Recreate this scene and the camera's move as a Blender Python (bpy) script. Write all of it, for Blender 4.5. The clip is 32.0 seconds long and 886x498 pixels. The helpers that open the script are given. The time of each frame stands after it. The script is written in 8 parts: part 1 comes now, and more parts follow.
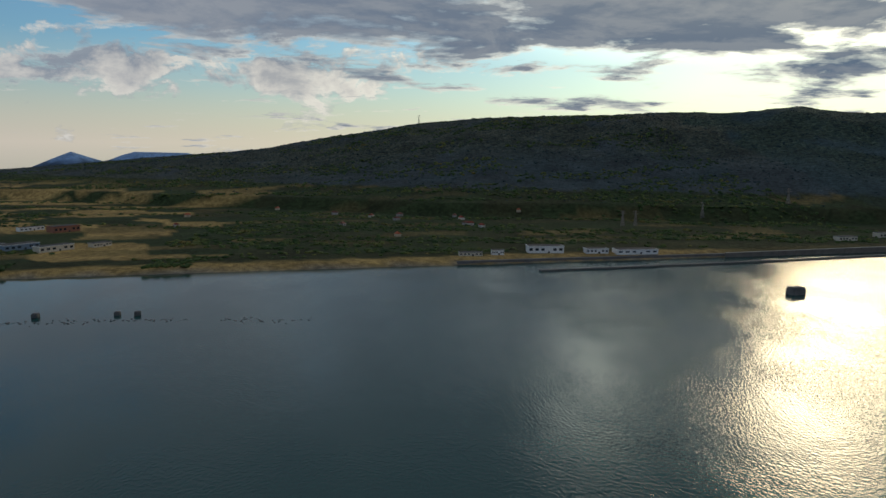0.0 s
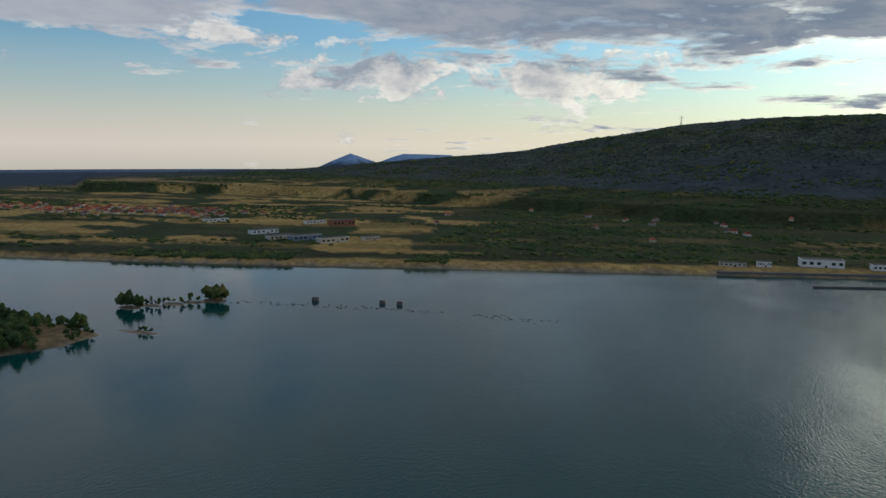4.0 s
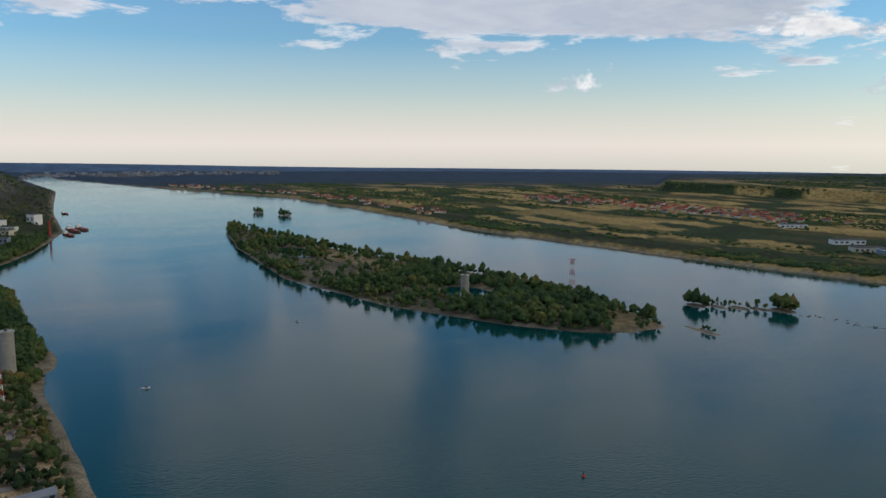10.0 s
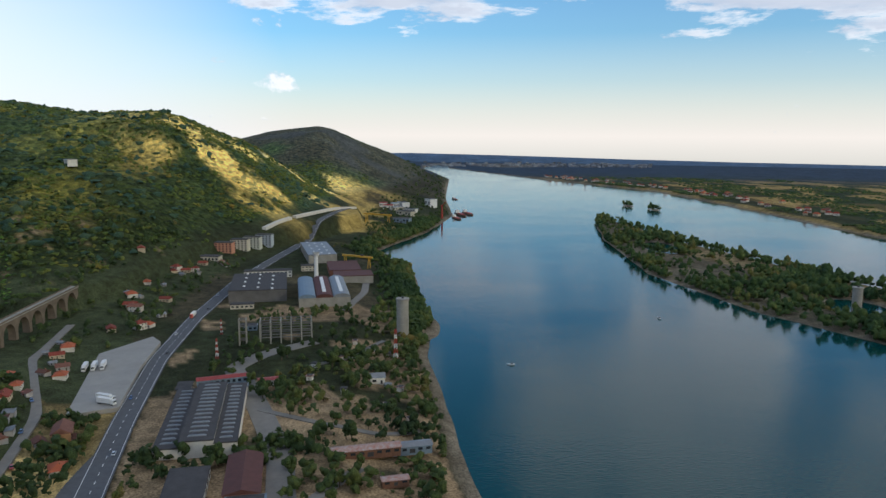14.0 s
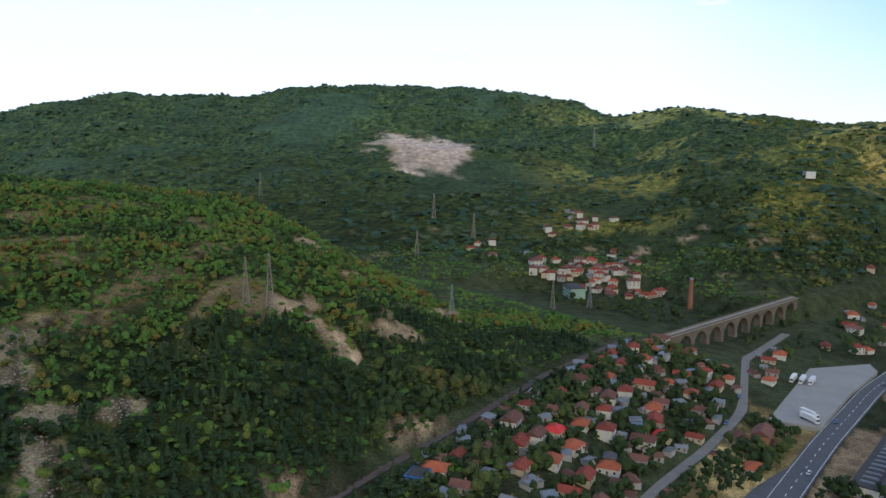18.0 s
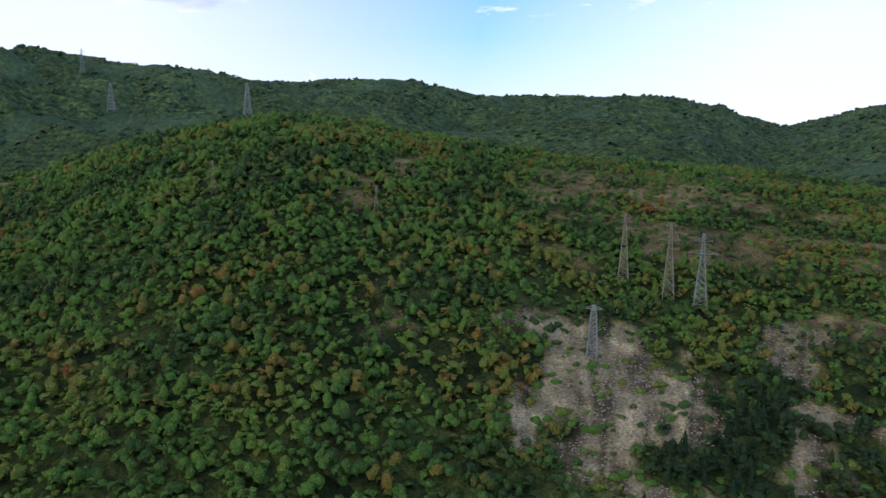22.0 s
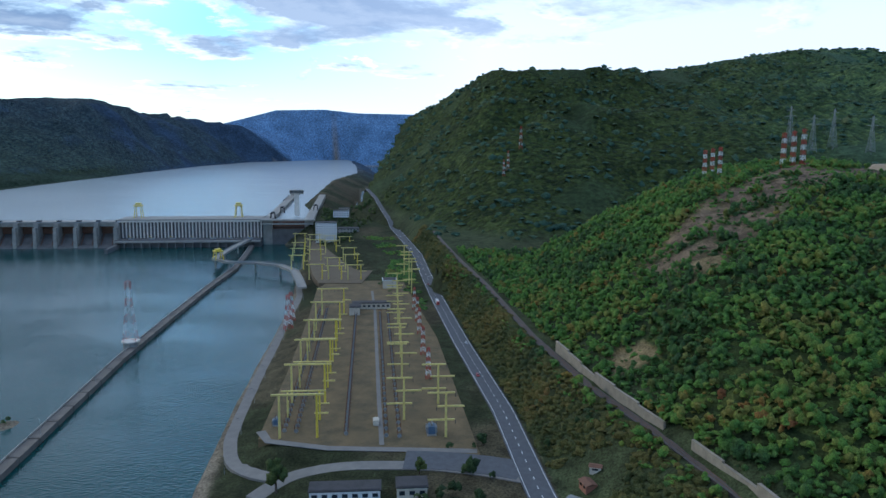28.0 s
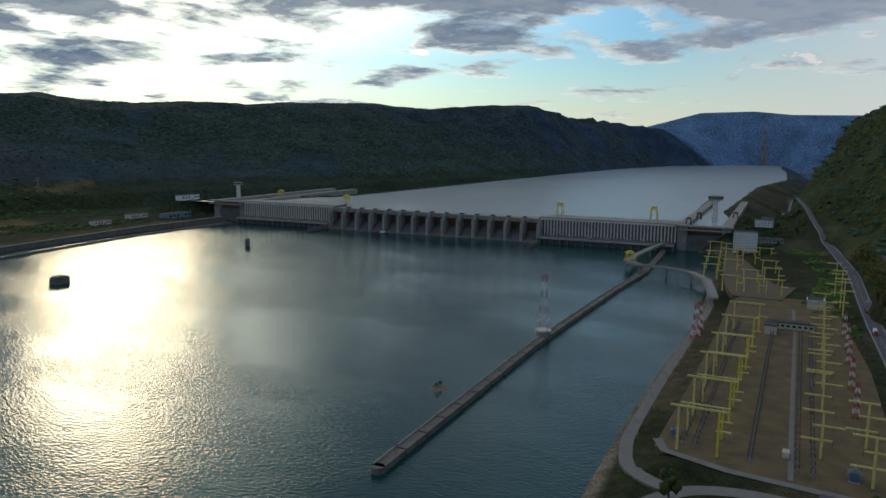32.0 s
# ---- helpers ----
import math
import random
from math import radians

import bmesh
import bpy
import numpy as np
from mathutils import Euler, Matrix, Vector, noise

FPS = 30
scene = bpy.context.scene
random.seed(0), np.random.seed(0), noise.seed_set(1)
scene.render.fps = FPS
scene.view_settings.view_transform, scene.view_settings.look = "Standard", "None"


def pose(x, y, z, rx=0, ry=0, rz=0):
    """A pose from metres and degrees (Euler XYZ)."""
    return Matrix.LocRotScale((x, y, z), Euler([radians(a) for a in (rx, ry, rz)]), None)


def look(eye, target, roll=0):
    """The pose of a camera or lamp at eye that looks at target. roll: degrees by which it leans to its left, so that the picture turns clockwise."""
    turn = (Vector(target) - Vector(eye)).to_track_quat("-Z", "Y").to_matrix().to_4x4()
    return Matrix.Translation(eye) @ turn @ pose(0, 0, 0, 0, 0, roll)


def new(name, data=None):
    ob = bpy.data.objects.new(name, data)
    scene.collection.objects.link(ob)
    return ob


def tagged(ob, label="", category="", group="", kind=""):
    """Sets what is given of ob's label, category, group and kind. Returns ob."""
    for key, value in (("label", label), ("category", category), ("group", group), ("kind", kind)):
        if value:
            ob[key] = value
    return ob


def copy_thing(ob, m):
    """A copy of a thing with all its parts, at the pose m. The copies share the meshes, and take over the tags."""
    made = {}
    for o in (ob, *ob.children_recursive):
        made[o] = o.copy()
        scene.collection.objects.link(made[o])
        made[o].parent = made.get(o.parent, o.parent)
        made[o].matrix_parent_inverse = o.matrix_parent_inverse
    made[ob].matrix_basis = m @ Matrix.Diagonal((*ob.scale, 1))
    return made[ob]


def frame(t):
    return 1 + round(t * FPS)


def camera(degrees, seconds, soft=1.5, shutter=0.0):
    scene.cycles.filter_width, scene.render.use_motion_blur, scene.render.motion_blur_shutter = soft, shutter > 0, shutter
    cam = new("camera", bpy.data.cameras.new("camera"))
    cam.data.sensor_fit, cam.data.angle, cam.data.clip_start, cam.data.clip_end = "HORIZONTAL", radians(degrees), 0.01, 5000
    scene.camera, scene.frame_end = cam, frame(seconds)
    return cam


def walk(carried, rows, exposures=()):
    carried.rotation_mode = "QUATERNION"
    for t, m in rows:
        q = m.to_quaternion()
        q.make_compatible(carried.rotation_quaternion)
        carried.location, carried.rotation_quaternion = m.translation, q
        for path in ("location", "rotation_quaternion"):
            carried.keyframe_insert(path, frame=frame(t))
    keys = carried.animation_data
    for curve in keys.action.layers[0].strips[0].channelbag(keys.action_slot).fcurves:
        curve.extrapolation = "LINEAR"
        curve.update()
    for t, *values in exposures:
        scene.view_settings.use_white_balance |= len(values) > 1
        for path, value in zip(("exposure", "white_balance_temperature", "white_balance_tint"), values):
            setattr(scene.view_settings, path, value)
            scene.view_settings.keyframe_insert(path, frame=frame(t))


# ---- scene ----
cam = camera(61.4, 32.0)
EYE = Vector((0.0, 0.0, 165.0))
# the drone hovers and turns on the spot: seconds, heading, pitch, lean
TURNS = [
    (0, 0.00, -7.92, 0.52),
    (0.5, 1.79, -7.93, 0.49),
    (1, 4.76, -7.94, 0.48),
    (1.5, 8.50, -7.95, 0.48),
    (2, 11.92, -7.94, 0.48),
    (2.5, 14.45, -7.91, 0.45),
    (4.5, 21.42, -7.92, 0.47),
    (5, 24.27, -7.93, 0.40),
    (5.5, 27.43, -7.93, 0.46),
    (6, 30.94, -7.93, 0.35),
    (6.5, 34.50, -7.96, 0.33),
    (7, 38.06, -7.98, 0.37),
    (7.5, 41.56, -7.97, 0.28),
    (8, 44.99, -7.97, 0.29),
    (8.5, 48.52, -7.97, 0.28),
    (9, 53.04, -7.96, 0.21),
    (9.5, 57.52, -7.97, 0.28),
    (10, 61.58, -8.01, 0.20),
    (10.5, 65.11, -7.99, 0.26),
    (11, 68.14, -7.96, 0.20),
    (11.5, 71.39, -7.93, 0.18),
    (12, 74.56, -7.93, 0.15),
    (12.5, 77.82, -7.90, 0.12),
    (13, 81.30, -7.91, 0.12),
    (13.5, 85.15, -7.90, 0.17),
    (15.5, 105.22, -11.90, 0.31),
    (16, 111.31, -11.89, 0.37),
    (16.5, 117.39, -11.88, 0.34),
    (17, 124.58, -10.87, 0.41),
    (17.5, 132.88, -8.36, 0.48),
    (18, 141.85, -8.10, 0.52),
    (18.5, 150.66, -8.13, 0.59),
    (19, 158.38, -8.17, 0.55),
    (19.5, 164.90, -8.20, 0.59),
    (20, 171.50, -8.24, 0.57),
    (20.5, 178.20, -8.23, 0.64),
    (21, 185.02, -8.27, 0.58),
    (21.5, 192.36, -8.33, 0.60),
    (22, 198.91, -8.37, 0.59),
    (22.5, 205.85, -8.39, 0.53),
    (23, 213.25, -8.41, 0.52),
    (23.5, 220.44, -8.43, 0.54),
    (24, 227.74, -8.46, 0.34),
    (24.5, 235.19, -8.45, 0.33),
    (25, 241.59, -8.43, 0.27),
    (25.5, 247.66, -8.43, 0.33),
    (26, 253.69, -8.40, 0.32),
    (26.5, 259.91, -8.38, 0.33),
    (28.5, 280.26, -8.35, 0.46),
    (29, 285.07, -8.34, 0.46),
    (29.5, 289.60, -8.35, 0.49),
    (30, 294.09, -8.35, 0.51),
    (30.5, 298.63, -8.37, 0.50),
    (31, 302.55, -8.37, 0.53),
    (31.5, 305.16, -8.38, 0.55),
    (32, 306.69, -8.37, 0.56),
]


def facing(yaw, pitch, lean):
    a, b = radians(yaw), radians(pitch)
    ahead = Vector((-math.sin(a) * math.cos(b), math.cos(a) * math.cos(b), math.sin(b)))
    return look(EYE, EYE + 100 * ahead, lean)


EXPOSURES = [(0.0, -0.3, 6250, 10), (2.0, -0.2, 6250, 10), (6.0, 0.12, 6150, 10), (9.0, 0.3, 6100, 10), (13.0, 0.42, 5950, 9), (16.0, 0.8, 5800, 11), (18.0, 0.75, 5600, 12), (19.0, 0.7, 5450, 13), (21.0, 0.7, 5700, 14), (23.0, 0.82, 5300, 15), (26.0, 1.45, 4750, 8), (29.0, 0.35, 5300, 8), (30.5, 0.05, 5600, 8), (32.0, -0.15, 5900, 8)]
walk(cam, [(t, facing(yaw, pitch, lean)) for t, yaw, pitch, lean in TURNS], EXPOSURES)

# ---- world and sun ----
SUN_YAW, SUN_EL = -29.0, 14.0
world = bpy.data.worlds.new("evening_sky")
scene.world = world
world.use_nodes = True
wn, wl = world.node_tree.nodes, world.node_tree.links
wn.clear()


def wnode(kind, **kw):
    n = wn.new(kind)
    for k, v in kw.items():
        n.inputs[k].default_value = v
    return n


def wmath(op, a, b=None):
    n = wn.new("ShaderNodeMath")
    n.operation = op
    for i, v in enumerate((a, b)):
        if v is None:
            continue
        if isinstance(v, (int, float)):
            n.inputs[i].default_value = v
        else:
            wl.new(v, n.inputs[i])
    return n.outputs[0]


def wramp(value, stops):
    n = wn.new("ShaderNodeValToRGB")
    while len(n.color_ramp.elements) < len(stops):
        n.color_ramp.elements.new(0.5)
    for e, (p, c) in zip(n.color_ramp.elements, stops):
        e.position = p
        e.color = (*c, 1) if len(c) == 3 else c
    wl.new(value, n.inputs[0])
    return n.outputs[0]


def wmix(fac, a, b):
    n = wn.new("ShaderNodeMixRGB")
    for i, v in zip((0, 1, 2), (fac, a, b)):
        if isinstance(v, (int, float)):
            n.inputs[i].default_value = v
        elif isinstance(v, tuple):
            n.inputs[i].default_value = (*v, 1)
        else:
            wl.new(v, n.inputs[i])
    return n.outputs[0]


sky = wn.new("ShaderNodeTexSky")
sky.sky_type = "NISHITA"
sky.sun_disc = False
sky.sun_elevation = radians(SUN_EL)
sky.sun_rotation = radians(-SUN_YAW)
sky.air_density, sky.dust_density, sky.ozone_density = 1.0, 0.6, 1.5
coord = wn.new("ShaderNodeTexCoord")
sep = wn.new("ShaderNodeSeparateXYZ")
wl.new(coord.outputs["Generated"], sep.inputs[0])
up = sep.outputs[2]
# closeness to the sun, 0 to 1
sx, sy, sz = -math.sin(radians(SUN_YAW)) * math.cos(radians(SUN_EL)), math.cos(radians(SUN_YAW)) * math.cos(radians(SUN_EL)), math.sin(radians(SUN_EL))
dot = wmath("ADD", wmath("ADD", wmath("MULTIPLY", sep.outputs[0], sx), wmath("MULTIPLY", sep.outputs[1], sy)), wmath("MULTIPLY", up, sz))
facing_sun = wmath("MAXIMUM", dot, 0.0)
glow, wide, near_sun = wmath("POWER", facing_sun, 6.0), wmath("POWER", facing_sun, 1.5), wmath("POWER", facing_sun, 24.0)
beam, warm = wmath("POWER", facing_sun, 14.0), wmath("POWER", facing_sun, 3.0)


def cloud_noise(scale, detail, rough, at, flat, warp=0.3):
    """Noise on the dome of the sky, flattened into wide heaps."""
    mp = wn.new("ShaderNodeMapping")
    mp.inputs["Location"].default_value = at
    mp.inputs["Scale"].default_value = (1.0, 1.0, flat)
    wl.new(coord.outputs["Generated"], mp.inputs["Vector"])
    t = wnode("ShaderNodeTexNoise", Scale=scale, Detail=detail, Roughness=rough, Distortion=warp)
    wl.new(mp.outputs[0], t.inputs["Vector"])
    return t.outputs[0]


height = wmath("ABSOLUTE", up)
yaw_deg = wmath("MULTIPLY", wmath("ARCTAN2", wmath("MULTIPLY", sep.outputs[0], -1.0), sep.outputs[1]), 57.2958)
el_deg = wmath("MULTIPLY", wmath("ARCSINE", wmath("MINIMUM", height, 1.0)), 57.2958)


def bank(yaw, el, wide_, tall):
    """A soft heap of cloud round a heading and a height in degrees: 1 in its middle, 0 outside."""
    p = wmath("MULTIPLY", wmath("SUBTRACT", yaw_deg, yaw), 1.0 / wide_)
    q = wmath("MULTIPLY", wmath("SUBTRACT", el_deg, el), 1.0 / tall)
    return wmath("EXPONENT", wmath("MULTIPLY", wmath("ADD", wmath("MULTIPLY", p, p), wmath("MULTIPLY", q, q)), -1.0))


def total(rows):
    t = None
    for yaw, el, w, h, k in rows:
        v = wmath("MULTIPLY", bank(yaw, el, w, h), k)
        t = v if t is None else wmath("ADD", t, v)
    return t


def deck_noise(scale, detail, rough, at, warp=0.2):
    """Noise on a level sheet of cloud, drawn together towards the horizon."""
    d = wmath("ADD", height, 0.11)
    v = wn.new("ShaderNodeCombineXYZ")
    wl.new(wmath("ADD", wmath("DIVIDE", sep.outputs[0], d), at[0]), v.inputs[0])
    wl.new(wmath("ADD", wmath("DIVIDE", sep.outputs[1], d), at[1]), v.inputs[1])
    t = wnode("ShaderNodeTexNoise", Scale=scale, Detail=detail, Roughness=rough, Distortion=warp)
    wl.new(v.outputs[0], t.inputs["Vector"])
    return t.outputs[0]


# a level sheet of cloud overhead, its edge at eight degrees, open in places
deck = deck_noise(1.35, 10.0, 0.62, (3.1, 7.7))
deck_raw, deck_sun = deck, deck_noise(1.35, 10.0, 0.62, (3.1 + 0.16 * sx, 7.7 + 0.16 * sy))
deck = wmath("ADD", deck, wramp(height, [(0.07, (0, 0, 0)), (0.12, (0.08, 0.08, 0.08)), (0.17, (0.21, 0.21, 0.21)), (0.45, (0.19, 0.19, 0.19)), (0.6, (0.30, 0.30, 0.30))]))
deck = wmath("ADD", deck, wmath("MULTIPLY", wmath("SUBTRACT", wmath("POWER", wmath("MAXIMUM", wmath("ADD", wmath("MULTIPLY", dot, 0.5), 0.5), 0.0), 1.5), 0.72), 0.32))
OPENINGS = ((-28, 14, 4, 3, -0.30), (-27, 20, 4, 5, -0.30), (-39, 20, 5, 6, -0.36), (-35, 11, 6, 2.5, -0.20), (-47, 9.5, 6, 1.8, -0.18), (-64, 9.2, 5, 1.5, -0.15), (-12, 18, 3.5, 5, -0.24), (-4, 11.5, 5, 2.5, -0.22), (8, 20, 4, 4, -0.14), (-56, 17, 9, 7, -0.16), (-66, 16, 4, 3, -0.20),
            (12, 10.5, 12, 2.2, 0.12), (-15, 9.0, 9, 1.8, 0.14), (92, 10, 9, 2.0, 0.24), (60, 9.5, 14, 2.4, 0.17), (44, 9, 9, 2.5, 0.10), (80, 22, 5, 5, 0.22), (71, 16, 5, 4, 0.18), (-60, 9.6, 16, 1.6, 0.08), (20, 22, 14, 6, 0.08), (76, 21, 24, 8, 0.07))
deck = wmath("ADD", deck, total(OPENINGS))
# heaped clouds low over the plain
heap = cloud_noise(11.0, 11.0, 0.60, (3.1, 7.7, 0.4), 1.7)
heap_sun = cloud_noise(11.0, 11.0, 0.60, (3.1 + 0.05 * sx, 7.7 + 0.05 * sy, 0.31), 1.7)
HEAPS = ((26, 5.5, 8, 2.6, 0.30), (12, 5.0, 7, 2.4, 0.24), (1, 6.6, 5, 1.6, 0.18), (38, 8.0, 5, 1.2, 0.16), (-4, 7.6, 2.2, 1.3, 0.18), (-56, 6.4, 9, 1.5, 0.17), (-48, 5.4, 3, 1.5, 0.1), (-78, 5.0, 6, 1.4, 0.15), (53, 4.4, 3, 0.8, 0.14))
heap_at = wmath("ADD", wmath("SUBTRACT", heap, 0.16), total(HEAPS))
cover_deck = wramp(deck, [(0.595, (0, 0, 0)), (0.655, (0.85, 0.85, 0.85)), (0.72, (1, 1, 1))])
cover_heap = wramp(heap_at, [(0.50, (0, 0, 0)), (0.565, (0.92, 0.92, 0.92)), (0.64, (1, 1, 1))])
thick = wmath("MAXIMUM", wramp(deck, [(0.62, (0, 0, 0)), (0.71, (1, 1, 1))]), wmath("MULTIPLY", wramp(heap_at, [(0.56, (0, 0, 0)), (0.76, (1, 1, 1))]), 0.75))


def shaded(here, there, gain, base):
    return wmath("MINIMUM", wmath("MAXIMUM", wmath("ADD", wmath("MULTIPLY", wmath("SUBTRACT", here, there), gain), base), 0.0), 1.0)


lit = wmix(cover_heap, shaded(deck_raw, deck_sun, 7.0, 0.45), shaded(heap, heap_sun, 6.0, 0.45))
skycol = wn.new("ShaderNodeMixRGB")
skycol.blend_type = "MULTIPLY"
skycol.inputs[0].default_value = 1.0
wl.new(sky.outputs[0], skycol.inputs[1])
skycol.inputs[2].default_value = (0.60, 1.16, 1.55, 1)
CLOUD_LIGHT = wmix(wide, (9.6, 9.2, 8.8), (12.0, 11.2, 9.4))
CLOUD_DARK = wmix(wide, (5.4, 5.7, 6.3), (1.5, 2.2, 3.2))
body = wmix(lit, CLOUD_DARK, CLOUD_LIGHT)
body = wmix(wmath("MULTIPLY", thick, 0.85), body, CLOUD_DARK)
bright = wn.new("ShaderNodeMixRGB")
bright.blend_type = "ADD"
wl.new(wmath("MULTIPLY", glow, wmath("SUBTRACT", 1.0, thick)), bright.inputs[0])
wl.new(body, bright.inputs[1])
bright.inputs[2].default_value = (7.0, 6.4, 4.8, 1)
# pale haze low over the land, cream towards the sun
back = wmath("MINIMUM", wmath("MAXIMUM", wmath("MULTIPLY", wmath("MAXIMUM", wmath("SUBTRACT", -0.6, dot), 0.0), 4.0), wmath("MINIMUM", wmath("MULTIPLY", wmath("SUBTRACT", sep.outputs[0], 0.2), 2.2), wmath("MULTIPLY", wmath("SUBTRACT", 0.38, sep.outputs[1]), 3.0))), 1.0)
haze = wmix(warm, wmix(back, (9.0, 7.9, 6.8), (9.0, 8.8, 8.7)), (13.2, 11.9, 7.8))
low_near = wramp(height, [(0.0, (0.95, 0.95, 0.95)), (0.03, (0.74, 0.74, 0.74)), (0.07, (0.42, 0.42, 0.42)), (0.13, (0.12, 0.12, 0.12)), (0.3, (0.02, 0.02, 0.02))])
low_away = wramp(height, [(0.0, (0.92, 0.92, 0.92)), (0.14, (0.85, 0.85, 0.85)), (0.45, (0.2, 0.2, 0.2))])
low_near = wmix(near_sun, low_near, low_away)
clear = wmix(wmix(back, low_near, low_away), skycol.outputs[0], haze)
mixed = wmix(wmath("MAXIMUM", cover_deck, cover_heap), clear, bright.outputs[0])
veil = wn.new("ShaderNodeMixRGB")
veil.blend_type = "ADD"
gap = wmath("SUBTRACT", 1.0, wmath("MULTIPLY", wmath("MAXIMUM", cover_deck, thick), 0.93))
wl.new(wmath("MULTIPLY", wmath("MULTIPLY", beam, gap), wramp(height, [(0.10, (0.1, 0.1, 0.1)), (0.19, (1, 1, 1))])), veil.inputs[0])
wl.new(mixed, veil.inputs[1])
veil.inputs[2].default_value = (34.0, 29.5, 18.5, 1)
bg = wn.new("ShaderNodeBackground")
wl.new(veil.outputs[0], bg.inputs[0])
bg.inputs[1].default_value = 0.078
out = wn.new("ShaderNodeOutputWorld")
wl.new(bg.outputs[0], out.inputs[0])

sun = new("sun", bpy.data.lights.new("sun", "SUN"))
sun.data.energy, sun.data.angle, sun.data.color = 0.42, radians(10.0), (1.0, 0.78, 0.46)
sun.matrix_world = look((sx * 900, sy * 900, sz * 900 + 165), (0, 0, 165))

# ---- materials ----


def mat(name, color, rough=0.8, var=0.25, scale=0.6, bump=0.0, bscale=None, metal=0.0, color2=None, rand=0.0, island=0.0, spec=0.4):
    """Base colour broken up by noise at two sizes; rand varies it by object, island by loose piece."""
    m = bpy.data.materials.new(name)
    m.use_nodes = True
    n, l = m.node_tree.nodes, m.node_tree.links
    b = n["Principled BSDF"]
    b.inputs["Roughness"].default_value, b.inputs["Metallic"].default_value = rough, metal
    b.inputs["Specular IOR Level"].default_value = spec
    geo = n.new("ShaderNodeNewGeometry")
    t1, t2 = n.new("ShaderNodeTexNoise"), n.new("ShaderNodeTexNoise")
    for t, s, d in ((t1, scale, 5.0), (t2, scale * 9.0, 4.0)):
        l.new(geo.outputs["Position"], t.inputs["Vector"])
        t.inputs["Scale"].default_value, t.inputs["Detail"].default_value, t.inputs["Roughness"].default_value = s, d, 0.6
    c2 = color2 or tuple(min(1.0, c * (1 - var)) for c in color)
    mix = n.new("ShaderNodeMixRGB")
    mix.inputs[1].default_value, mix.inputs[2].default_value = (*color, 1), (*c2, 1)
    add = n.new("ShaderNodeMath")
    add.operation = "MULTIPLY_ADD"
    l.new(t2.outputs[0], add.inputs[0])
    add.inputs[1].default_value = 0.6
    sub = n.new("ShaderNodeMath")
    sub.operation = "MULTIPLY_ADD"
    l.new(t1.outputs[0], sub.inputs[0])
    sub.inputs[1].default_value, sub.inputs[2].default_value = 2.2, -0.9
    l.new(sub.outputs[0], add.inputs[2])
    add.use_clamp = True
    l.new(add.outputs[0], mix.inputs[0])
    last = mix.outputs[0]
    if rand or island:
        src = n.new("ShaderNodeObjectInfo").outputs["Random"] if rand else geo.outputs["Random Per Island"]
        hsv = n.new("ShaderNodeHueSaturation")
        mr = n.new("ShaderNodeMapRange")
        amount = rand or island
        mr.inputs["To Min"].default_value, mr.inputs["To Max"].default_value = 1 - amount, 1 + amount
        l.new(src, mr.inputs["Value"])
        l.new(mr.outputs[0], hsv.inputs["Value"])
        l.new(last, hsv.inputs["Color"])
        last = hsv.outputs[0]
    l.new(last, b.inputs["Base Color"])
    if bump:
        bn, bt = n.new("ShaderNodeBump"), n.new("ShaderNodeTexNoise")
        l.new(geo.outputs["Position"], bt.inputs["Vector"])
        bt.inputs["Scale"].default_value, bt.inputs["Detail"].default_value = bscale or scale * 4, 6.0
        bn.inputs["Strength"].default_value, bn.inputs["Distance"].default_value = bump, 1.0 / (bscale or scale * 4)
        l.new(bt.outputs[0], bn.inputs["Height"])
        l.new(bn.outputs[0], b.inputs["Normal"])
    return m


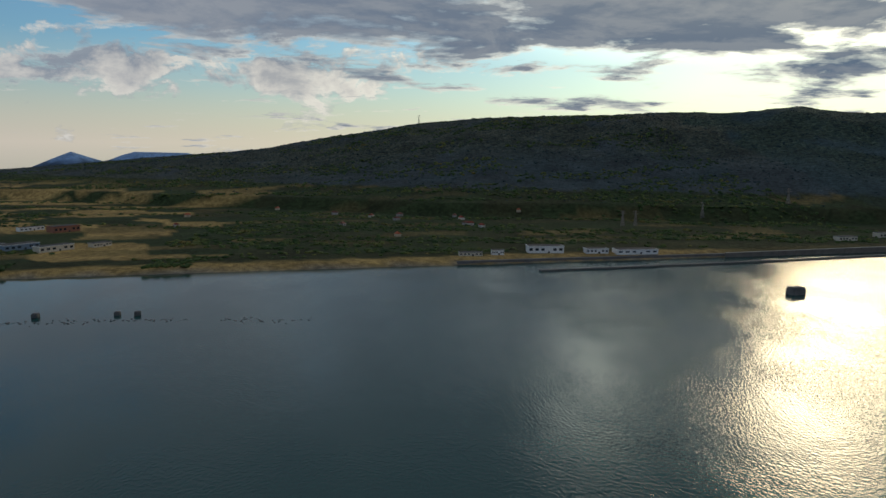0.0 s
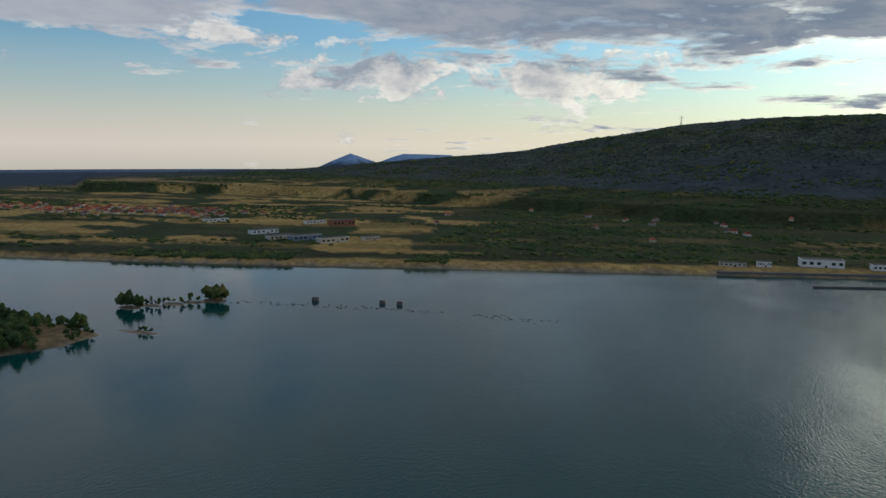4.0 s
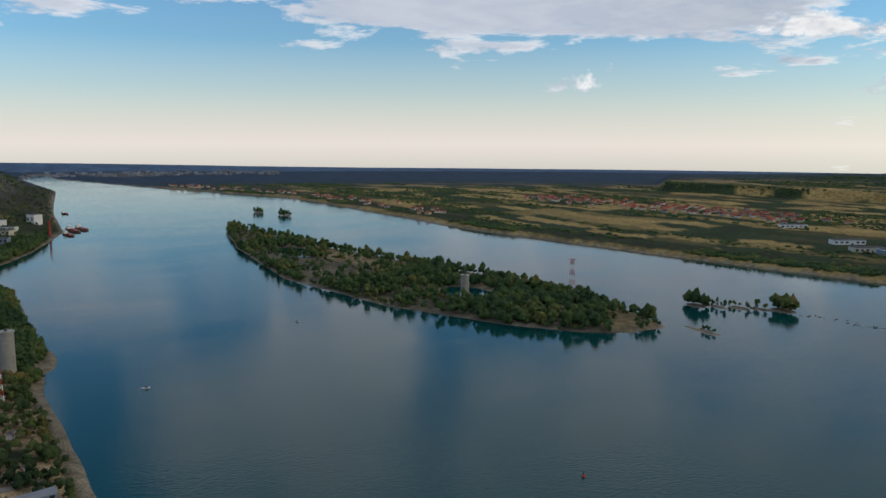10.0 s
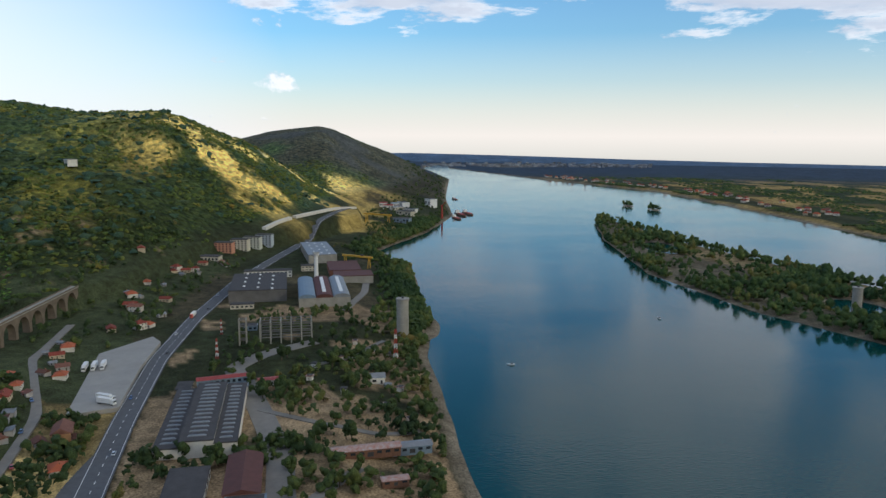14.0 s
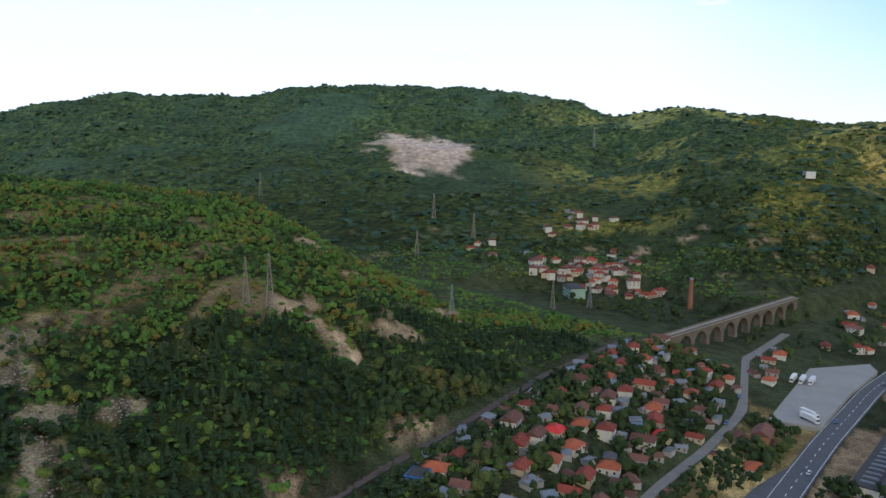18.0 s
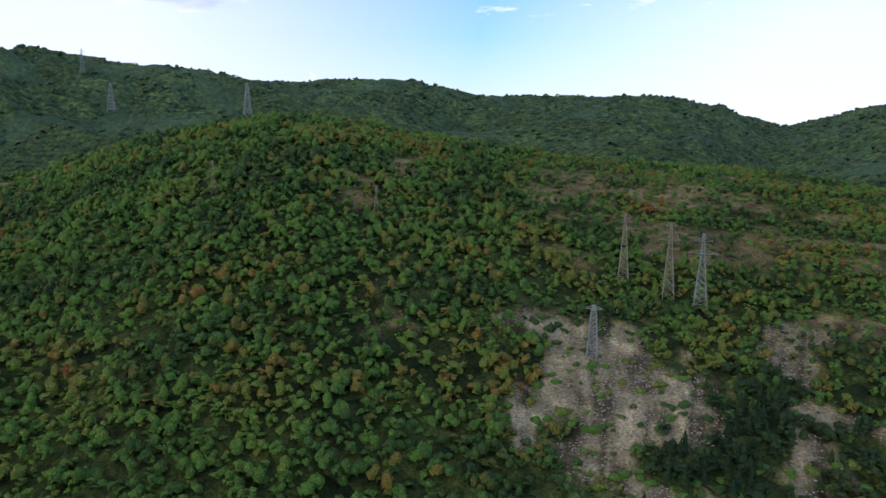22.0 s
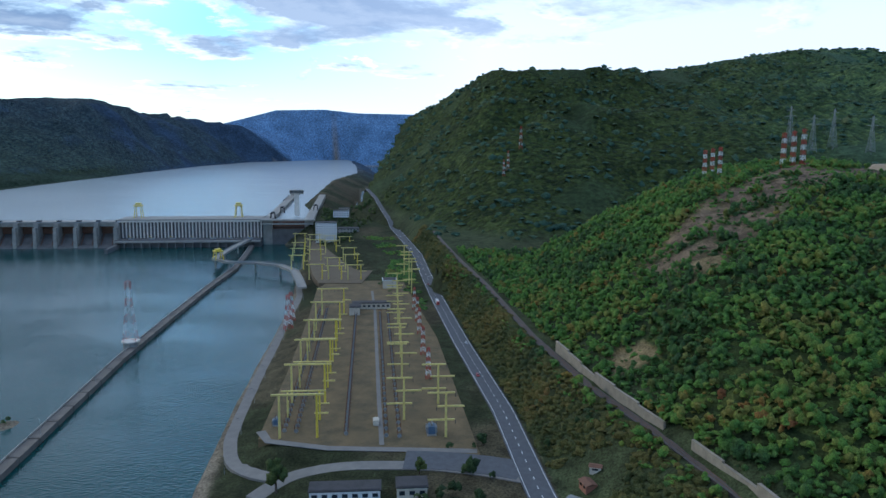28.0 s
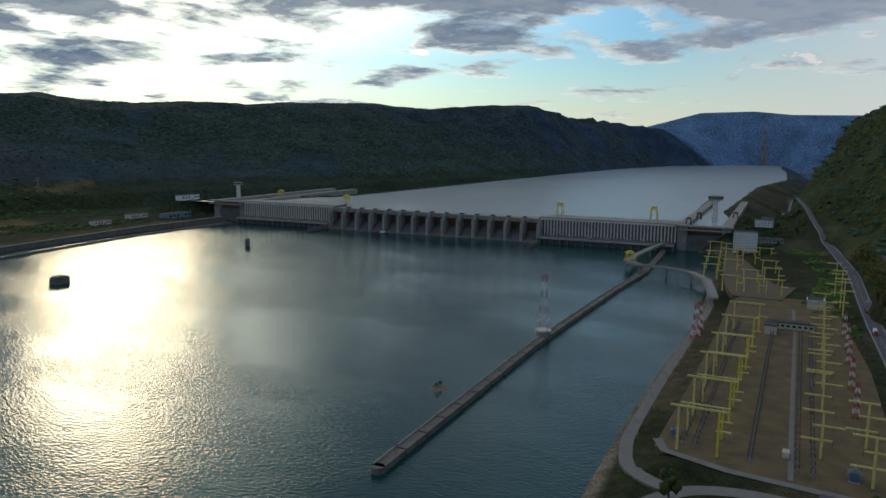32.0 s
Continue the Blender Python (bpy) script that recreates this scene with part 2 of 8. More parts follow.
def leaf_mat(name, stops):
    """Foliage: each clump takes a colour of its own from the ramp."""
    m = bpy.data.materials.new(name)
    m.use_nodes = True
    n, l = m.node_tree.nodes, m.node_tree.links
    b = n["Principled BSDF"]
    b.inputs["Roughness"].default_value = 0.85
    b.inputs["Specular IOR Level"].default_value = 0.15
    geo = n.new("ShaderNodeNewGeometry")
    big, fine = n.new("ShaderNodeTexNoise"), n.new("ShaderNodeTexNoise")
    for t, s in ((big, 0.021), (fine, 1.9)):
        l.new(geo.outputs["Position"], t.inputs["Vector"])
        t.inputs["Scale"].default_value, t.inputs["Detail"].default_value = s, 4.0
    s1 = n.new("ShaderNodeMath")
    s1.operation = "MULTIPLY_ADD"
    l.new(geo.outputs["Random Per Island"], s1.inputs[0])
    s1.inputs[1].default_value = 0.40
    s0 = n.new("ShaderNodeMath")
    s0.operation = "MULTIPLY_ADD"
    l.new(big.outputs[0], s0.inputs[0])
    s0.inputs[1].default_value, s0.inputs[2].default_value = 2.3, -0.88
    l.new(s0.outputs[0], s1.inputs[2])
    ramp = n.new("ShaderNodeValToRGB")
    while len(ramp.color_ramp.elements) < len(stops):
        ramp.color_ramp.elements.new(0.5)
    for e, (p, c) in zip(ramp.color_ramp.elements, stops):
        e.position, e.color = p, (*c, 1)
    l.new(s1.outputs[0], ramp.inputs[0])
    shade = n.new("ShaderNodeMixRGB")
    shade.blend_type = "MULTIPLY"
    shade.inputs[0].default_value = 1.0
    mr = n.new("ShaderNodeMapRange")
    mr.inputs["From Min"].default_value, mr.inputs["From Max"].default_value = 0.3, 0.7
    mr.inputs["To Min"].default_value, mr.inputs["To Max"].default_value = 0.5, 1.5
    l.new(fine.outputs[0], mr.inputs["Value"])
    l.new(ramp.outputs[0], shade.inputs[1])
    l.new(mr.outputs[0], shade.inputs[2])
    l.new(shade.outputs[0], b.inputs["Base Color"])
    bn = n.new("ShaderNodeBump")
    bn.inputs["Strength"].default_value, bn.inputs["Distance"].default_value = 1.0, 1.2
    l.new(fine.outputs[0], bn.inputs["Height"])
    l.new(bn.outputs[0], b.inputs["Normal"])
    return m


CONCRETE = mat("weathered_concrete", (0.36, 0.34, 0.295), 0.9, 0.35, 0.15, 0.3, 1.5)
CONCRETE_DARK = mat("dark_wet_concrete", (0.17, 0.16, 0.15), 0.85, 0.4, 0.12, 0.3, 1.5)
RIB = mat("pale_concrete_ribs", (0.72, 0.67, 0.58), 0.9, 0.25, 0.2, 0.2, 2.0)
ASPHALT = mat("asphalt", (0.115, 0.117, 0.124), 0.9, 0.3, 0.3, 0.2, 4.0)
PALE_ROAD = mat("bleached_track", (0.24, 0.222, 0.195), 0.95, 0.25, 0.2, 0.2, 3.0)
WHITE_PAINT = mat("white_paint", (0.78, 0.77, 0.74), 0.6, 0.15, 0.8)
CREAM = mat("cream_render", (0.62, 0.56, 0.44), 0.85, 0.2, 0.4)
YELLOW = mat("yellow_painted_steel", (0.78, 0.60, 0.06), 0.5, 0.25, 0.5)
PALE_YELLOW = mat("faded_yellow_steel", (0.78, 0.65, 0.20), 0.6, 0.3, 0.5)
STEEL = mat("galvanised_steel", (0.30, 0.31, 0.31), 0.5, 0.3, 0.5, metal=0.4)
RUST = mat("rusty_steel", (0.20, 0.10, 0.06), 0.85, 0.4, 0.8)
RED_PAINT = mat("red_paint", (0.42, 0.06, 0.04), 0.6, 0.25, 0.8)
BLUE_PAINT = mat("blue_paint", (0.05, 0.16, 0.42), 0.5, 0.2, 0.8)
DARK_METAL = mat("dark_metal", (0.05, 0.05, 0.055), 0.6, 0.3, 0.8)
GLASS_DARK = mat("dark_window_glass", (0.03, 0.04, 0.05), 0.12, 0.2, 0.8, spec=0.6)
BRICK = mat("brick", (0.34, 0.15, 0.09), 0.9, 0.3, 0.8, 0.3, 6.0)
BARK = mat("bark", (0.12, 0.09, 0.06), 0.95, 0.3, 1.0)
ROCK = mat("pale_rock", (0.36, 0.31, 0.25), 0.95, 0.4, 0.05, 0.6, 0.5)
STONE_WALL = mat("stone_retaining_wall", (0.34, 0.29, 0.22), 0.95, 0.35, 0.3, 0.5, 2.0)
OLD_STONE = mat("sooty_viaduct_stone", (0.20, 0.155, 0.11), 0.95, 0.4, 0.2, 0.5, 2.0)
ROOF_DARK = mat("dark_roofing_felt", (0.075, 0.07, 0.07), 0.9, 0.35, 0.25, 0.2, 2.0)
FOLIAGE = leaf_mat("mixed_foliage", [(0.0, (0.044, 0.078, 0.028)), (0.30, (0.072, 0.132, 0.032)), (0.55, (0.108, 0.210, 0.036)), (0.74, (0.150, 0.205, 0.036)), (1.0, (0.185, 0.165, 0.038))])
FOLIAGE_PINE = leaf_mat("dark_pine_foliage", [(0.0, (0.022, 0.044, 0.020)), (0.7, (0.048, 0.078, 0.028)), (1.0, (0.075, 0.085, 0.032))])
# far leaves carry some blue distance haze in their colour
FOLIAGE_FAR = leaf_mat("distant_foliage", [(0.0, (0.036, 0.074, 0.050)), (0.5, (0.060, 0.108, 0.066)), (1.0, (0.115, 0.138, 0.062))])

# ---- mesh builders ----


class Build:
    """Collects vertices and faces of one mesh."""

    def __init__(self):
        self.v, self.f = [], []

    def add(self, vs, fs):
        o = len(self.v)
        self.v += [tuple(p) for p in vs]
        self.f += [tuple(i + o for i in q) for q in fs]
        return self

    def box(self, c, s, yaw=0.0, taper=1.0):
        """A block whose base centre is c; taper shrinks its top."""
        a, (hx, hy, h) = radians(yaw), (s[0] / 2, s[1] / 2, s[2])
        ca, sa, vs = math.cos(a), math.sin(a), []
        for z, k in ((0, 1.0), (h, taper)):
            for x, y in ((-hx, -hy), (hx, -hy), (hx, hy), (-hx, hy)):
                vs.append((c[0] + (x * ca - y * sa) * k, c[1] + (x * sa + y * ca) * k, c[2] + z))
        return self.add(vs, [(0, 3, 2, 1), (4, 5, 6, 7), (0, 1, 5, 4), (1, 2, 6, 5), (2, 3, 7, 6), (3, 0, 4, 7)])

    def tube(self, a, b, r0, r1=None, n=6):
        """A round bar from a to b."""
        a, b = Vector(a), Vector(b)
        d = (b - a).normalized()
        u = d.cross(Vector((0, 0, 1)) if abs(d.z) < 0.9 else Vector((1, 0, 0))).normalized()
        w, r1, vs = d.cross(u), r0 if r1 is None else r1, []
        for p, r in ((a, r0), (b, r1)):
            for i in range(n):
                t = 2 * math.pi * i / n
                vs.append(p + u * (r * math.cos(t)) + w * (r * math.sin(t)))
        fs = [(i, (i + 1) % n, n + (i + 1) % n, n + i) for i in range(n)] + [tuple(range(n - 1, -1, -1)), tuple(range(n, 2 * n))]
        return self.add(vs, fs)

    def ribbon(self, pts, width, thick=0.4):
        """A strip with thickness along a line of points."""
        pts, vs, fs = [Vector(p) for p in pts], [], []
        for i, p in enumerate(pts):
            d = (pts[min(i + 1, len(pts) - 1)] - pts[max(i - 1, 0)])
            s = Vector((-d.y, d.x, 0)).normalized() * (width / 2)
            vs += [p + s, p - s, p - s - Vector((0, 0, thick)), p + s - Vector((0, 0, thick))]
            if i:
                o = 4 * i
                for k in range(4):
                    fs.append((o - 4 + k, o - 4 + (k + 1) % 4, o + (k + 1) % 4, o + k))
        fs += [(0, 3, 2, 1), (len(vs) - 4, len(vs) - 3, len(vs) - 2, len(vs) - 1)]
        return self.add(vs, [tuple(reversed(f)) for f in fs])

    def prism(self, ring, z0, z1):
        """An upright block over a ring of plan points (counter-clockwise)."""
        n = len(ring)
        return self.add([(x, y, z0) for x, y in ring] + [(x, y, z1) for x, y in ring], [tuple(range(n - 1, -1, -1)), tuple(range(n, 2 * n))] + [(i, (i + 1) % n, n + (i + 1) % n, n + i) for i in range(n)])

    def mesh(self, name):
        me = bpy.data.meshes.new(name)
        me.from_pydata(self.v, [], self.f)
        me.update()
        return me


def part(name, b, material, parent=None, label="", smooth=False):
    """Links a build (or a ready mesh) as one object, under a thing where one is given."""
    me = b.mesh(name) if isinstance(b, Build) else b
    if not me.materials:
        me.materials.append(material)
    if smooth:
        me.polygons.foreach_set("use_smooth", [True] * len(me.polygons))
    ob = new(name, me)
    if parent is not None:
        ob.parent = parent
    if label:
        ob["label"] = label
    return ob


def empty(name, at, yaw=0.0, label="", category="", group=""):
    ob = new(name)
    ob.matrix_world = pose(*at, 0, 0, yaw)
    return tagged(ob, label, category, group)


def array_mesh(name, verts, faces, material, smooth=False):
    """A large mesh from arrays; faces all have the same count of corners."""
    me = bpy.data.meshes.new(name)
    k = faces.shape[1]
    me.vertices.add(len(verts))
    me.vertices.foreach_set("co", verts.astype(np.float32).ravel())
    me.loops.add(faces.size)
    me.loops.foreach_set("vertex_index", faces.astype(np.int32).ravel())
    me.polygons.add(len(faces))
    me.polygons.foreach_set("loop_start", np.arange(0, faces.size, k, dtype=np.int32))
    me.polygons.foreach_set("loop_total", np.full(len(faces), k, dtype=np.int32))
    me.polygons.foreach_set("use_smooth", np.full(len(faces), smooth))
    me.update(calc_edges=True)
    me.materials.append(material)
    return me


# ---- lie of the land ----


def value_noise(x, y, seed=0):
    xi, yi = np.floor(x), np.floor(y)
    fx, fy = x - xi, y - yi
    fx, fy = fx * fx * (3 - 2 * fx), fy * fy * (3 - 2 * fy)

    def h(a, b):
        s = np.sin(a * 127.1 + b * 311.7 + seed * 74.7) * 43758.5453
        return s - np.floor(s)

    return (h(xi, yi) * (1 - fx) + h(xi + 1, yi) * fx) * (1 - fy) + (h(xi, yi + 1) * (1 - fx) + h(xi + 1, yi + 1) * fx) * fy


def fbm(x, y, size, seed=0, octaves=4):
    t, a, s = 0, 0.5, 1.0 / size
    for k in range(octaves):
        t = t + a * (value_noise(x * s, y * s, seed + k) * 2 - 1)
        a, s = a * 0.5, s * 2.03
    return t


def smooth01(t):
    t = np.clip(t, 0, 1)
    return t * t * (3 - 2 * t)


# banks of the river below the dam: x, y of the south bank and of the north bank
BANK_S = ((-4950, 40), (-3830, 60), (-3064, 332), (-2241, 674), (-1660, 715), (-1228, 735), (-950, 790), (-606, 865), (-281, 950), (0, 1021), (353, 1105), (718, 1200), (1000, 1230), (2000, 1300))
BANK_N = ((-4950, -10), (-3830, -63), (-2870, 50), (-1969, 25), (-1546, 36), (-1279, -14), (-1044, -89), (-905, -28), (-758, -15), (-647, 0), (-548, -6), (-435, 7), (-333, 19), (-150, 55), (0, 88), (294, 142), (498, 183), (717, 221), (830, 250), (1000, 290), (1180, 320), (2000, 300))
ROAD = ((-1800, -120), (-1400, -160), (-1100, -185), (-938, -198), (-782, -208), (-607, -201), (-493, -189), (-383, -167), (-303, -148), (-222, -128), (-100, -100), (0, -80), (150, -48), (312, -13), (406, 4), (551, 39), (712, 75), (946, 124), (1150, 185), (1400, 262), (1683, 366), (2000, 430))
RAIL = ((-1900, -140), (-1400, -200), (-1100, -235), (-940, -262), (-780, -290), (-602, -304), (-510, -300), (-404, -308), (-294, -283), (-204, -252), (-132, -229), (0, -165), (255, -88), (319, -68), (383, -43), (485, -14), (668, 26), (1000, 110), (1500, 240))


def along(table, x):
    t = np.array(table, float)
    return np.interp(x, t[:, 0], t[:, 1])


# crests seen from the hover point: heading (counted down through north and east), rise in degrees, distance
NEAR_CREST = ((-236, -16, 500), (-231, -14.8, 490), (-226, -13.5, 480), (-219.6, -12.5, 470), (-213.7, -9.5, 480), (-209, -7.1, 500), (-203.6, -4, 560), (-195, -2.9, 620), (-182, -1.5, 650), (-171, -1.1, 650), (-161, 0.2, 620), (-152, 1.6, 600), (-148.8, 1.8, 600), (-140.5, 0.4, 620), (-136, -0.8, 640), (-131, -2.7, 680), (-124, -2.4, 740), (-117, -1.5, 790), (-110, -1, 800), (-103.5, -1.9, 800), (-98, -4.5, 790), (-88, -10.5, 780), (-84, -12.5, 800))
FAR_CREST = ((-76, -3, 2350), (-78, -0.75, 2250), (-82, 1.7, 2050), (-86.4, 4.1, 1850), (-88.3, 5, 1700), (-96.5, 4.9, 1800), (-103, 5.5, 2100), (-111, 6.1, 2200), (-118.7, 5.5, 2300), (-130.7, 5.3, 2400), (-137, 5, 2300), (-149, 4.1, 2200), (-157, 4.4, 2300), (-163.6, 3.1, 2300), (-168, 3.45, 2100), (-176.8, 3.2, 2000), (-181.6, 2, 2300), (-185.6, 1.1, 3200), (-190, 2.5, 2500), (-195, 3.1, 2300), (-203.5, 3, 2300), (-207, 3.8, 2500), (-220, 4.25, 2400), (-226.8, 3.2, 2200), (-231, 2.1, 2000), (-236, 2.65, 1800), (-244.5, 1.7, 1650), (-250, 1.85, 1500), (-252.5, 1, 1500), (-256, -0.4, 1550), (-261, -3.6, 1600), (-264, -5, 1600))
EAST_CREST = ((-252, -1, 2500), (-258, 0.45, 2450), (-261.5, 0.8, 2400), (-264, -0.2, 2450), (-266.6, -1.2, 2550), (-269, -2.4, 2700), (-270.7, -3.4, 2800))
SOUTH_CREST = ((45, -2.1, 3300), (30, -1.7, 3200), (19, -0.75, 3100), (13.4, -0.3, 3000), (7.9, 0.8, 3000), (1.8, 1.7, 2950), (-4, 2.15, 2900), (-17, 2.6, 2850), (-20.7, 2.35, 2850), (-25, 2.85, 2800), (-30, 2.35, 2900), (-39.6, 2.6, 3100), (-48.8, 2.7, 3300), (-52, 2.35, 3400), (-59.4, 2.65, 3800), (-61.8, 2, 3900), (-65.3, 2.35, 4100), (-69.7, 1.5, 4300), (-74, 0.1, 4500), (-76.2, -0.9, 4550))
NEAR_FOOT = ((-236, 470), (-232.5, 440), (-226, 408), (-219, 324), (-210, 264), (-180, 172), (-140, 195), (-108, 272), (-102, 330), (-96.4, 390), (-91.7, 495), (-87.8, 670), (-84, 760))
FAR_FOOT = ((-76, 1500), (-84, 1000), (-90, 900), (-98, 950), (-130, 900), (-160, 850), (-200, 800), (-215, 720), (-226, 760), (-234, 760), (-241, 660), (-247, 740), (-254, 980), (-258, 1050), (-264, 1250))
SOUTH_FOOT = ((45, 2600), (30, 2300), (20, 1950), (0, 1650), (-20, 1700), (-40, 1950), (-50, 2200), (-60, 2650), (-66, 2980), (-70, 3380), (-76, 4250))


def hill(u, r, crest, foot, zf, power, back):
    c = np.array(sorted(crest), float)
    grid = np.arange(c[0, 0], c[-1, 0] + 0.25, 0.25)
    soft = []
    for k, w in ((1, 7), (2, 25)):
        g = np.interp(grid, c[:, 0], c[:, k])
        soft.append(np.convolve(np.pad(g, w // 2, mode="edge"), np.ones(w) / w, "valid"))
    el, dc = np.interp(u, grid, soft[0]), np.interp(u, grid, soft[1])
    zc = EYE.z + dc * np.tan(np.radians(el)) - 5
    if foot is None:
        rf = dc * 0.62
    else:
        f = np.array(sorted(foot), float)
        rf = np.interp(u, f[:, 0], f[:, 1])
    s = np.clip((r - rf) / np.maximum(dc - rf, 20), 0, 1)
    z = zf + (zc - zf) * np.sin(s * math.pi / 2) ** power
    z = np.where(r > dc, zc - back * (r - dc) ** 1.0, z)
    z = np.where(r < rf, zf - (rf - r) * 0.9, z)
    out = np.maximum(c[0, 0] - u, u - c[-1, 0])
    return np.where(out > 0, z - out * 30 - 8, z), s


def dam_axes(x, y):
    """p: metres upstream through the dam's line, q: metres along it from the hover point's foot, southwards."""
    return x * 0.977 + y * 0.213, -x * 0.213 + y * 0.977


def dam_xy(p, q):
    return p * 0.977 - q * 0.213, p * 0.213 + q * 0.977


LAKE = 34.0


def lake_banks(p):
    n = np.interp(p, [1150, 1300, 1500, 2398, 3000, 4400, 4950], [66, 70, 100, 70, -20, 20, 50])
    s = np.interp(p, [1150, 1300, 1450, 1897, 2895, 3600, 4170, 4450, 4700, 4950], [1160, 1000, 900, 856, 786, 700, 560, 330, 160, 90])
    return n, s


def land(x, y):
    """Height of the ground."""
    x, y = np.asarray(x, float), np.asarray(y, float)
    r = np.hypot(x, y)
    yaw = np.degrees(np.arctan2(-x, y))
    u = np.where(yaw > 89.2, yaw - 360, yaw)
    ys, yn = along(BANK_S, x), along(BANK_N, x)
    wob = fbm(x, y, 60, 3) * 5
    ds, dn = y - ys + wob, yn - y + wob * 0.5
    south = np.where(ds > 0, np.minimum(ds * 0.35, 6.5) + 9.0 * (1 - np.exp(-np.maximum(ds - 20, 0) / 750)), np.maximum(ds * 0.25, -9))
    yroad, yrail = along(ROAD, x), along(RAIL, x)
    t = smooth01((yroad - 9 - y) / np.maximum(yroad - 9 - yrail - 4, 12))
    w = smooth01((x + 500) / 110)
    shelf = np.where(dn > 0, np.minimum(dn * 0.30, 6) + 6.5 * smooth01((dn - 14) / 60), np.maximum(dn * 0.3, -9))
    north = shelf + np.where(dn > 0, t * (8 + 15 * w) + 12 * smooth01((x - 750) / 500), 0)
    z = np.where(dn > ds, north, south)
    hills = np.full_like(z, -60.0)
    rough = fbm(x, y, 330, 11, 5)
    gully = np.abs(fbm(x, y, 210, 23, 4))
    ragged = fbm(x, y, 26, 5, 3)
    for crest, foot, zf, power, back, amp in ((NEAR_CREST, NEAR_FOOT, 36, 0.95, 0.28, 0.035), (FAR_CREST, FAR_FOOT, 34, 1.3, 0.3, 0.13), (EAST_CREST, None, 14, 1.2, 0.4, 0.06), (SOUTH_CREST, SOUTH_FOOT, 38, 1.5, 0.3, 0.09)):
        h, s_ = hill(u, r, crest, foot, zf, power, back)
        amp = amp * (1 - 0.85 * smooth01((s_ - 0.6) / 0.4))
        up_ = np.clip((h - zf) / 60, 0, 1)
        h = h + up_ * (rough * 1.0 - gully * 1.6 + 0.25) * amp * np.maximum(h - zf, 0) * 2.0 + up_ * ragged * 3.0
        hills = np.maximum(hills, h)
    # plains lift slowly to the rim of the sheet; two far cones and haze-coloured ridges stand there
    z = z + np.where(dn > ds, 0, smooth01((r - 2300) / 2400) * -10 * smooth01((y + 200) / 700))
    far = np.interp(u, [-84, -82, -78, -75.5, -72, -70, -66], [1.9, 1.9, 1.95, 2.2, 2.1, 1.55, 0.5])
    z = np.where((u < -65) & (u > -86) & (r > 4500), np.maximum(z, (EYE.z + 4800 * np.tan(np.radians(far))) * smooth01((r - 4550) / 230) - 5), z)
    cone = np.interp(u, [15, 18.8, 22.4, 23.4, 24.3, 25.2, 26.4, 27.6, 29], [-1.8, -0.75, -0.68, -1.0, -1.4, -1.1, -0.68, -1.2, -1.85])
    z = np.where((u > 15) & (u < 29) & (r > 4400), np.maximum(z, (EYE.z + 4750 * np.tan(np.radians(cone))) * smooth01((r - 4450) / 300)), z)
    rim = np.interp(yaw, [28, 50, 68, 76, 85, 92, 104], [-1.9, -1.93, -1.84, -1.72, -1.5, -1.35, -1.4])
    z = np.where((yaw > 28) & (yaw < 104) & (r > 4300), np.maximum(z, (EYE.z + 4800 * np.tan(np.radians(rim))) * smooth01((r - 4300) / 450)), z)
    z = np.maximum(z, np.where((dn > 6) | (ds > 6), hills, -60))
    # islands: a long wooded one with two ponds, three small ones
    so = np.interp(x, [-1480, -1371, -1185, -950, -888, -788, -691, -618, -564, -504, -490], [318, 298, 270, 262, 258, 282, 305, 342, 370, 420, 448])
    no = np.interp(x, [-1480, -1371, -1185, -1085, -950, -898, -766, -584, -543, -490], [345, 365, 388, 410, 450, 463, 503, 513, 515, 498])
    d = np.minimum(np.minimum(y - so, no - y), np.minimum(x + 1485, -486 - x)) + wob * 0.6
    d = np.minimum(d, np.hypot((x + 708) / 1.5, y - 414) - 27)
    d = np.minimum(d, np.hypot((x + 1105) / 2.2, y - 340) - 26)
    for cx, cy, rx, ry in ((-542, 592, 13, 9), (-512, 622, 15, 7), (-484, 652, 14, 11), (-1785, 462, 26, 12), (-1690, 498, 34, 12), (-462, 515, 24, 5), (-527, 607, 15, 6), (-498, 637, 15, 6), (384, 289, 9, 6)):
        d = np.maximum(d, (1 - np.hypot((x - cx) / rx, (y - cy) / ry)) * min(rx, ry))
    d = np.maximum(d, 8 - np.hypot((x + 628) / 4.2, y + 4))
    z = np.maximum(z, np.clip(d * 0.3, -9, 2.2))
    p, q = dam_axes(x, y)
    bn, bs = lake_banks(p)
    inside = np.minimum(q - bn, bs - q)
    z = np.where((p > 1500) & (q > bs) & (r < 4700), np.minimum(z, LAKE + 4 + (q - bs) * (0.75 + 0.3 * fbm(x, y, 180, 33))), z)
    z = np.where((p > 1168) & (inside > -95) & (r < 4700), np.where(inside > 0, np.maximum(LAKE - 42, LAKE - inside * 0.8), np.maximum(z, np.minimum(LAKE + 3.5, LAKE - inside * 0.4) - np.maximum(-inside - 18, 0) * 0.42)), z)
    # switchyard terrace
    z = np.where((x > 322) & (x < 800) & (y > yroad + 8), np.where(dn > 16, np.maximum(z, 12.4 * smooth01((dn - 6) / 34) * smooth01((x - 322) / 14) * smooth01((800 - x) / 30)), z), z)
    return z


def ground_z(x, y):
    return float(land(np.array([x]), np.array([y]))[0])

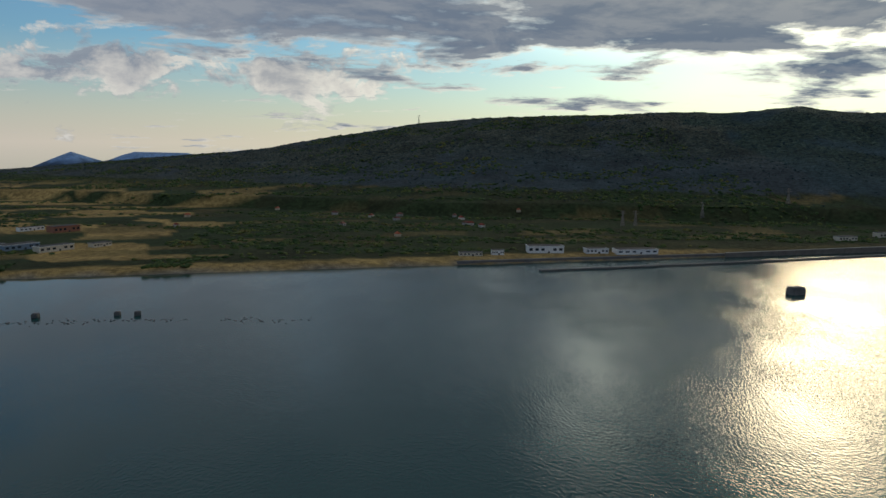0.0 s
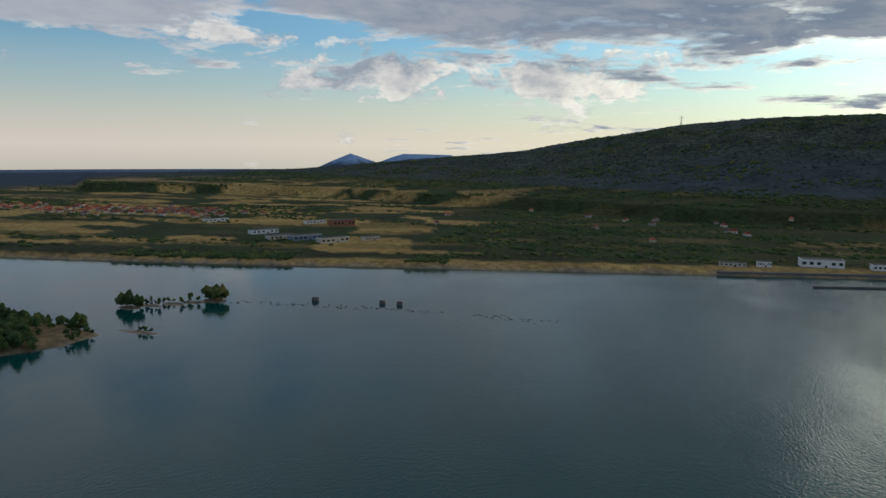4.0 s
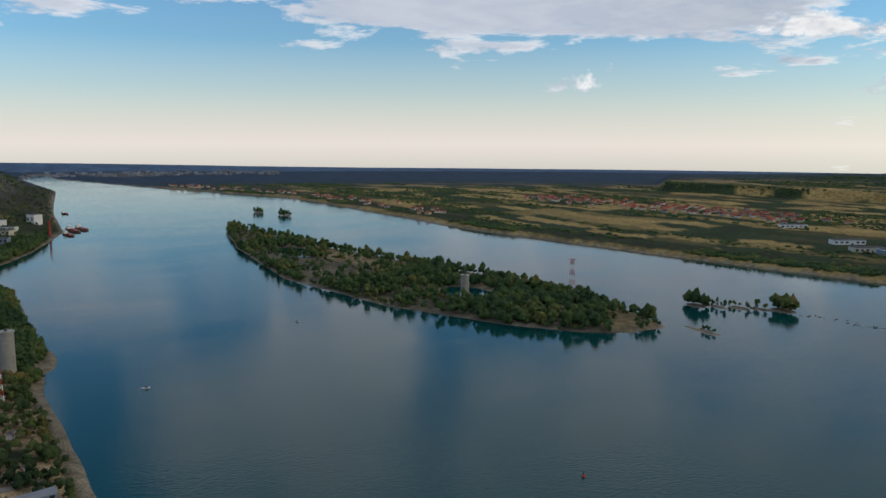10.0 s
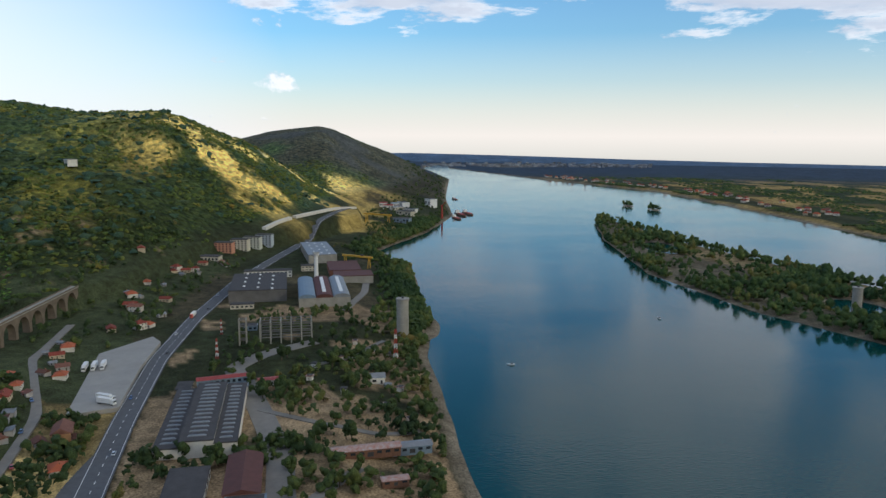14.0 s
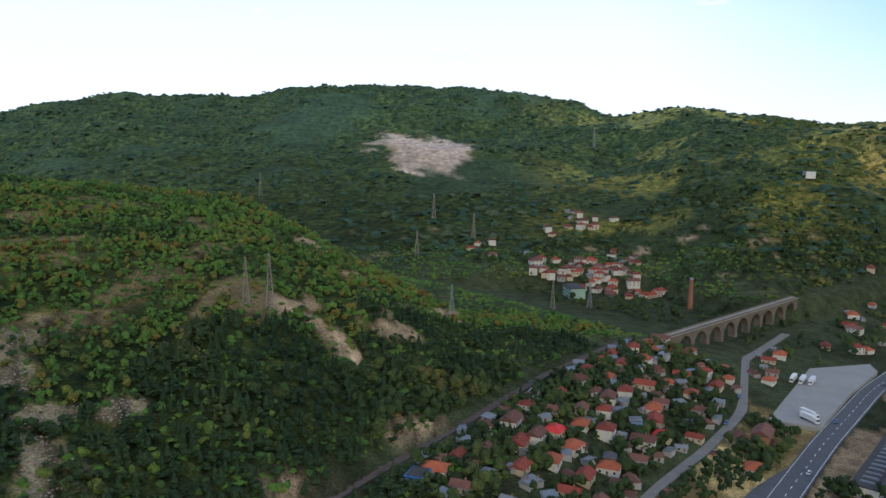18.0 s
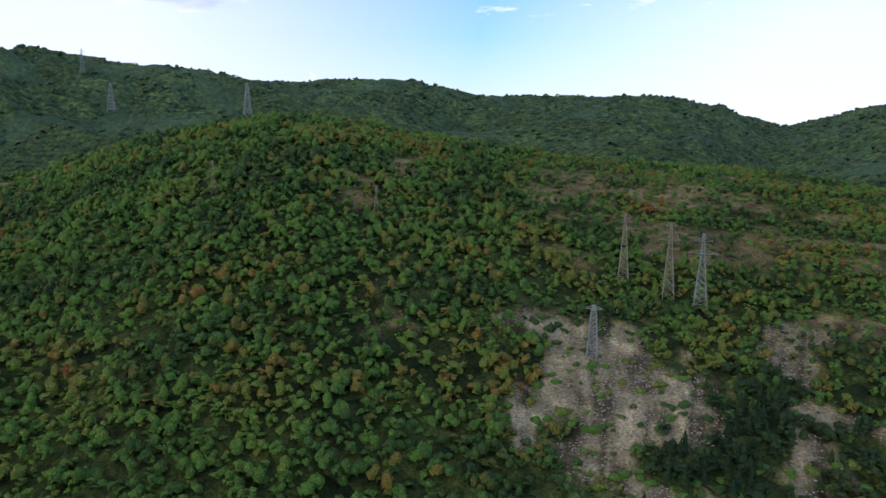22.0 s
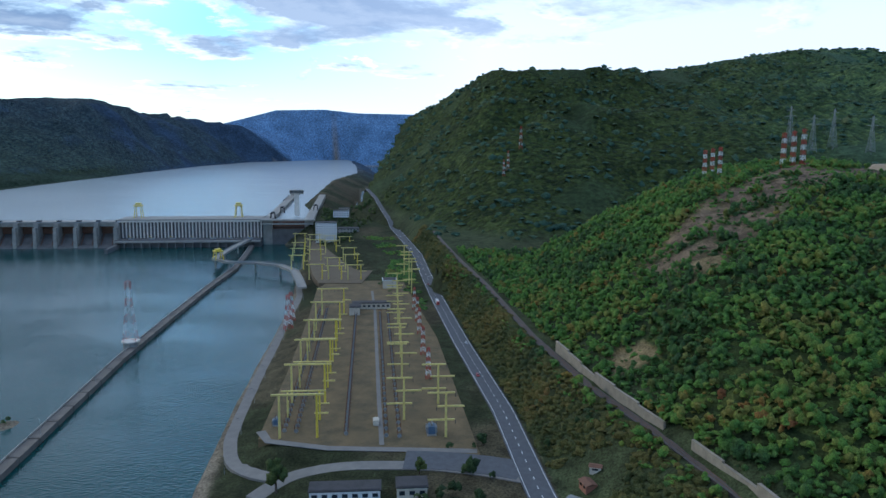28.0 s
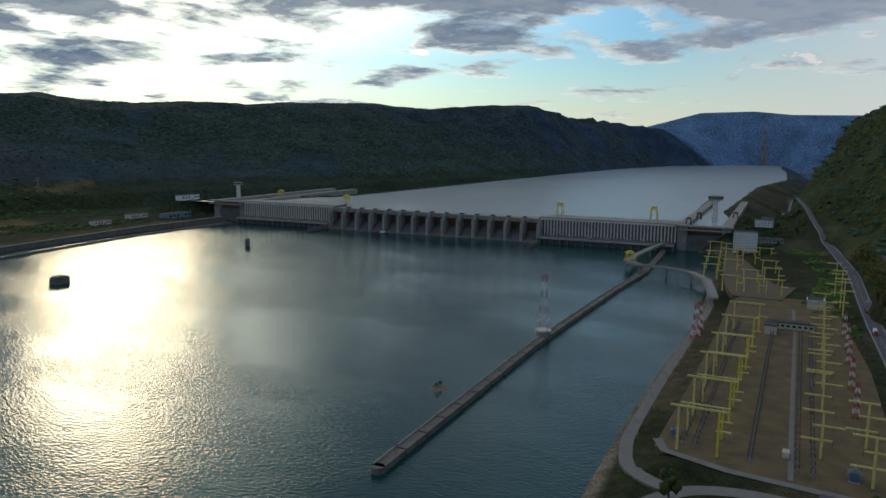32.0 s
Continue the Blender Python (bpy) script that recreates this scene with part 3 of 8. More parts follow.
# ---- ground, water ----
rings = np.concatenate([np.linspace(6, 150, 14), np.geomspace(158, 1500, 150), np.geomspace(1516, 4940, 95)])
spokes = np.radians(np.arange(0, 360, 0.4))
gx, gy = -np.sin(spokes)[None] * rings[:, None], np.cos(spokes)[None] * rings[:, None]
gz = land(gx, gy)
nr, ns = gx.shape
ids = np.arange(nr * ns).reshape(nr, ns)
nxt = np.roll(ids, -1, 1)
faces = np.stack([ids[:-1], nxt[:-1], nxt[1:], ids[1:]], -1).reshape(-1, 4)


def ground_material():
    m = bpy.data.materials.new("mixed_ground")
    m.use_nodes = True
    n, l = m.node_tree.nodes, m.node_tree.links
    b = n["Principled BSDF"]
    b.inputs["Roughness"].default_value, b.inputs["Specular IOR Level"].default_value = 0.95, 0.1
    geo = n.new("ShaderNodeNewGeometry")
    att = n.new("ShaderNodeAttribute")
    att.attribute_name = "soil"
    last = att.outputs["Color"]
    for s, lo, hi in ((0.012, 0.75, 1.25), (0.11, 0.6, 1.4), (0.9, 0.5, 1.5)):
        t = n.new("ShaderNodeTexNoise")
        l.new(geo.outputs["Position"], t.inputs["Vector"])
        t.inputs["Scale"].default_value, t.inputs["Detail"].default_value = s, 5.0
        mr = n.new("ShaderNodeMapRange")
        mr.inputs["From Min"].default_value, mr.inputs["From Max"].default_value = 0.3, 0.7
        mr.inputs["To Min"].default_value, mr.inputs["To Max"].default_value = lo, hi
        l.new(t.outputs[0], mr.inputs["Value"])
        mx = n.new("ShaderNodeMixRGB")
        mx.blend_type, mx.inputs[0].default_value = "MULTIPLY", 1.0
        l.new(last, mx.inputs[1])
        l.new(mr.outputs[0], mx.inputs[2])
        last = mx.outputs[0]
    l.new(last, b.inputs["Base Color"])
    # canopy of unbroken wood: a dome for each crown
    vo = n.new("ShaderNodeTexVoronoi")
    vo.inputs["Scale"].default_value = 0.13
    l.new(geo.outputs["Position"], vo.inputs["Vector"])
    dome = n.new("ShaderNodeMapRange")
    dome.inputs["From Min"].default_value, dome.inputs["From Max"].default_value = 0.1, 0.75
    dome.inputs["To Min"].default_value, dome.inputs["To Max"].default_value = 1.0, 0.0
    l.new(vo.outputs["Distance"], dome.inputs["Value"])
    hue = n.new("ShaderNodeMixRGB")
    hue.blend_type = "MULTIPLY"
    l.new(att.outputs["Alpha"], hue.inputs[0])
    l.new(last, hue.inputs[1])
    rmp = n.new("ShaderNodeValToRGB")
    rmp.color_ramp.elements[0].color, rmp.color_ramp.elements[1].color = (0.55, 0.62, 0.55, 1), (1.7, 1.5, 1.0, 1)
    sepc = n.new("ShaderNodeSeparateColor")
    l.new(vo.outputs["Color"], sepc.inputs[0])
    l.new(sepc.outputs[0], rmp.inputs[0])
    l.new(rmp.outputs[0], hue.inputs[2])
    l.new(hue.outputs[0], b.inputs["Base Color"])
    hm = n.new("ShaderNodeMath")
    hm.operation = "MULTIPLY"
    l.new(dome.outputs[0], hm.inputs[0])
    l.new(att.outputs["Alpha"], hm.inputs[1])
    ha = n.new("ShaderNodeMath")
    ha.operation = "MULTIPLY_ADD"
    l.new(hm.outputs[0], ha.inputs[0])
    ha.inputs[1].default_value = 5.0
    l.new(t.outputs[0], ha.inputs[2])
    bn = n.new("ShaderNodeBump")
    bn.inputs["Strength"].default_value, bn.inputs["Distance"].default_value = 0.9, 1.0
    l.new(ha.outputs[0], bn.inputs["Height"])
    l.new(bn.outputs[0], b.inputs["Normal"])
    return m


GROUND = ground_material()
C_GRASS, C_DRY, C_FOREST, C_ROCK, C_SAND = np.array((0.036, 0.042, 0.018)), np.array((0.33, 0.225, 0.08)), np.array((0.036, 0.052, 0.020)), np.array((0.245, 0.198, 0.118)), np.array((0.20, 0.165, 0.115))
C_DRY_N, C_HAZE = np.array((0.085, 0.07, 0.04)), np.array((0.075, 0.12, 0.19))


def polar(x, y):
    yaw = np.degrees(np.arctan2(-x, y))
    return np.where(yaw > 89.2, yaw - 360, yaw), np.hypot(x, y)


QUARRY_R = 1305
CLEARINGS = ((-128, -346, 22, 5, 45), (-158, -333, 24, 7, 10), (-175, -310, 7, 26, 10), (-220, -320, 16, 7, -20), (-100, -570, 34, 6, -40), (-150, -560, 18, 6, 0), (36, -485, 9, 14, 0), (8, -472, 24, 8, 20), (172, -440, 10, 22, 10),
             (180, -381, 14, 5, 0), (-228, -425, 9, 14, 30), (-73, -284, 10, 6, 0), (-45, -286, 12, 5, 0), (360, -380, 12, 7, 30), (468, -120, 10, 26, 60), (400, -66, 14, 9, 20), (512, -318, 8, 5, 0))


def cutting(x, y):
    """The dark bare cutting that runs down from the pad."""
    u, r = polar(x, y)
    k = fbm(x, y, 40, 6) * 1.2
    return smooth01(2.3 - np.abs(u + 102.6 + (r - 500) * 0.041 + k) / 1.9) * smooth01((r - 480) / 40) * smooth01((800 - r) / 20) * smooth01(fbm(x, y, 20, 16) * 4 + 1.5)


def bare(x, y):
    """How bare the hillsides are, 0 to 1: scree under the pylons, cuttings, the quarry."""
    u, r = polar(x, y)
    k = fbm(x, y * 1.5, 38, 41, 4)
    v = smooth01((k - 0.28) * 6) * 0.8 * (u < -150)
    edge = u + fbm(x, y, 40, 8) * 2.5
    scree = smooth01((-166.5 - edge) * 1.2) * smooth01((edge + 197) / 9) * smooth01((335 - r - (r > 0) * np.maximum(-176 - u, 0) * 3) / 30) * smooth01((r - 190) / 20)
    v = np.maximum(v * (r < 900), scree * smooth01((fbm(x, y, 22, 9, 4) + 0.14 - 0.022 * np.maximum(-176 - u, 0)) * 5))
    v = np.maximum(v, cutting(x, y))
    # a dirt track just under the crest
    cr = np.interp(u, [c[0] for c in sorted(NEAR_CREST)], [c[2] for c in sorted(NEAR_CREST)])
    v = np.maximum(v, smooth01(2.0 - np.abs(r - cr + 24 + fbm(x, y, 60, 19) * 14) / 15) * smooth01((u + 139) / 2) * smooth01((-116 - u) / 2) * 0.9)
    # sandy paths and clearings between the pylons
    for cx, cy, ln, wd, turn in CLEARINGS:
        ca, sa = math.cos(math.radians(turn)), math.sin(math.radians(turn))
        dx, dy = (x - cx) * ca + (y - cy) * sa, (y - cy) * ca - (x - cx) * sa
        v = np.maximum(v, smooth01((1.25 - np.hypot(dx / ln, dy / wd) + fbm(x, y, 14, 71, 3) * 1.1) * 2.5) * 0.95)
    quarry = smooth01((1.15 - np.hypot((u + 216.5) / 3.2, (r - QUARRY_R) / 130) + fbm(x, y, 45, 12, 4) * 0.9) * 3)
    # dry open patches round the pylons
    v = np.maximum(v, smooth01((fbm(x, y * 1.8, 55, 28, 4) - 0.02) * 5) * smooth01((u + 200) / 6) * smooth01((-164 - u) / 5) * smooth01((r - 350) / 30) * smooth01((620 - r) / 40) * 0.7)
    return np.maximum(v, quarry)


def soils(x, y, z):
    u, r = polar(x, y)
    ys, yn = along(BANK_S, x), along(BANK_N, x)
    south = y > (ys + yn) / 2
    k1, k2 = fbm(x, y, 160, 51, 4), fbm(x, y, 45, 52, 3)
    c = np.empty(x.shape + (3,))
    c[:] = C_GRASS
    dry = smooth01((k1 + k2 * 0.5 + 0.12) * 3)
    # strip fields beyond the south bank
    cell = np.floor(x / 130 + 0.4 * y / 300 + k1 * 0.6) * 7.3 + np.floor((y - ys) / 46 + x / 700 + k1) * 3.1
    pick = np.sin(cell * 12.9898) * 43758.5
    pick = pick - np.floor(pick)
    field = south & (y - ys > 90)
    f = np.where(field, smooth01((pick - 0.40 - 0.36 * smooth01((x + 650) / 500)) * 2.4), dry * 0.85)
    f = np.where(south & (y - ys <= 90), (0.9 - 0.75 * smooth01((x - 380) / 120)) * smooth01((26 + 22 * smooth01((x + 700) / 400) + 20 * k2 - y + ys) / 12), f)
    # less dry grass towards the dam, cloud shade put into the field colour
    f = np.where(field, f * (1 - 0.45 * smooth01((x + 600) / 500)), f)
    f = np.where(field, f * smooth01((2300 + 900 * smooth01((u - 18) / 20) - r) / 500), f)
    c = c * (1 - f[..., None]) + np.where(south[..., None], C_DRY, C_DRY_N) * f[..., None]
    town = (~south) & (x < -150) & (x > -900) & (y < along(ROAD, x) - 30)
    c = np.where((town | ((~south) & (x > 150) & (y < along(ROAD, x) - 8)))[..., None], C_FOREST * 0.9 + C_DRY_N * 0.25, c)
    c = np.where((south & (pick < 0.45) & field)[..., None], C_FOREST * 0.9, c)
    hillside = smooth01((z - 38) / 12) * np.where(south, smooth01((r - 2000 - 600 * smooth01((u - 15) / 25)) / 400), 1.0)
    c = c * (1 - hillside[..., None]) + C_FOREST * hillside[..., None]
    # dry grass on the sunlit hill, with the sunlight put into its gold
    sun_gold = smooth01((fbm(x, y, 70, 37, 4) + 0.05 + 0.16 * smooth01((z - 95) / 40)) * 4) * smooth01(1.5 - np.abs((u + 257) / 9.0)) * smooth01((r - 1050) / 150) * smooth01((1800 - r) / 100) * 0.8
    c = c * (1 - sun_gold[..., None]) + np.array((0.66, 0.46, 0.13)) * sun_gold[..., None]
    # a sunlit stretch of the wooded hills, painted lighter and yellower
    sun_patch = smooth01((fbm(x, y, 110, 47, 4) + 0.1) * 4) * smooth01((u + 250) / 6) * smooth01((-222 - u) / 9) * smooth01((r - 850) / 100) * smooth01((2000 - r) / 300) * (~south) * 0.75
    c = c * (1 - sun_patch[..., None]) + np.array((0.17, 0.16, 0.042)) * sun_patch[..., None]
    # dry verge between the lane and the road, worn brown ground in the works
    yr = along(ROAD, x)
    ly = np.interp(-x, [150, 196, 261, 316, 379, 430], [-140, -163, -183, -194, -211, -240])
    verge = (~south) & (x < -150) & (x > -400) & (y > ly + 3) & (y < yr)
    c = np.where(verge[..., None], np.array((0.42, 0.31, 0.13)) * (0.6 + 0.9 * smooth01(k2 * 3 + 0.6))[..., None], c)
    worn = (~south) & (x < -230) & (x > -660) & (y > yr + 8) & (z > 3) & (k2 + k1 > -0.08)
    c = np.where(worn[..., None], np.array((0.29, 0.205, 0.115)), c)
    b = bare(x, y) * np.where(south, 0, 1) * smooth01((z - 34) / 6)
    quarry = (u < -205)[..., None]
    c = c * (1 - b[..., None]) + np.where(quarry, np.array((0.36, 0.255, 0.15)), np.where((r > 345)[..., None], np.array((0.20, 0.15, 0.075)), C_ROCK)) * b[..., None]
    # the scree runs down in streaks of pale rubble and dark earth
    streak = fbm(u * 1.6 + r * 0.01, r * 0.035, 1.0, 55, 4) + 0.6 * fbm(x, y, 9, 57, 3)
    stony = (b > 0.25) & (r < 360) & (u < -160)
    c = np.where(stony[..., None], c * np.clip(0.84 + 1.4 * streak, 0.3, 1.5)[..., None], c)
    cut = cutting(x, y)[..., None]
    c = c * (1 - cut) + np.array((0.135, 0.098, 0.062)) * cut
    p, q = dam_axes(x, y)
    # south hills: backlit shade and blue haze are put into the ground colour
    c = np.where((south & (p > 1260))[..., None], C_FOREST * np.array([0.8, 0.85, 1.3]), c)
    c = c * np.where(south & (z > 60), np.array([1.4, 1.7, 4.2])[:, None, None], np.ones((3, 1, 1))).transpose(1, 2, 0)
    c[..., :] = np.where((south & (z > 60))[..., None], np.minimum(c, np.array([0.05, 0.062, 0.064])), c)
    # cloud shadow on the far downstream hill, painted as dark brown soil
    cloud_shade = (smooth01((r - 1750) / 150) * (u < -252) * smooth01((fbm(x, y, 150, 44) + 0.35) * 3))[..., None]
    c = c * (1 - cloud_shade) + np.array((0.044, 0.042, 0.027)) * cloud_shade
    # far northern hills turn paler and bluer: distance haze put into the soil
    far_haze = (smooth01((r - 850) / 700) * (~south) * hillside * smooth01((-98 - u) / 20))[..., None]
    c = c * (1 - far_haze) + c * np.array([1.8, 2.0, 2.8]) * far_haze
    # blue distance haze, painted over the far plains, ridges and cones
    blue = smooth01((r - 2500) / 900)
    c = c * (1 - blue[..., None]) + C_HAZE * 0.42 * blue[..., None]
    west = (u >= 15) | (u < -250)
    c = np.where(((r > 4420) & ~west)[..., None], C_HAZE * 1.7, c)
    c = np.where(((r > 4420) & west)[..., None], C_HAZE * np.where((u < 29) & (u > 0) & (z > 60), 2.6, 1.0)[..., None], c)
    shore = np.where(np.maximum(ys - y, y - yn) > -14, smooth01((3.2 - z) / 2), 0)
    c = c * (1 - shore[..., None]) + C_SAND * shore[..., None]
    return c


def woods(x, y, z):
    """Where unbroken wood covers the ground, 0 to 1."""
    u, r = polar(x, y)
    south = y > (along(BANK_S, x) + along(BANK_N, x)) / 2
    k = smooth01(fbm(x, y, 120, 31) * 5 + 2.0)
    w = smooth01((z - 40) / 12) * np.where(south, smooth01((r - 2000 - 600 * smooth01((u - 15) / 25)) / 300), 1.0)
    return np.clip(w * k * (1 - bare(x, y)) * smooth01((4300 - r) / 200), 0, 1)


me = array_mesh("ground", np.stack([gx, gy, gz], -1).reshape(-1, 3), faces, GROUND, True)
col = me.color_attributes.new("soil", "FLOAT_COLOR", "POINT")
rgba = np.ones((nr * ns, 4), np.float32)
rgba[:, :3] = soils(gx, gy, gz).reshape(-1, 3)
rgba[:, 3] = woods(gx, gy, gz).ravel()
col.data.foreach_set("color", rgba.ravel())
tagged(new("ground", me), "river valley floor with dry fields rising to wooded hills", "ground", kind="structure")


def water_material(name, deep, wave):
    m = bpy.data.materials.new(name)
    m.use_nodes = True
    n, l = m.node_tree.nodes, m.node_tree.links
    b = n["Principled BSDF"]
    b.inputs["Base Color"].default_value = (*deep, 1)
    b.inputs["Roughness"].default_value, b.inputs["IOR"].default_value = 0.045, 1.33
    b.inputs["Specular IOR Level"].default_value = 0.5
    geo = n.new("ShaderNodeNewGeometry")
    mp = n.new("ShaderNodeMapping")
    mp.inputs["Rotation"].default_value = (0, 0, radians(25))
    mp.inputs["Scale"].default_value = (1.0, 0.55, 1.0)
    l.new(geo.outputs["Position"], mp.inputs["Vector"])
    t1, t2, t3 = (n.new("ShaderNodeTexNoise") for _ in range(3))
    for t, s in ((t1, 0.6), (t2, 0.10), (t3, 0.009)):
        l.new(mp.outputs[0], t.inputs["Vector"])
        t.inputs["Scale"].default_value, t.inputs["Detail"].default_value = s, 3.0
    # calm and ruffled stretches alternate
    mr = n.new("ShaderNodeMapRange")
    mr.inputs["From Min"].default_value, mr.inputs["From Max"].default_value = 0.42, 0.58
    mr.inputs["To Min"].default_value, mr.inputs["To Max"].default_value = 0.45, 1.0
    l.new(t3.outputs[0], mr.inputs["Value"])
    hgt = n.new("ShaderNodeMath")
    hgt.operation = "MULTIPLY_ADD"
    l.new(t1.outputs[0], hgt.inputs[0])
    hgt.inputs[1].default_value = 2.0
    l.new(t2.outputs[0], hgt.inputs[2])
    # rough below the dam, quieter towards the island
    sp = n.new("ShaderNodeSeparateXYZ")
    l.new(geo.outputs["Position"], sp.inputs[0])
    wind = n.new("ShaderNodeMapRange")
    wind.inputs["From Min"].default_value, wind.inputs["From Max"].default_value = -450.0, 250.0
    wind.inputs["To Min"].default_value, wind.inputs["To Max"].default_value = 0.2, 1.0
    l.new(sp.outputs[0], wind.inputs["Value"])
    rf = n.new("ShaderNodeMath")
    rf.operation = "MULTIPLY"
    l.new(mr.outputs[0], rf.inputs[0])
    l.new(wind.outputs[0], rf.inputs[1])
    sc = n.new("ShaderNodeMath")
    sc.operation = "MULTIPLY"
    l.new(hgt.outputs[0], sc.inputs[0])
    l.new(rf.outputs[0], sc.inputs[1])
    bn = n.new("ShaderNodeBump")
    bn.inputs["Strength"].default_value, bn.inputs["Distance"].default_value = 1.0, wave
    l.new(sc.outputs[0], bn.inputs["Height"])
    l.new(bn.outputs[0], b.inputs["Normal"])
    return m


WATER = water_material("river_water", (0.004, 0.050, 0.047), 0.25)
# the reservoir's reflection of bright sky is painted as a pale base colour
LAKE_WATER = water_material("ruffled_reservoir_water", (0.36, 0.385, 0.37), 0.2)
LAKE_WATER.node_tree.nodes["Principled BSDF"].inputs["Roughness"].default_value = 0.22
b = Build()
ring = [(4900 * math.cos(2 * math.pi * i / 96), 4900 * math.sin(2 * math.pi * i / 96)) for i in range(96)]
b.add([(x, y, 0.0) for x, y in ring] + [(0.0, 0.0, 0.0)], [(i, (i + 1) % 96, 96) for i in range(96)])
tagged(part("water", b, WATER), "calm teal river mirroring the evening clouds", "river", kind="structure")
b = Build()
ps = [1186, 1300, 1450, 1897, 2400, 2895, 3600, 4170, 4450, 4700, 4880]
nb, sb = zip(*[lake_banks(p) for p in ps])
left = [dam_xy(p, float(s) + 8) for p, s in zip(ps, sb)]
right = [dam_xy(p, float(n_) - 8) for p, n_ in zip(ps, nb)]
for i in range(len(ps) - 1):
    b.add([(*right[i], LAKE), (*right[i + 1], LAKE), (*left[i + 1], LAKE), (*left[i], LAKE)], [(0, 1, 2, 3)])
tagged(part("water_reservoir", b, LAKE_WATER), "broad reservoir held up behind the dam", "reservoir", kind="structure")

# ---- dam ----


def dam_at(p, q, z=0.0):
    return (*dam_xy(p, q), z)


DYAW = math.degrees(math.atan2(0.213, 0.977))  # local x upstream, local y along the dam southwards


def dblock(b, p, q, z, lp, lq, h, taper=1.0):
    return b.box(dam_at(p, q, z), (lp, lq, h), DYAW, taper)


def powerhouse(q0, q1, label):
    th = empty("powerhouse", dam_at(1190, (q0 + q1) / 2), 0, label, "power station", "powerhouses of the dam")
    inv = th.matrix_world.inverted()

    def put(name, b, m, lab=""):
        b.v = [tuple(inv @ Vector(v)) for v in b.v]
        return part(name, b, m, th, lab)

    mid, ln = (q0 + q1) / 2, q1 - q0
    put("hall", dblock(Build(), 1200, mid, 12, 44, ln, 27), CONCRETE_DARK)
    put("substructure", dblock(Build(), 1192, mid, -6, 70, ln, 17.8), CONCRETE_DARK)
    put("roof", dblock(Build(), 1199, mid, 39.2, 48, ln + 2, 1.6), CONCRETE, "flat grey concrete roof")
    b = dblock(Build(), 1163, mid, 8, 26, ln, 2.6)
    put("tailrace_deck", b, CONCRETE)
    k = int(ln / 12)
    for i in range(k + 1):
        put("deck_pier", dblock(Build(), 1156, q0 + 2 + i * (ln - 4) / k, -3, 9, 2.6, 10.9, 0.9), CONCRETE_DARK)
    n = int(ln / 5.2)
    for i in range(n + 1):
        put("rib", dblock(Build(), 1176.9, q0 + 1.3 + i * (ln - 2.6) / n, 12.2, 2.2, 1.7, 26.6), RIB)
    put("parapet", dblock(Build(), 1176.2, mid, 36.5, 3.2, ln, 2.4), RIB)
    return th


powerhouse(143, 357, "long ribbed concrete powerhouse on the dam, north side")
powerhouse(757, 964, "long ribbed concrete powerhouse on the dam, south side")

spill = empty("spillway_dam", dam_at(1190, 557), 0, "overflow dam with a row of concrete piers and lowered gates", "dam")
sinv = spill.matrix_world.inverted()


def sput(name, b, m, lab=""):
    b.v = [tuple(sinv @ Vector(v)) for v in b.v]
    return part(name, b, m, spill, lab)


QS = [357 + i * 400 / 14 for i in range(15)]
for i, q in enumerate(QS):
    sput("pier", dblock(dblock(Build(), 1186, q, -6, 40, 6.0, 42.0), 1163, q, -6, 10, 5.4, 36, 0.8), CONCRETE)
for i in range(14):
    q = (QS[i] + QS[i + 1]) / 2
    w = QS[1] - QS[0] - 6.0
    b = Build()
    prof = [(1206, 20), (1186, 19), (1176, 13), (1168, 5), (1156, 0.6), (1146, -5), (1206, -5)]
    vs = [dam_at(p_, q - w / 2, z) for p_, z in prof] + [dam_at(p_, q + w / 2, z) for p_, z in prof]
    m_ = len(prof)
    b.add(vs, [(k, (k + 1) % m_, m_ + (k + 1) % m_, m_ + k) for k in range(m_)] + [tuple(range(m_ - 1, -1, -1)), tuple(range(m_, 2 * m_))])
    sput("spillway_chute", b, CONCRETE_DARK, "dark wet concrete chute")
    sput("gate", dblock(dblock(Build(), 1184, q, 19.2, 2.5, w, 14.8), 1182.4, q, 26, 0.8, w, 1.0), RUST, "rusty steel sluice gate")
    sput("bridge_beam", dblock(dblock(Build(), 1176, q, 33.2, 10, w + 6, 2.6), 1172, q, 31, 1.6, w, 2.2), CONCRETE)
    for s in (-0.33, 0.33):
        sput("gate_arm", Build().tube(dam_at(1181, q + s * w, 21), dam_at(1164, q + s * w * 1.05, 4), 0.7), RUST)
    sput("hoist_house", dblock(Build(), 1186, q - 12, 36.0, 7, 6, 3.0), DARK_METAL, "dark gate hoist housing")
sput("deck", dblock(Build(), 1186, 557, 35.9, 34, 402, 1.2), CONCRETE)
sput("railing", dblock(Build(), 1169.6, 557, 37.1, 0.4, 402, 1.1), STEEL)


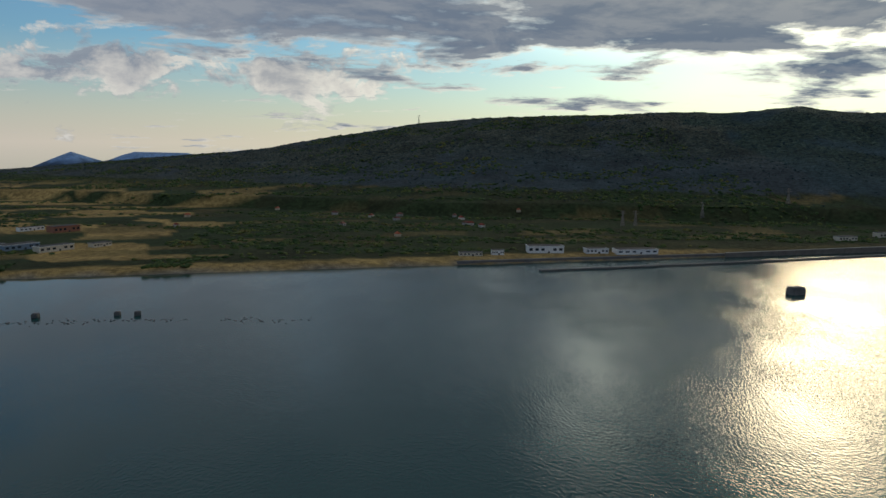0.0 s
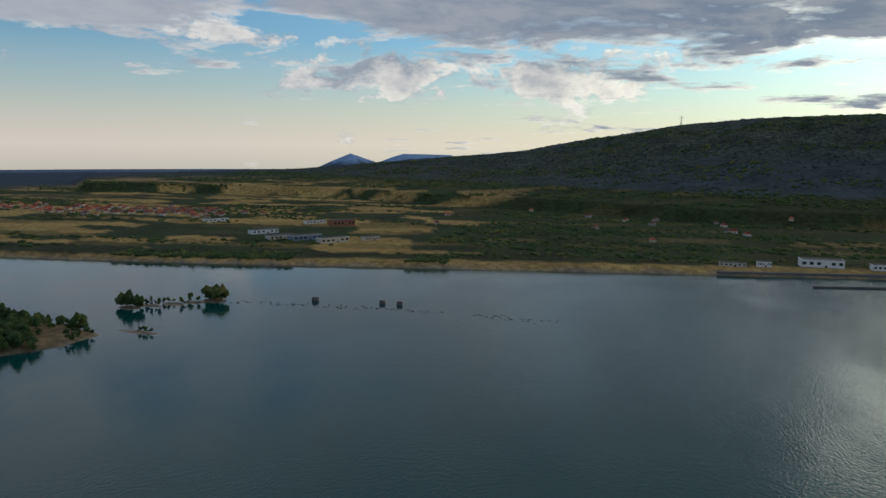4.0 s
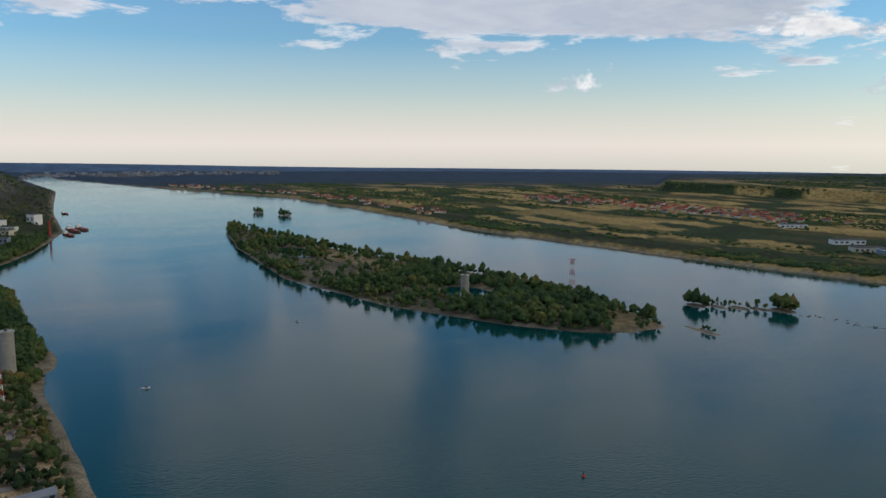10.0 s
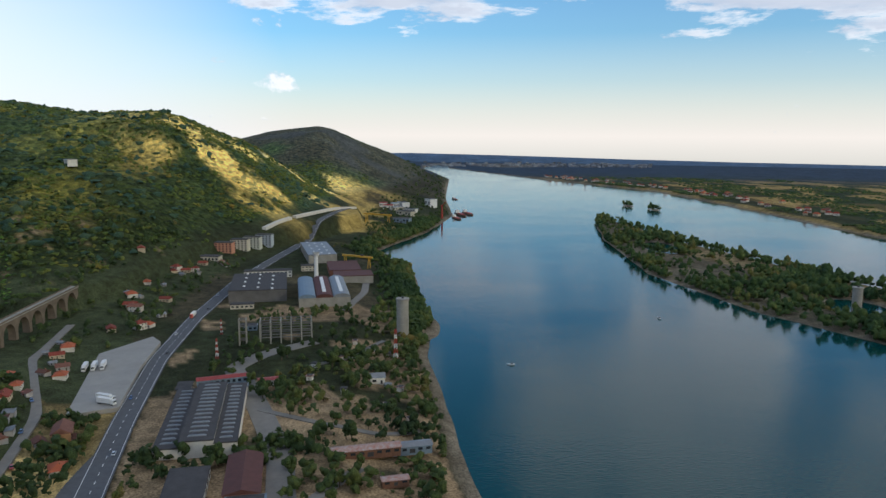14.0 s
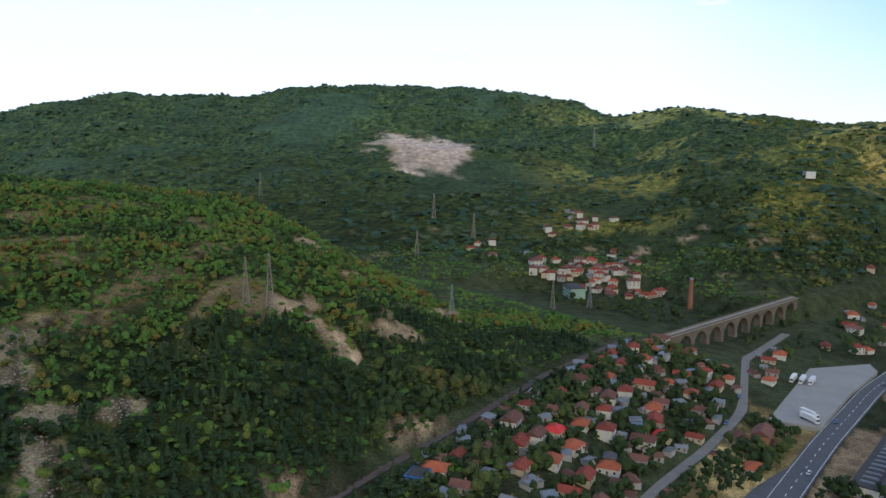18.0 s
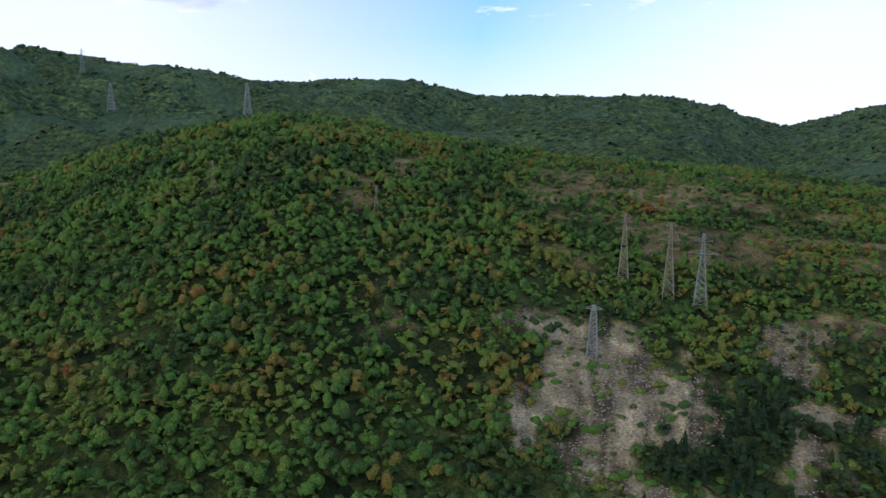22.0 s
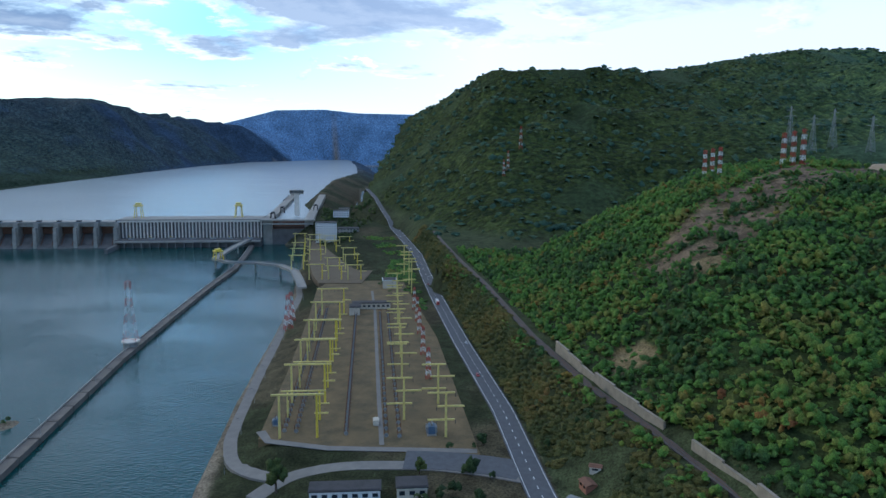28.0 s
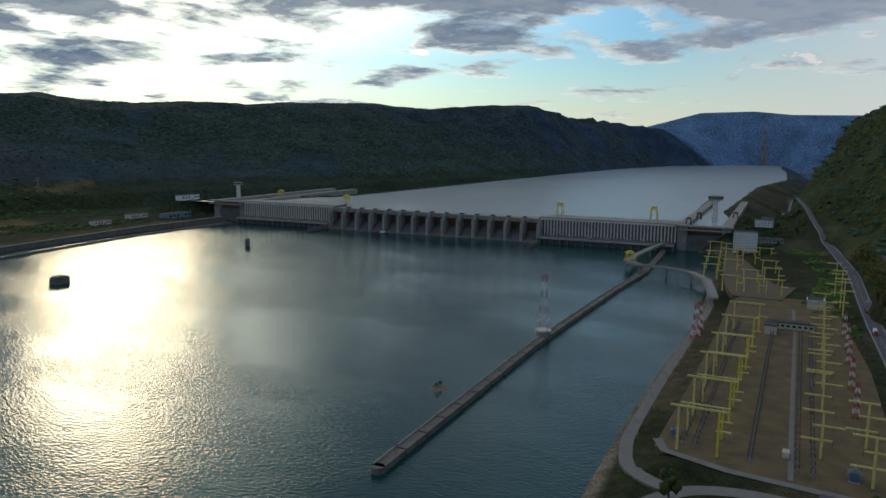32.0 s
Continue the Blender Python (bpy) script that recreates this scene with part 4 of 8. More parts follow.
# ---- lines of steel: pylons, masts ----


def lattice(b, h, w0, w1, levels, bar, z0=0.0, waist=None):
    """Legs and bracing of a square tower that narrows upwards."""
    def width(t):
        return w0 + (w1 - w0) * min(1.0, t / (waist or 1.0))
    for i in range(levels):
        t0, t1 = i / levels, (i + 1) / levels
        a, c, za, zc = width(t0) / 2, width(t1) / 2, z0 + h * t0, z0 + h * t1
        ring0 = [(-a, -a, za), (a, -a, za), (a, a, za), (-a, a, za)]
        ring1 = [(-c, -c, zc), (c, -c, zc), (c, c, zc), (-c, c, zc)]
        for k in range(4):
            b.tube(ring0[k], ring1[(k + 1) % 4], bar * 0.55, n=3)
            b.tube(ring0[(k + 1) % 4], ring1[k], bar * 0.55, n=3)
            b.tube(ring1[k], ring1[(k + 1) % 4], bar * 0.5, n=3)
    return b


def pylon(h, base, top, arms, material, label, group, bands=None, bar=0.22, waist=0.75, flare=False):
    """A lattice pylon: four legs, bracing, arms with insulators; bands paints it in turns of two colours."""
    th = empty("pylon", (0, 0, 0), 0, label, "pylon", group)
    levels = 9
    for k, (sx_, sy_) in enumerate(((-1, -1), (1, -1), (1, 1), (-1, 1))):
        if bands:
            continue
        b = Build()
        hw = h * waist
        b.tube((sx_ * base / 2, sy_ * base / 2, -1.5), (sx_ * top / 2, sy_ * top / 2, hw), bar, bar * 0.8, 4)
        b.tube((sx_ * top / 2, sy_ * top / 2, hw), (sx_ * top / 2 * 0.6, sy_ * top / 2 * 0.6, h), bar * 0.8, bar * 0.6, 4)
        part("leg", b, material, th)
    if bands:
        for i in range(7):
            t0, t1 = i / 7, (i + 1) / 7
            b = Build()
            for sx_, sy_ in ((-1, -1), (1, -1), (1, 1), (-1, 1)):
                wa, wb = [(base + (top - base) * min(1, t / waist)) / 2 for t in (t0, t1)]
                b.tube((sx_ * wa, sy_ * wa, h * t0 - (1.5 if i == 0 else 0)), (sx_ * wb, sy_ * wb, h * t1), bar * 1.2, bar * 1.1, 4)
            wa, wb = (base + (top - base) * min(1, t0 / waist)), (base + (top - base) * min(1, t1 / waist))
            lattice(b, h * (t1 - t0), wa, wb, 1, bar * 1.1, h * t0)
            part("red_section" if i % 2 == 0 else "white_section", b, bands[i % 2], th, "red painted lattice" if i % 2 == 0 else "white painted lattice")
    else:
        part("bracing", lattice(Build(), h * waist, base, top, levels, bar), material, th)
        part("upper_bracing", lattice(Build(), h * (1 - waist), top, top * 0.6, 4, bar, h * waist), material, th)
    for z, ln in arms:
        b = Build()
        for s in (-1, 1):
            b.tube((0, 0, h * z + 1.6), (s * ln / 2, 0, h * z), bar * 0.8, bar * 0.5, 4)
            b.tube((0, -top * 0.3, h * z), (s * ln / 2, 0, h * z), bar * 0.7, bar * 0.5, 4)
            b.tube((0, top * 0.3, h * z), (s * ln / 2, 0, h * z), bar * 0.7, bar * 0.5, 4)
        part("cross_arm", b, material if not bands else bands[0], th)
        for s in (-1, 1):
            part("insulator", Build().tube((s * ln / 2, 0, h * z), (s * ln / 2, 0, h * z - 2.2), 0.16, n=5), DARK_METAL, th)
    return th


LATTICE = mat("weathered_lattice_steel", (0.34, 0.29, 0.24), 0.7, 0.3, 0.5)
LATTICE_BLUE = mat("pale_lattice_steel", (0.30, 0.32, 0.32), 0.5, 0.2, 0.5)


def stand(proto, places, yaw=0.0, first=True, sink=0.0):
    """Sets a thing and its copies on the ground at plan places, each (x, y, heading, size)."""
    for i, (x, y, a, s) in enumerate(places):
        m = Matrix.Translation((x, y, ground_z(x, y) - sink)) @ Matrix.Rotation(radians(a), 4, "Z") @ Matrix.Scale(s, 4)
        if i == 0 and first:
            proto.matrix_world = m
        else:
            c = copy_thing(proto, Matrix.Identity(4))
            c.matrix_world = m


p = pylon(32, 5.0, 1.5, ((0.78, 9), (0.88, 7), (0.97, 5)), LATTICE, "brown lattice power pylon on the wooded slope", "hill pylons", bar=0.15)
stand(p, [(32, -357, 10, 1.0), (11, -350, 8, 1.05), (-153, -330, 60, 0.85), (-143, -335, 60, 0.72), (156, -349, 30, 0.45), (243, -334, 35, 0.55), (-471, -645, 40, 0.9), (-444, -979, 45, 1.0), (-570, -745, 40, 1.0), (-563, -659, 30, 0.95), (-462, -435, 50, 0.8)])
p = pylon(34, 6.0, 1.6, ((0.74, 13), (0.9, 8)), LATTICE_BLUE, "grey lattice power pylon above the scree", "hill pylons", bar=0.16)
stand(p, [(-3, -343, 5, 1.0), (-283, -351, 70, 0.6), (-505, -431, 20, 0.7), (1222, -423, 30, 1.75), (1187, -445, 30, 1.6), (1215, -485, 30, 1.75), (1181, -527, 30, 1.6), (1023, -832, 20, 0.8), (1210, -1240, 60, 1.5), (-1050, -900, 0, 1.1)])
p = pylon(21, 4.2, 2.0, ((0.93, 7),), LATTICE_BLUE, "short grey lattice pylon standing on scree", "hill pylons", bar=0.2, waist=0.9)
stand(p, [(37, -294, 0, 1.0)])
p = pylon(50, 12, 3.0, ((0.55, 9), (0.72, 7), (0.86, 6)), LATTICE_BLUE, "tall pale lattice tower on a bare levelled pad", "hill towers", bar=0.45, waist=0.95)
stand(p, [(703, -345, 0, 0.95), (1036, -1126, 20, 1.05), (812, -1228, 50, 1.25)])
p = pylon(32, 3.2, 2.6, ((0.97, 6),), WHITE_PAINT, "slim red and white pylon, one of three on the ridge", "ridge pylons", (RED_PAINT, WHITE_PAINT), bar=0.2, waist=1.0)
stand(p, [(694, -253, 20, 1.0), (698, -246, 20, 1.0), (702, -239, 20, 1.0), (709, -186, 15, 0.85), (712, -180, 15, 0.85), (715, -174, 15, 0.85)], sink=1)
mound = Build()
ring_ = [(703 + 33 * math.cos(a_ / 18 * 2 * math.pi) * (1 + 0.08 * math.sin(a_ * 2.3)), -345 + 24 * math.sin(a_ / 18 * 2 * math.pi)) for a_ in range(18)]
zt = max(ground_z(x, y) for x, y in ring_) + 3.5
mound.add([(703 + (x - 703) * 1.5, -345 + (y + 345) * 1.5, zt - 14) for x, y in ring_] + [(x, y, zt) for x, y in ring_], [(i, (i + 1) % 18, 18 + (i + 1) % 18, 18 + i) for i in range(18)] + [tuple(range(18, 36))])
tagged(part("levelled_pad", mound, mat("bare_sandy_earth", (0.36, 0.29, 0.20), 0.95, 0.25, 0.1, 0.4, 1.0)), "bare sandy pad cut into the hilltop", "pad", kind="structure")
p = pylon(42, 6, 2.4, ((0.9, 12),), WHITE_PAINT, "slim red and white lattice pylon on the mountain", "ridge pylons", (RED_PAINT, WHITE_PAINT), bar=0.28, waist=1.0)
stand(p, [(1209, -7, 0, 0.85), (1132, 18, 0, 0.6), (1150, 12, 0, 0.7)])

# ---- river: island, mole, caissons ----


def block_thing(name, at, size, material, label, category, taper=0.94, yaw=0.0, group="", chamfer=0.12):
    """A weathered block with bevelled edges."""
    bm = bmesh.new()
    bmesh.ops.create_cube(bm, size=1.0)
    for v in bm.verts:
        k = taper if v.co.z > 0 else 1.0
        v.co = Vector((v.co.x * size[0] * k, v.co.y * size[1] * k, (v.co.z + 0.5) * size[2]))
    bmesh.ops.bevel(bm, geom=bm.edges[:], offset=chamfer * min(size), segments=2, affect="EDGES")
    me = bpy.data.meshes.new(name)
    bm.to_mesh(me)
    bm.free()
    ob = part(name, me, material)
    ob.matrix_world = pose(*at, 0, 0, yaw)
    return tagged(ob, label, category, group)


MOLE_CONCRETE = mat("brown_stained_concrete", (0.20, 0.175, 0.145), 0.9, 0.4, 0.12, 0.3, 1.5)
mole = empty("river_mole", (264, 236, 0), 0, "long concrete guide wall running out into the river", "guide wall")
minv = mole.matrix_world.inverted()
MOLE = [(264, 236), (386, 262), (507, 288), (640, 311), (769, 332), (895, 349), (1000, 374), (1092, 398)]
for i in range(len(MOLE) - 1):
    (xa, ya), (xb, yb) = MOLE[i], MOLE[i + 1]
    n = int(math.hypot(xb - xa, yb - ya) / 24)
    for k in range(n):
        t0, t1 = k / n, (k + 1) / n - 0.012
        b = Build().ribbon([minv @ Vector((xa + (xb - xa) * t, ya + (yb - ya) * t, 3.4)) for t in (t0, t1)], 7.0, 9.0)
        part("wall_segment", b, MOLE_CONCRETE, mole)
        b = Build().ribbon([minv @ Vector((xa + (xb - xa) * t, ya + (yb - ya) * t + 2.9, 4.3)) for t in (t0, t1)], 0.7, 0.9)
        part("kerb", b, CONCRETE, mole)
b = Build().tube(minv @ Vector((264, 236, -5)), minv @ Vector((264, 236, 3.4)), 3.5, n=14)
part("rounded_end", b, MOLE_CONCRETE, mole)


def lamp_post(h=9.0):
    th = empty("lamp_post", (0, 0, 0), 0, "slim grey lamp post on the waterside wall", "lamp post", "waterside lamps")
    part("pole", Build().tube((0, 0, 0), (0, 0, h), 0.14, 0.08, 6), STEEL, th)
    part("arm", Build().tube((0, 0, h), (1.4, 0, h + 0.3), 0.07, n=5), STEEL, th)
    part("lamp_head", Build().box((1.6, 0, h + 0.2), (0.9, 0.35, 0.2)), DARK_METAL, th)
    return th


lp = lamp_post()
spots = []
for i in range(7):
    t = i / 7
    x = 280 + t * 600
    spots.append((x, float(np.interp(x, [m[0] for m in MOLE], [m[1] for m in MOLE])) - 2.4, 3.4))
for i in range(9):
    x = 330 + i * 48
    y = float(along(BANK_N, x)) - 12
    spots.append((x, y, ground_z(x, y)))
for i, s in enumerate(spots):
    if i == 0:
        lp.matrix_world = pose(*s, 0, 0, 100)
    else:
        copy_thing(lp, pose(*s, 0, 0, 100))

block_thing("mooring_caisson", (404, 839, -3), (20, 14, 11.5), CONCRETE_DARK, "dark square caisson standing in open water", "caisson", 0.9, 20)
block_thing("pier_stump", (728, 916, -4), (6, 6, 15.5), CONCRETE_DARK, "lone dark pier stump below the dam", "pier", 1.0, 12)
for i, (x, y, s) in enumerate(((-385, 690, 1.0), (-313, 703, 0.9), (-294, 704, 0.95))):
    block_thing("ruined_block", (x, y, -2), (6.5 * s, 6 * s, 6.2 * s), CONCRETE_DARK, "dark broken block rising from shallow water", "ruin block", 0.95, 8 * i, "blocks in the shallows")
rubble = Build()
rr = random.Random(4)
for k in range(210):
    t = rr.random()
    x, y = -470 + t * 420, 650 + t * 95 - 60 * t * t + rr.gauss(0, 5)
    if 0.55 < t < 0.62 or t > 0.82:
        continue
    rubble.box((x, y, -0.6), (rr.uniform(0.8, 3.2), rr.uniform(0.6, 1.6), rr.uniform(0.75, 1.1)), rr.uniform(0, 180), 0.7)
tagged(part("drowned_wall", rubble, CONCRETE_DARK), "line of rubble of a drowned wall just breaking the surface", "rubble", kind="stuff")

# caisson with the river-crossing pylon
base = empty("pylon_caisson", (541, 297, 0), 0, "round concrete caisson in the water carrying a pylon", "caisson")
part("drum", Build().tube((0, 0, -6), (0, 0, 6.5), 6.0, 5.6, 18), CONCRETE, base, smooth=False)
part("cap", Build().tube((0, 0, 6.5), (0, 0, 7.6), 7.0, 7.0, 18), RIB, base)
p = pylon(47, 9.5, 3.8, ((0.99, 10), (0.93, 9)), WHITE_PAINT, "tall red and white lattice pylon on a caisson in the river", "river pylons", (RED_PAINT, WHITE_PAINT), bar=0.12, waist=0.7)
p.matrix_world = pose(541, 297, 7.6, 0, 0, 15)
p = pylon(30, 7, 2.6, ((0.97, 8),), RED_PAINT, "red and white lattice pylon on the quay", "river pylons", (RED_PAINT, WHITE_PAINT), bar=0.2, waist=0.8)
stand(p, [(604, 190, 30, 1.0), (632, 196, 30, 0.9)])

# concrete towers, one on the island and one on the bank


def concrete_tower(at, h, r0, label):
    th = empty("concrete_tower", at, 0, label, "tower", "old cableway towers")
    n = 5
    for i in range(n):
        part("shaft_ring", Build().tube((0, 0, h * i / n - (4 if i == 0 else 0)), (0, 0, h * (i + 1) / n - 0.12), r0, r0 * 0.985, 22), CONCRETE, th, smooth=False)
    part("cap", Build().tube((0, 0, h - 0.12), (0, 0, h + 1.1), r0 * 1.1, r0 * 1.1, 22), CONCRETE, th)
    part("hatch", Build().box((0.3, 0, h + 1.1), (1.6, 1.6, 1.3)), DARK_METAL, th)
    return th


concrete_tower((-672, 390, 0.5), 27, 4.4, "round pale concrete tower among the island trees")
concrete_tower((-574, -26, 6), 31.5, 4.8, "round pale concrete tower on the river bank")
p = pylon(41, 6.0, 2.8, ((0.985, 11), (0.90, 6)), WHITE_PAINT, "red and white lattice pylon on the wooded island", "river pylons", (RED_PAINT, WHITE_PAINT), bar=0.17, waist=0.8)
stand(p, [(-630, 499, 20, 1.0)])
p = pylon(24, 3.0, 1.2, ((0.95, 4),), WHITE_PAINT, "small red and white lattice mast by the bank", "bank masts", (RED_PAINT, WHITE_PAINT), bar=0.2, waist=0.8)
stand(p, [(-508, -28, 0, 1.0), (-497, -150, 0, 0.6), (-560, -165, 0, 0.5)])


def boat(label, s=1.0):
    th = empty("motor_boat", (0, 0, 0), 0, label, "boat", "boats")
    b = Build()
    ring = [(-3, -1.0), (1.2, -1.1), (3.4, 0), (1.2, 1.1), (-3, 1.0)]
    b.add([(x * 0.8, y * 0.7, -0.3) for x, y in ring] + [(x, y, 0.7) for x, y in ring], [(0, 1, 6, 5), (1, 2, 7, 6), (2, 3, 8, 7), (3, 4, 9, 8), (4, 0, 5, 9), (9, 8, 7, 6, 5), (4, 3, 2, 1, 0)])
    part("hull", b, WHITE_PAINT, th)
    part("cabin", Build().box((-0.6, 0, 0.7), (1.8, 1.3, 0.8), 0, 0.85), DARK_METAL, th, "dark cabin")
    return th


bo = boat("small motor boat crossing the calm river")
bo.matrix_world = pose(-525, 55, 0, 0, 0, -100)
copy_thing(bo, pose(-664, 205, 0, 0, 0, 10))


def buoy(at, label, s=1.0):
    th = empty("buoy", at, 0, label, "buoy", "channel buoys")
    part("float", Build().tube((0, 0, -0.8), (0, 0, 0.9), 1.1, 0.9, 10), RED_PAINT, th)
    part("topmark", Build().tube((0, 0, 0.9), (0, 0, 3.2), 0.3, 0.12, 6), DARK_METAL, th)
    return th


buoy((-278, 231, 0), "small red channel buoy afloat")

# ---- road, railway ----


def drape(line, lift, step=7.0, xs=None):
    """Points along a plan line, laid on the ground."""
    out_ = []
    for (xa, ya), (xb, yb) in zip(line[:-1], line[1:]):
        n = max(1, int(math.hypot(xb - xa, yb - ya) / step))
        out_ += [(xa + (xb - xa) * k / n, ya + (yb - ya) * k / n) for k in range(n)]
    out_.append(line[-1])
    # round the corners a little
    pts = np.array(out_)
    for _ in range(3):
        pts[1:-1] = (pts[:-2] + 2 * pts[1:-1] + pts[2:]) / 4
    z = land(pts[:, 0], pts[:, 1])
    for _ in range(6):
        z[1:-1] = (z[:-2] + z[1:-1] + z[2:]) / 3
    return [(x, y, zz + lift) for (x, y), zz in zip(pts, z)]


def shifted(pts, d):
    """The same line moved sideways by d."""
    v = [Vector(p) for p in pts]
    res = []
    for i, p in enumerate(v):
        t = v[min(i + 1, len(v) - 1)] - v[max(i - 1, 0)]
        res.append(p + Vector((-t.y, t.x, 0)).normalized() * d)
    return res


road_line = drape([r for r in ROAD if -1500 < r[0] < 1700], 0.7)
tagged(part("road", Build().ribbon(road_line, 13.0, 1.6), ASPHALT), "grey two-lane main road along the river", "road", kind="structure")
for d in (-5.6, 5.6):
    tagged(part("edge_line", Build().ribbon([p + Vector((0, 0, 0.02)) for p in shifted(road_line, d)], 0.25, 0.02), WHITE_PAINT), "white road edge line", "road marking", kind="structure")
dash = Build()
fine = drape([r for r in ROAD if -700 < r[0] < 1000], 0.73, 3.0)
for i in range(0, len(fine) - 2, 3):
    dash.ribbon([fine[i], fine[i + 1]], 0.3, 0.02)
tagged(part("centre_dashes", dash, WHITE_PAINT), "dashed white centre line on the road", "road marking", kind="structure")
rail_line = drape([r for r in RAIL if -440 < r[0] < 1300], 0.5)
tagged(part("railway_bed", Build().ribbon(rail_line, 5.0, 1.6), mat("track_ballast", (0.13, 0.11, 0.095), 0.95, 0.4, 0.5, 0.4, 4.0)), "dark ballasted single railway track on a ledge", "railway", kind="structure")
for d in (-0.75, 0.75):
    tagged(part("rail", Build().ribbon([p + Vector((0, 0, 0.16)) for p in shifted(rail_line, d)], 0.16, 0.16), RUST), "rusty steel rail", "rail", kind="structure")

# stone retaining wall uphill of the track
seg = [p for p in rail_line if 215 < p[0] < 470]
wall = empty("retaining_wall", (300, -90, ground_z(300, -90)), 0, "pale stone retaining wall above the railway", "retaining wall")
winv = wall.matrix_world.inverted()
up_line = shifted(seg, -3.9)
for i in range(0, len(up_line) - 3, 3):
    if 9 < i % 21 < 14:
        continue
    t = [winv @ (p + Vector((0, 0, 5.4 + 1.2 * math.sin(i * 0.7)))) for p in up_line[i : i + 4]]
    part("wall_bay", Build().ribbon(t, 1.2, 9.0), STONE_WALL, wall)
    part("coping", Build().ribbon([p + Vector((0, 0, 0.25)) for p in t], 1.5, 0.26), STONE_WALL, wall)

lane = drape([(-150, -140), (-196, -163), (-261, -183), (-316, -194), (-379, -211), (-430, -240), (-470, -262), (-560, -280)], 0.5, 5.0)
tagged(part("lane", Build().ribbon(lane, 6.0, 1.2), PALE_ROAD), "bleached village lane", "road", kind="structure")
side = drape([(-222, -131), (-262, -148), (-300, -158), (-330, -160), (-350, -160)], 0.62, 5.0)
tagged(part("bus_bay", Build().ribbon(side, 7.0, 1.4), ASPHALT), "asphalt lay-by beside the main road", "road", kind="structure")
park = Build().prism([(-385, -199), (-398, -176), (-470, -192), (-531, -201), (-545, -212), (-500, -232)][::-1], 8, 15.2)
tagged(part("truck_park", park, mat("pale_gravel", (0.34, 0.325, 0.295), 0.95, 0.2, 0.1, 0.3, 2.0)), "pale gravel truck park beside the road", "car park", kind="structure")
for step_, (line, w) in enumerate((([(-250, -60), (-281, -62), (-339, -74), (-400, -98), (-443, -116), (-475, -134), (-508, -121), (-540, -90)], 13.0), ([(-330, -35), (-281, -59), (-258, -52), (-230, -40)], 6.0), ([(-479, -86), (-500, -60), (-540, -48), (-560, -40)], 4.0), ([(-400, -98), (-380, -60), (-372, -30), (-385, -8)], 4.0), ([(-640, -80), (-720, -70), (-800, -75), (-860, -95)], 7.0))):
    tagged(part("dirt_track", Build().ribbon(drape(line, 0.35 + 0.09 * step_, 5.0), w, 1.2), PALE_ROAD), "worn pale yard track", "track", kind="structure")

# ---- vehicles ----


def car(color, label):
    th = empty("car", (0, 0, 0), 0, label, "car", "cars on the road")
    m = mat("car_paint", color, 0.3, 0.05, 0.5, spec=0.6)
    b = Build()
    prof = [(-2.1, 0.35), (2.1, 0.35), (2.15, 0.75), (1.2, 0.95), (-1.9, 1.0), (-2.15, 0.8)]
    n = len(prof)
    b.add([(x, -0.85, z) for x, z in prof] + [(x, 0.85, z) for x, z in prof], [tuple(range(n)), tuple(range(2 * n - 1, n - 1, -1))] + [(i, n + i, n + (i + 1) % n, (i + 1) % n) for i in range(n)])
    part("body", b, m, th)
    cab = part("cabin", Build().box((-0.4, 0, 0.95), (2.6, 1.5, 0.6), 0, 0.75), GLASS_DARK, th, "dark glazed cabin")
    part("roof_panel", Build().box((-0.4, 0, 1.55), (1.9, 1.12, 0.06)), m, th)
    for x in (-1.35, 1.35):
        for y in (-0.8, 0.8):
            part("wheel", Build().tube((x, y - 0.1, 0.33), (x, y + 0.1, 0.33), 0.33, n=10), DARK_METAL, th)
    return th


def truck(color, label):
    th = empty("truck", (0, 0, 0), 0, label, "truck", "trucks")
    part("box_body", Build().box((-1.5, 0, 1.1), (9.5, 2.5, 2.8)), WHITE_PAINT, th, "white box body")
    part("cab", Build().box((4.6, 0, 0.6), (2.2, 2.4, 2.7), 0, 0.92), mat("truck_paint", color, 0.4, 0.1), th)
    part("windscreen", Build().box((5.62, 0, 1.9), (0.16, 2.0, 0.9)), GLASS_DARK, th)
    part("chassis", Build().box((0.4, 0, 0.5), (10, 1.0, 0.6)), DARK_METAL, th)
    for x in (-5, -3.8, 4.4):
        for y in (-1.1, 1.1):
            part("wheel", Build().tube((x, y - 0.15, 0.5), (x, y + 0.15, 0.5), 0.5, n=10), DARK_METAL, th)
    return th


CARS = [car((0.7, 0.7, 0.7), "white car on the main road"), car((0.09, 0.09, 0.1), "dark grey car on the main road"), car((0.4, 0.05, 0.04), "red car on the main road"), car((0.08, 0.15, 0.32), "blue car on the main road")]
TRUCKS = [truck((0.6, 0.1, 0.06), "white box truck with a red cab"), truck((0.7, 0.7, 0.68), "white lorry parked on gravel")]
used = set()


def park_at(proto, x, y, z, a):
    m = pose(x, y, z, 0, 0, a)
    if proto.name in used:
        copy_thing(proto, m)
    else:
        used.add(proto.name)
        proto.matrix_world = m


def on_road(proto, x, d):
    pts = [Vector(p) for p in road_line]
    i = min(range(1, len(pts) - 1), key=lambda k: abs(pts[k].x - x))
    t = pts[i + 1] - pts[i - 1]
    q = pts[i] + Vector((-t.y, t.x, 0)).normalized() * d
    park_at(proto, q.x, q.y, q.z, math.degrees(math.atan2(t.y, t.x)) + (180 if d > 0 else 0))


